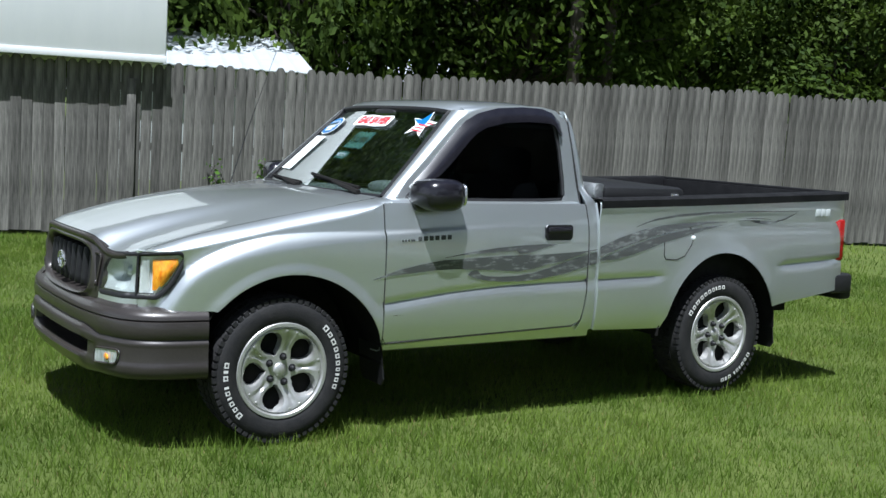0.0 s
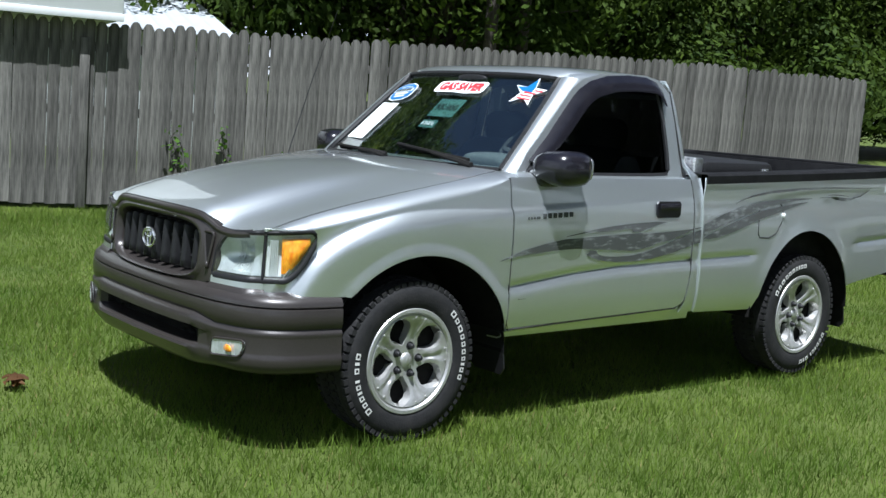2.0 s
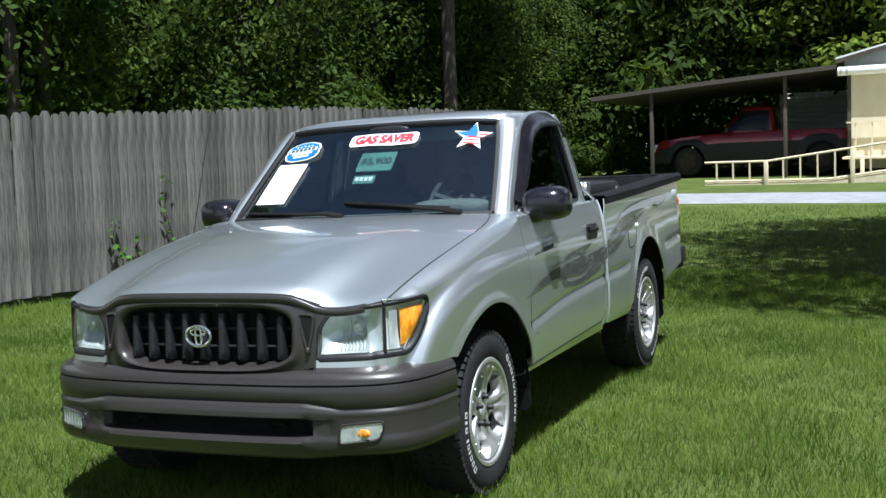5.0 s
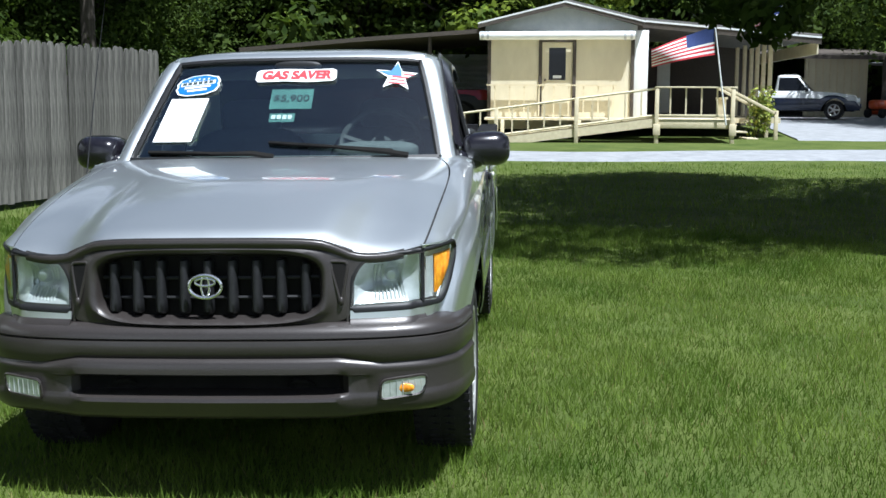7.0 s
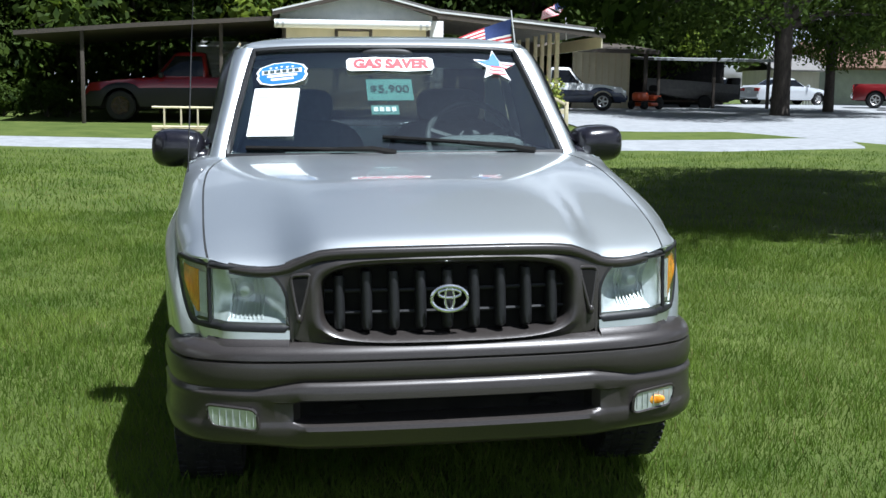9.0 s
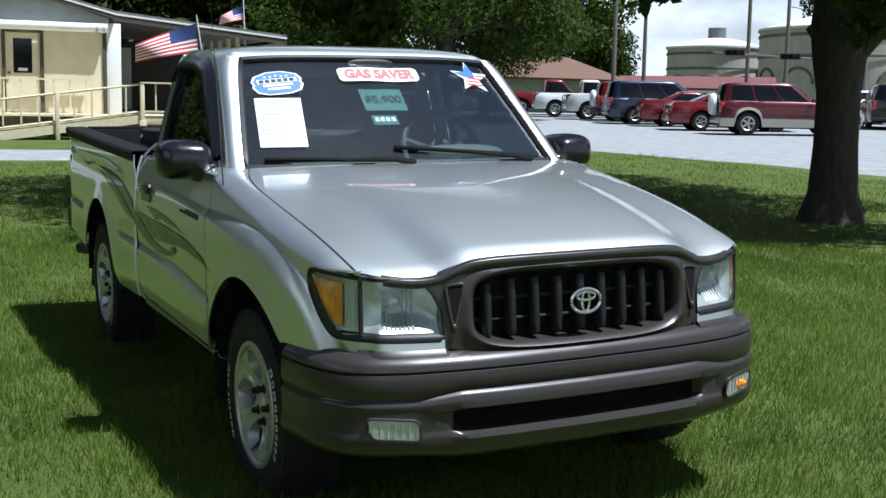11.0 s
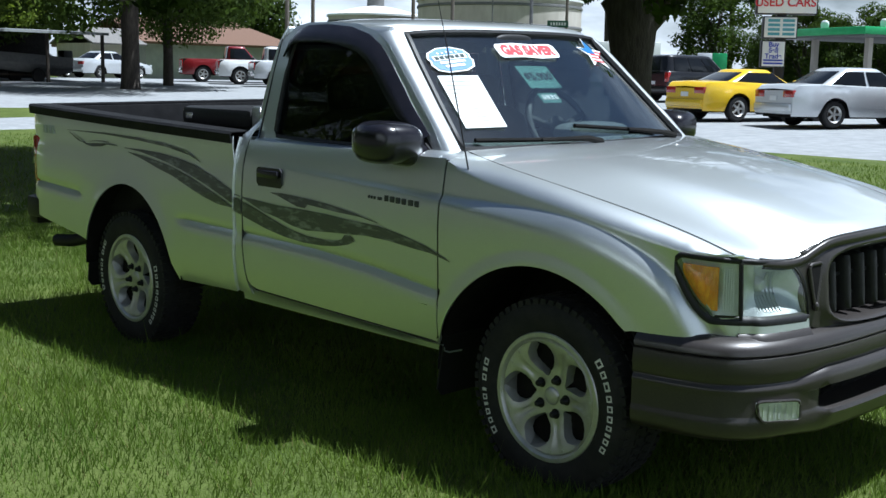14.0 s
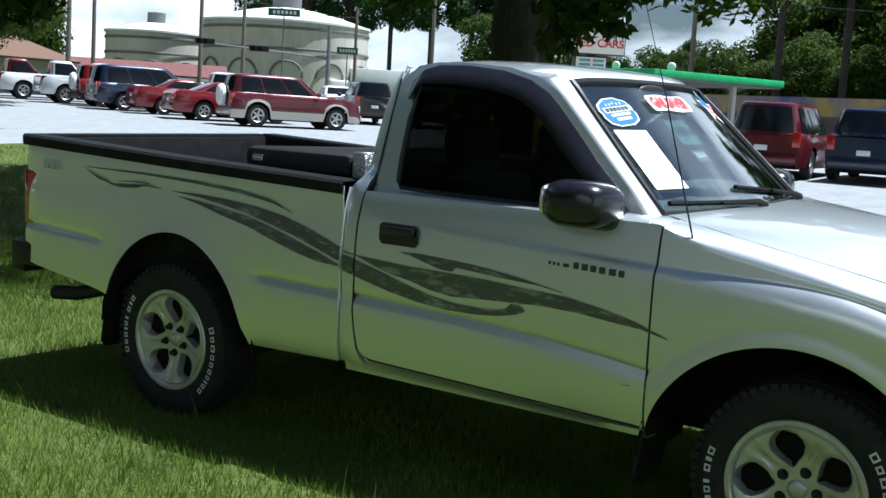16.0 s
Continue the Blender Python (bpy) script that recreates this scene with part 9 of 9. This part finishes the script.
def lawn_spots(seed, count, r0, r1, power):
    """Places round the truck, thinning outwards, off the fence, drive and car park."""
    rg = np.random.default_rng(seed)
    r = r0 + (r1 - r0) * rg.random(count) ** power
    a = rg.uniform(-math.pi, math.pi, count)
    x, y = 0.6 + r * np.cos(a), 0.2 + r * np.sin(a)
    keep = (y < 8.9 - 0.3014 * (x + 7)) | (x > 10.3)
    keep &= (x < 19.4) & (y > -14.6) & (x > -4.6)
    return x[keep], y[keep]


x, y = lawn_spots(5, 620000, 0.0, 7.5, 0.62)
grass("lawn_grass", x, y, 0.05, 0.0024, "fine mown green grass round the truck", 5)
x, y = lawn_spots(6, 330000, 5.0, 24.0, 0.8)
grass("lawn_grass_beyond", x, y, 0.06, 0.006, "mown green grass further off", 6)
x, y = lawn_spots(15, 46000, 0.0, 11.0, 0.7)
grass("dry_grass", x, y, 0.032, 0.0026, "dry straw-coloured blades among the green grass", 15, M_STRAW)
# taller wisps at the edge of the truck's shade
rg = np.random.default_rng(9)
x, y = rg.uniform(-2.2, 4.2, 900), rg.uniform(-1.5, 1.6, 900)
grass("tall_grass", x, y, 0.12, 0.0024, "taller wisps of uncut grass round the wheels", 7)

# a clump of dead leaves lying on the lawn before the truck
rg = np.random.default_rng(77)
clump = thing("dead_leaves", (-1.13, 0.48, 0.0), 0, "small clump of dry brown leaves on the lawn", "leaves")
M_DEADLEAF = leaf_material("dead_leaf", (0.06, 0.03, 0.014), (0.16, 0.08, 0.035))
for k in range(14):
    bm = bmesh.new()
    a, r = rg.uniform(0, 6.28), rg.uniform(0.0, 0.08)
    size, tilt = rg.uniform(0.022, 0.04), rg.uniform(-0.6, 0.6)
    m = Matrix.Translation((r * math.cos(a), r * math.sin(a), 0.022 + rg.uniform(0, 0.03))) @ Matrix.Rotation(rg.uniform(0, 6.28), 4, "Z") @ Matrix.Rotation(tilt, 4, "X")
    rows = [[m @ Vector((size * (u - 0.5) * 2, size * 0.55 * w * math.sin(math.pi * (0.08 + 0.84 * u)), 0.01 * math.sin(3 * u) + 0.008 * w * w)) for w in (-1, 0, 1)] for u in (0, 0.25, 0.5, 0.75, 1)]
    add_grid(bm, rows)
    part("leaf", bm, M_DEADLEAF, clump, smooth=60)
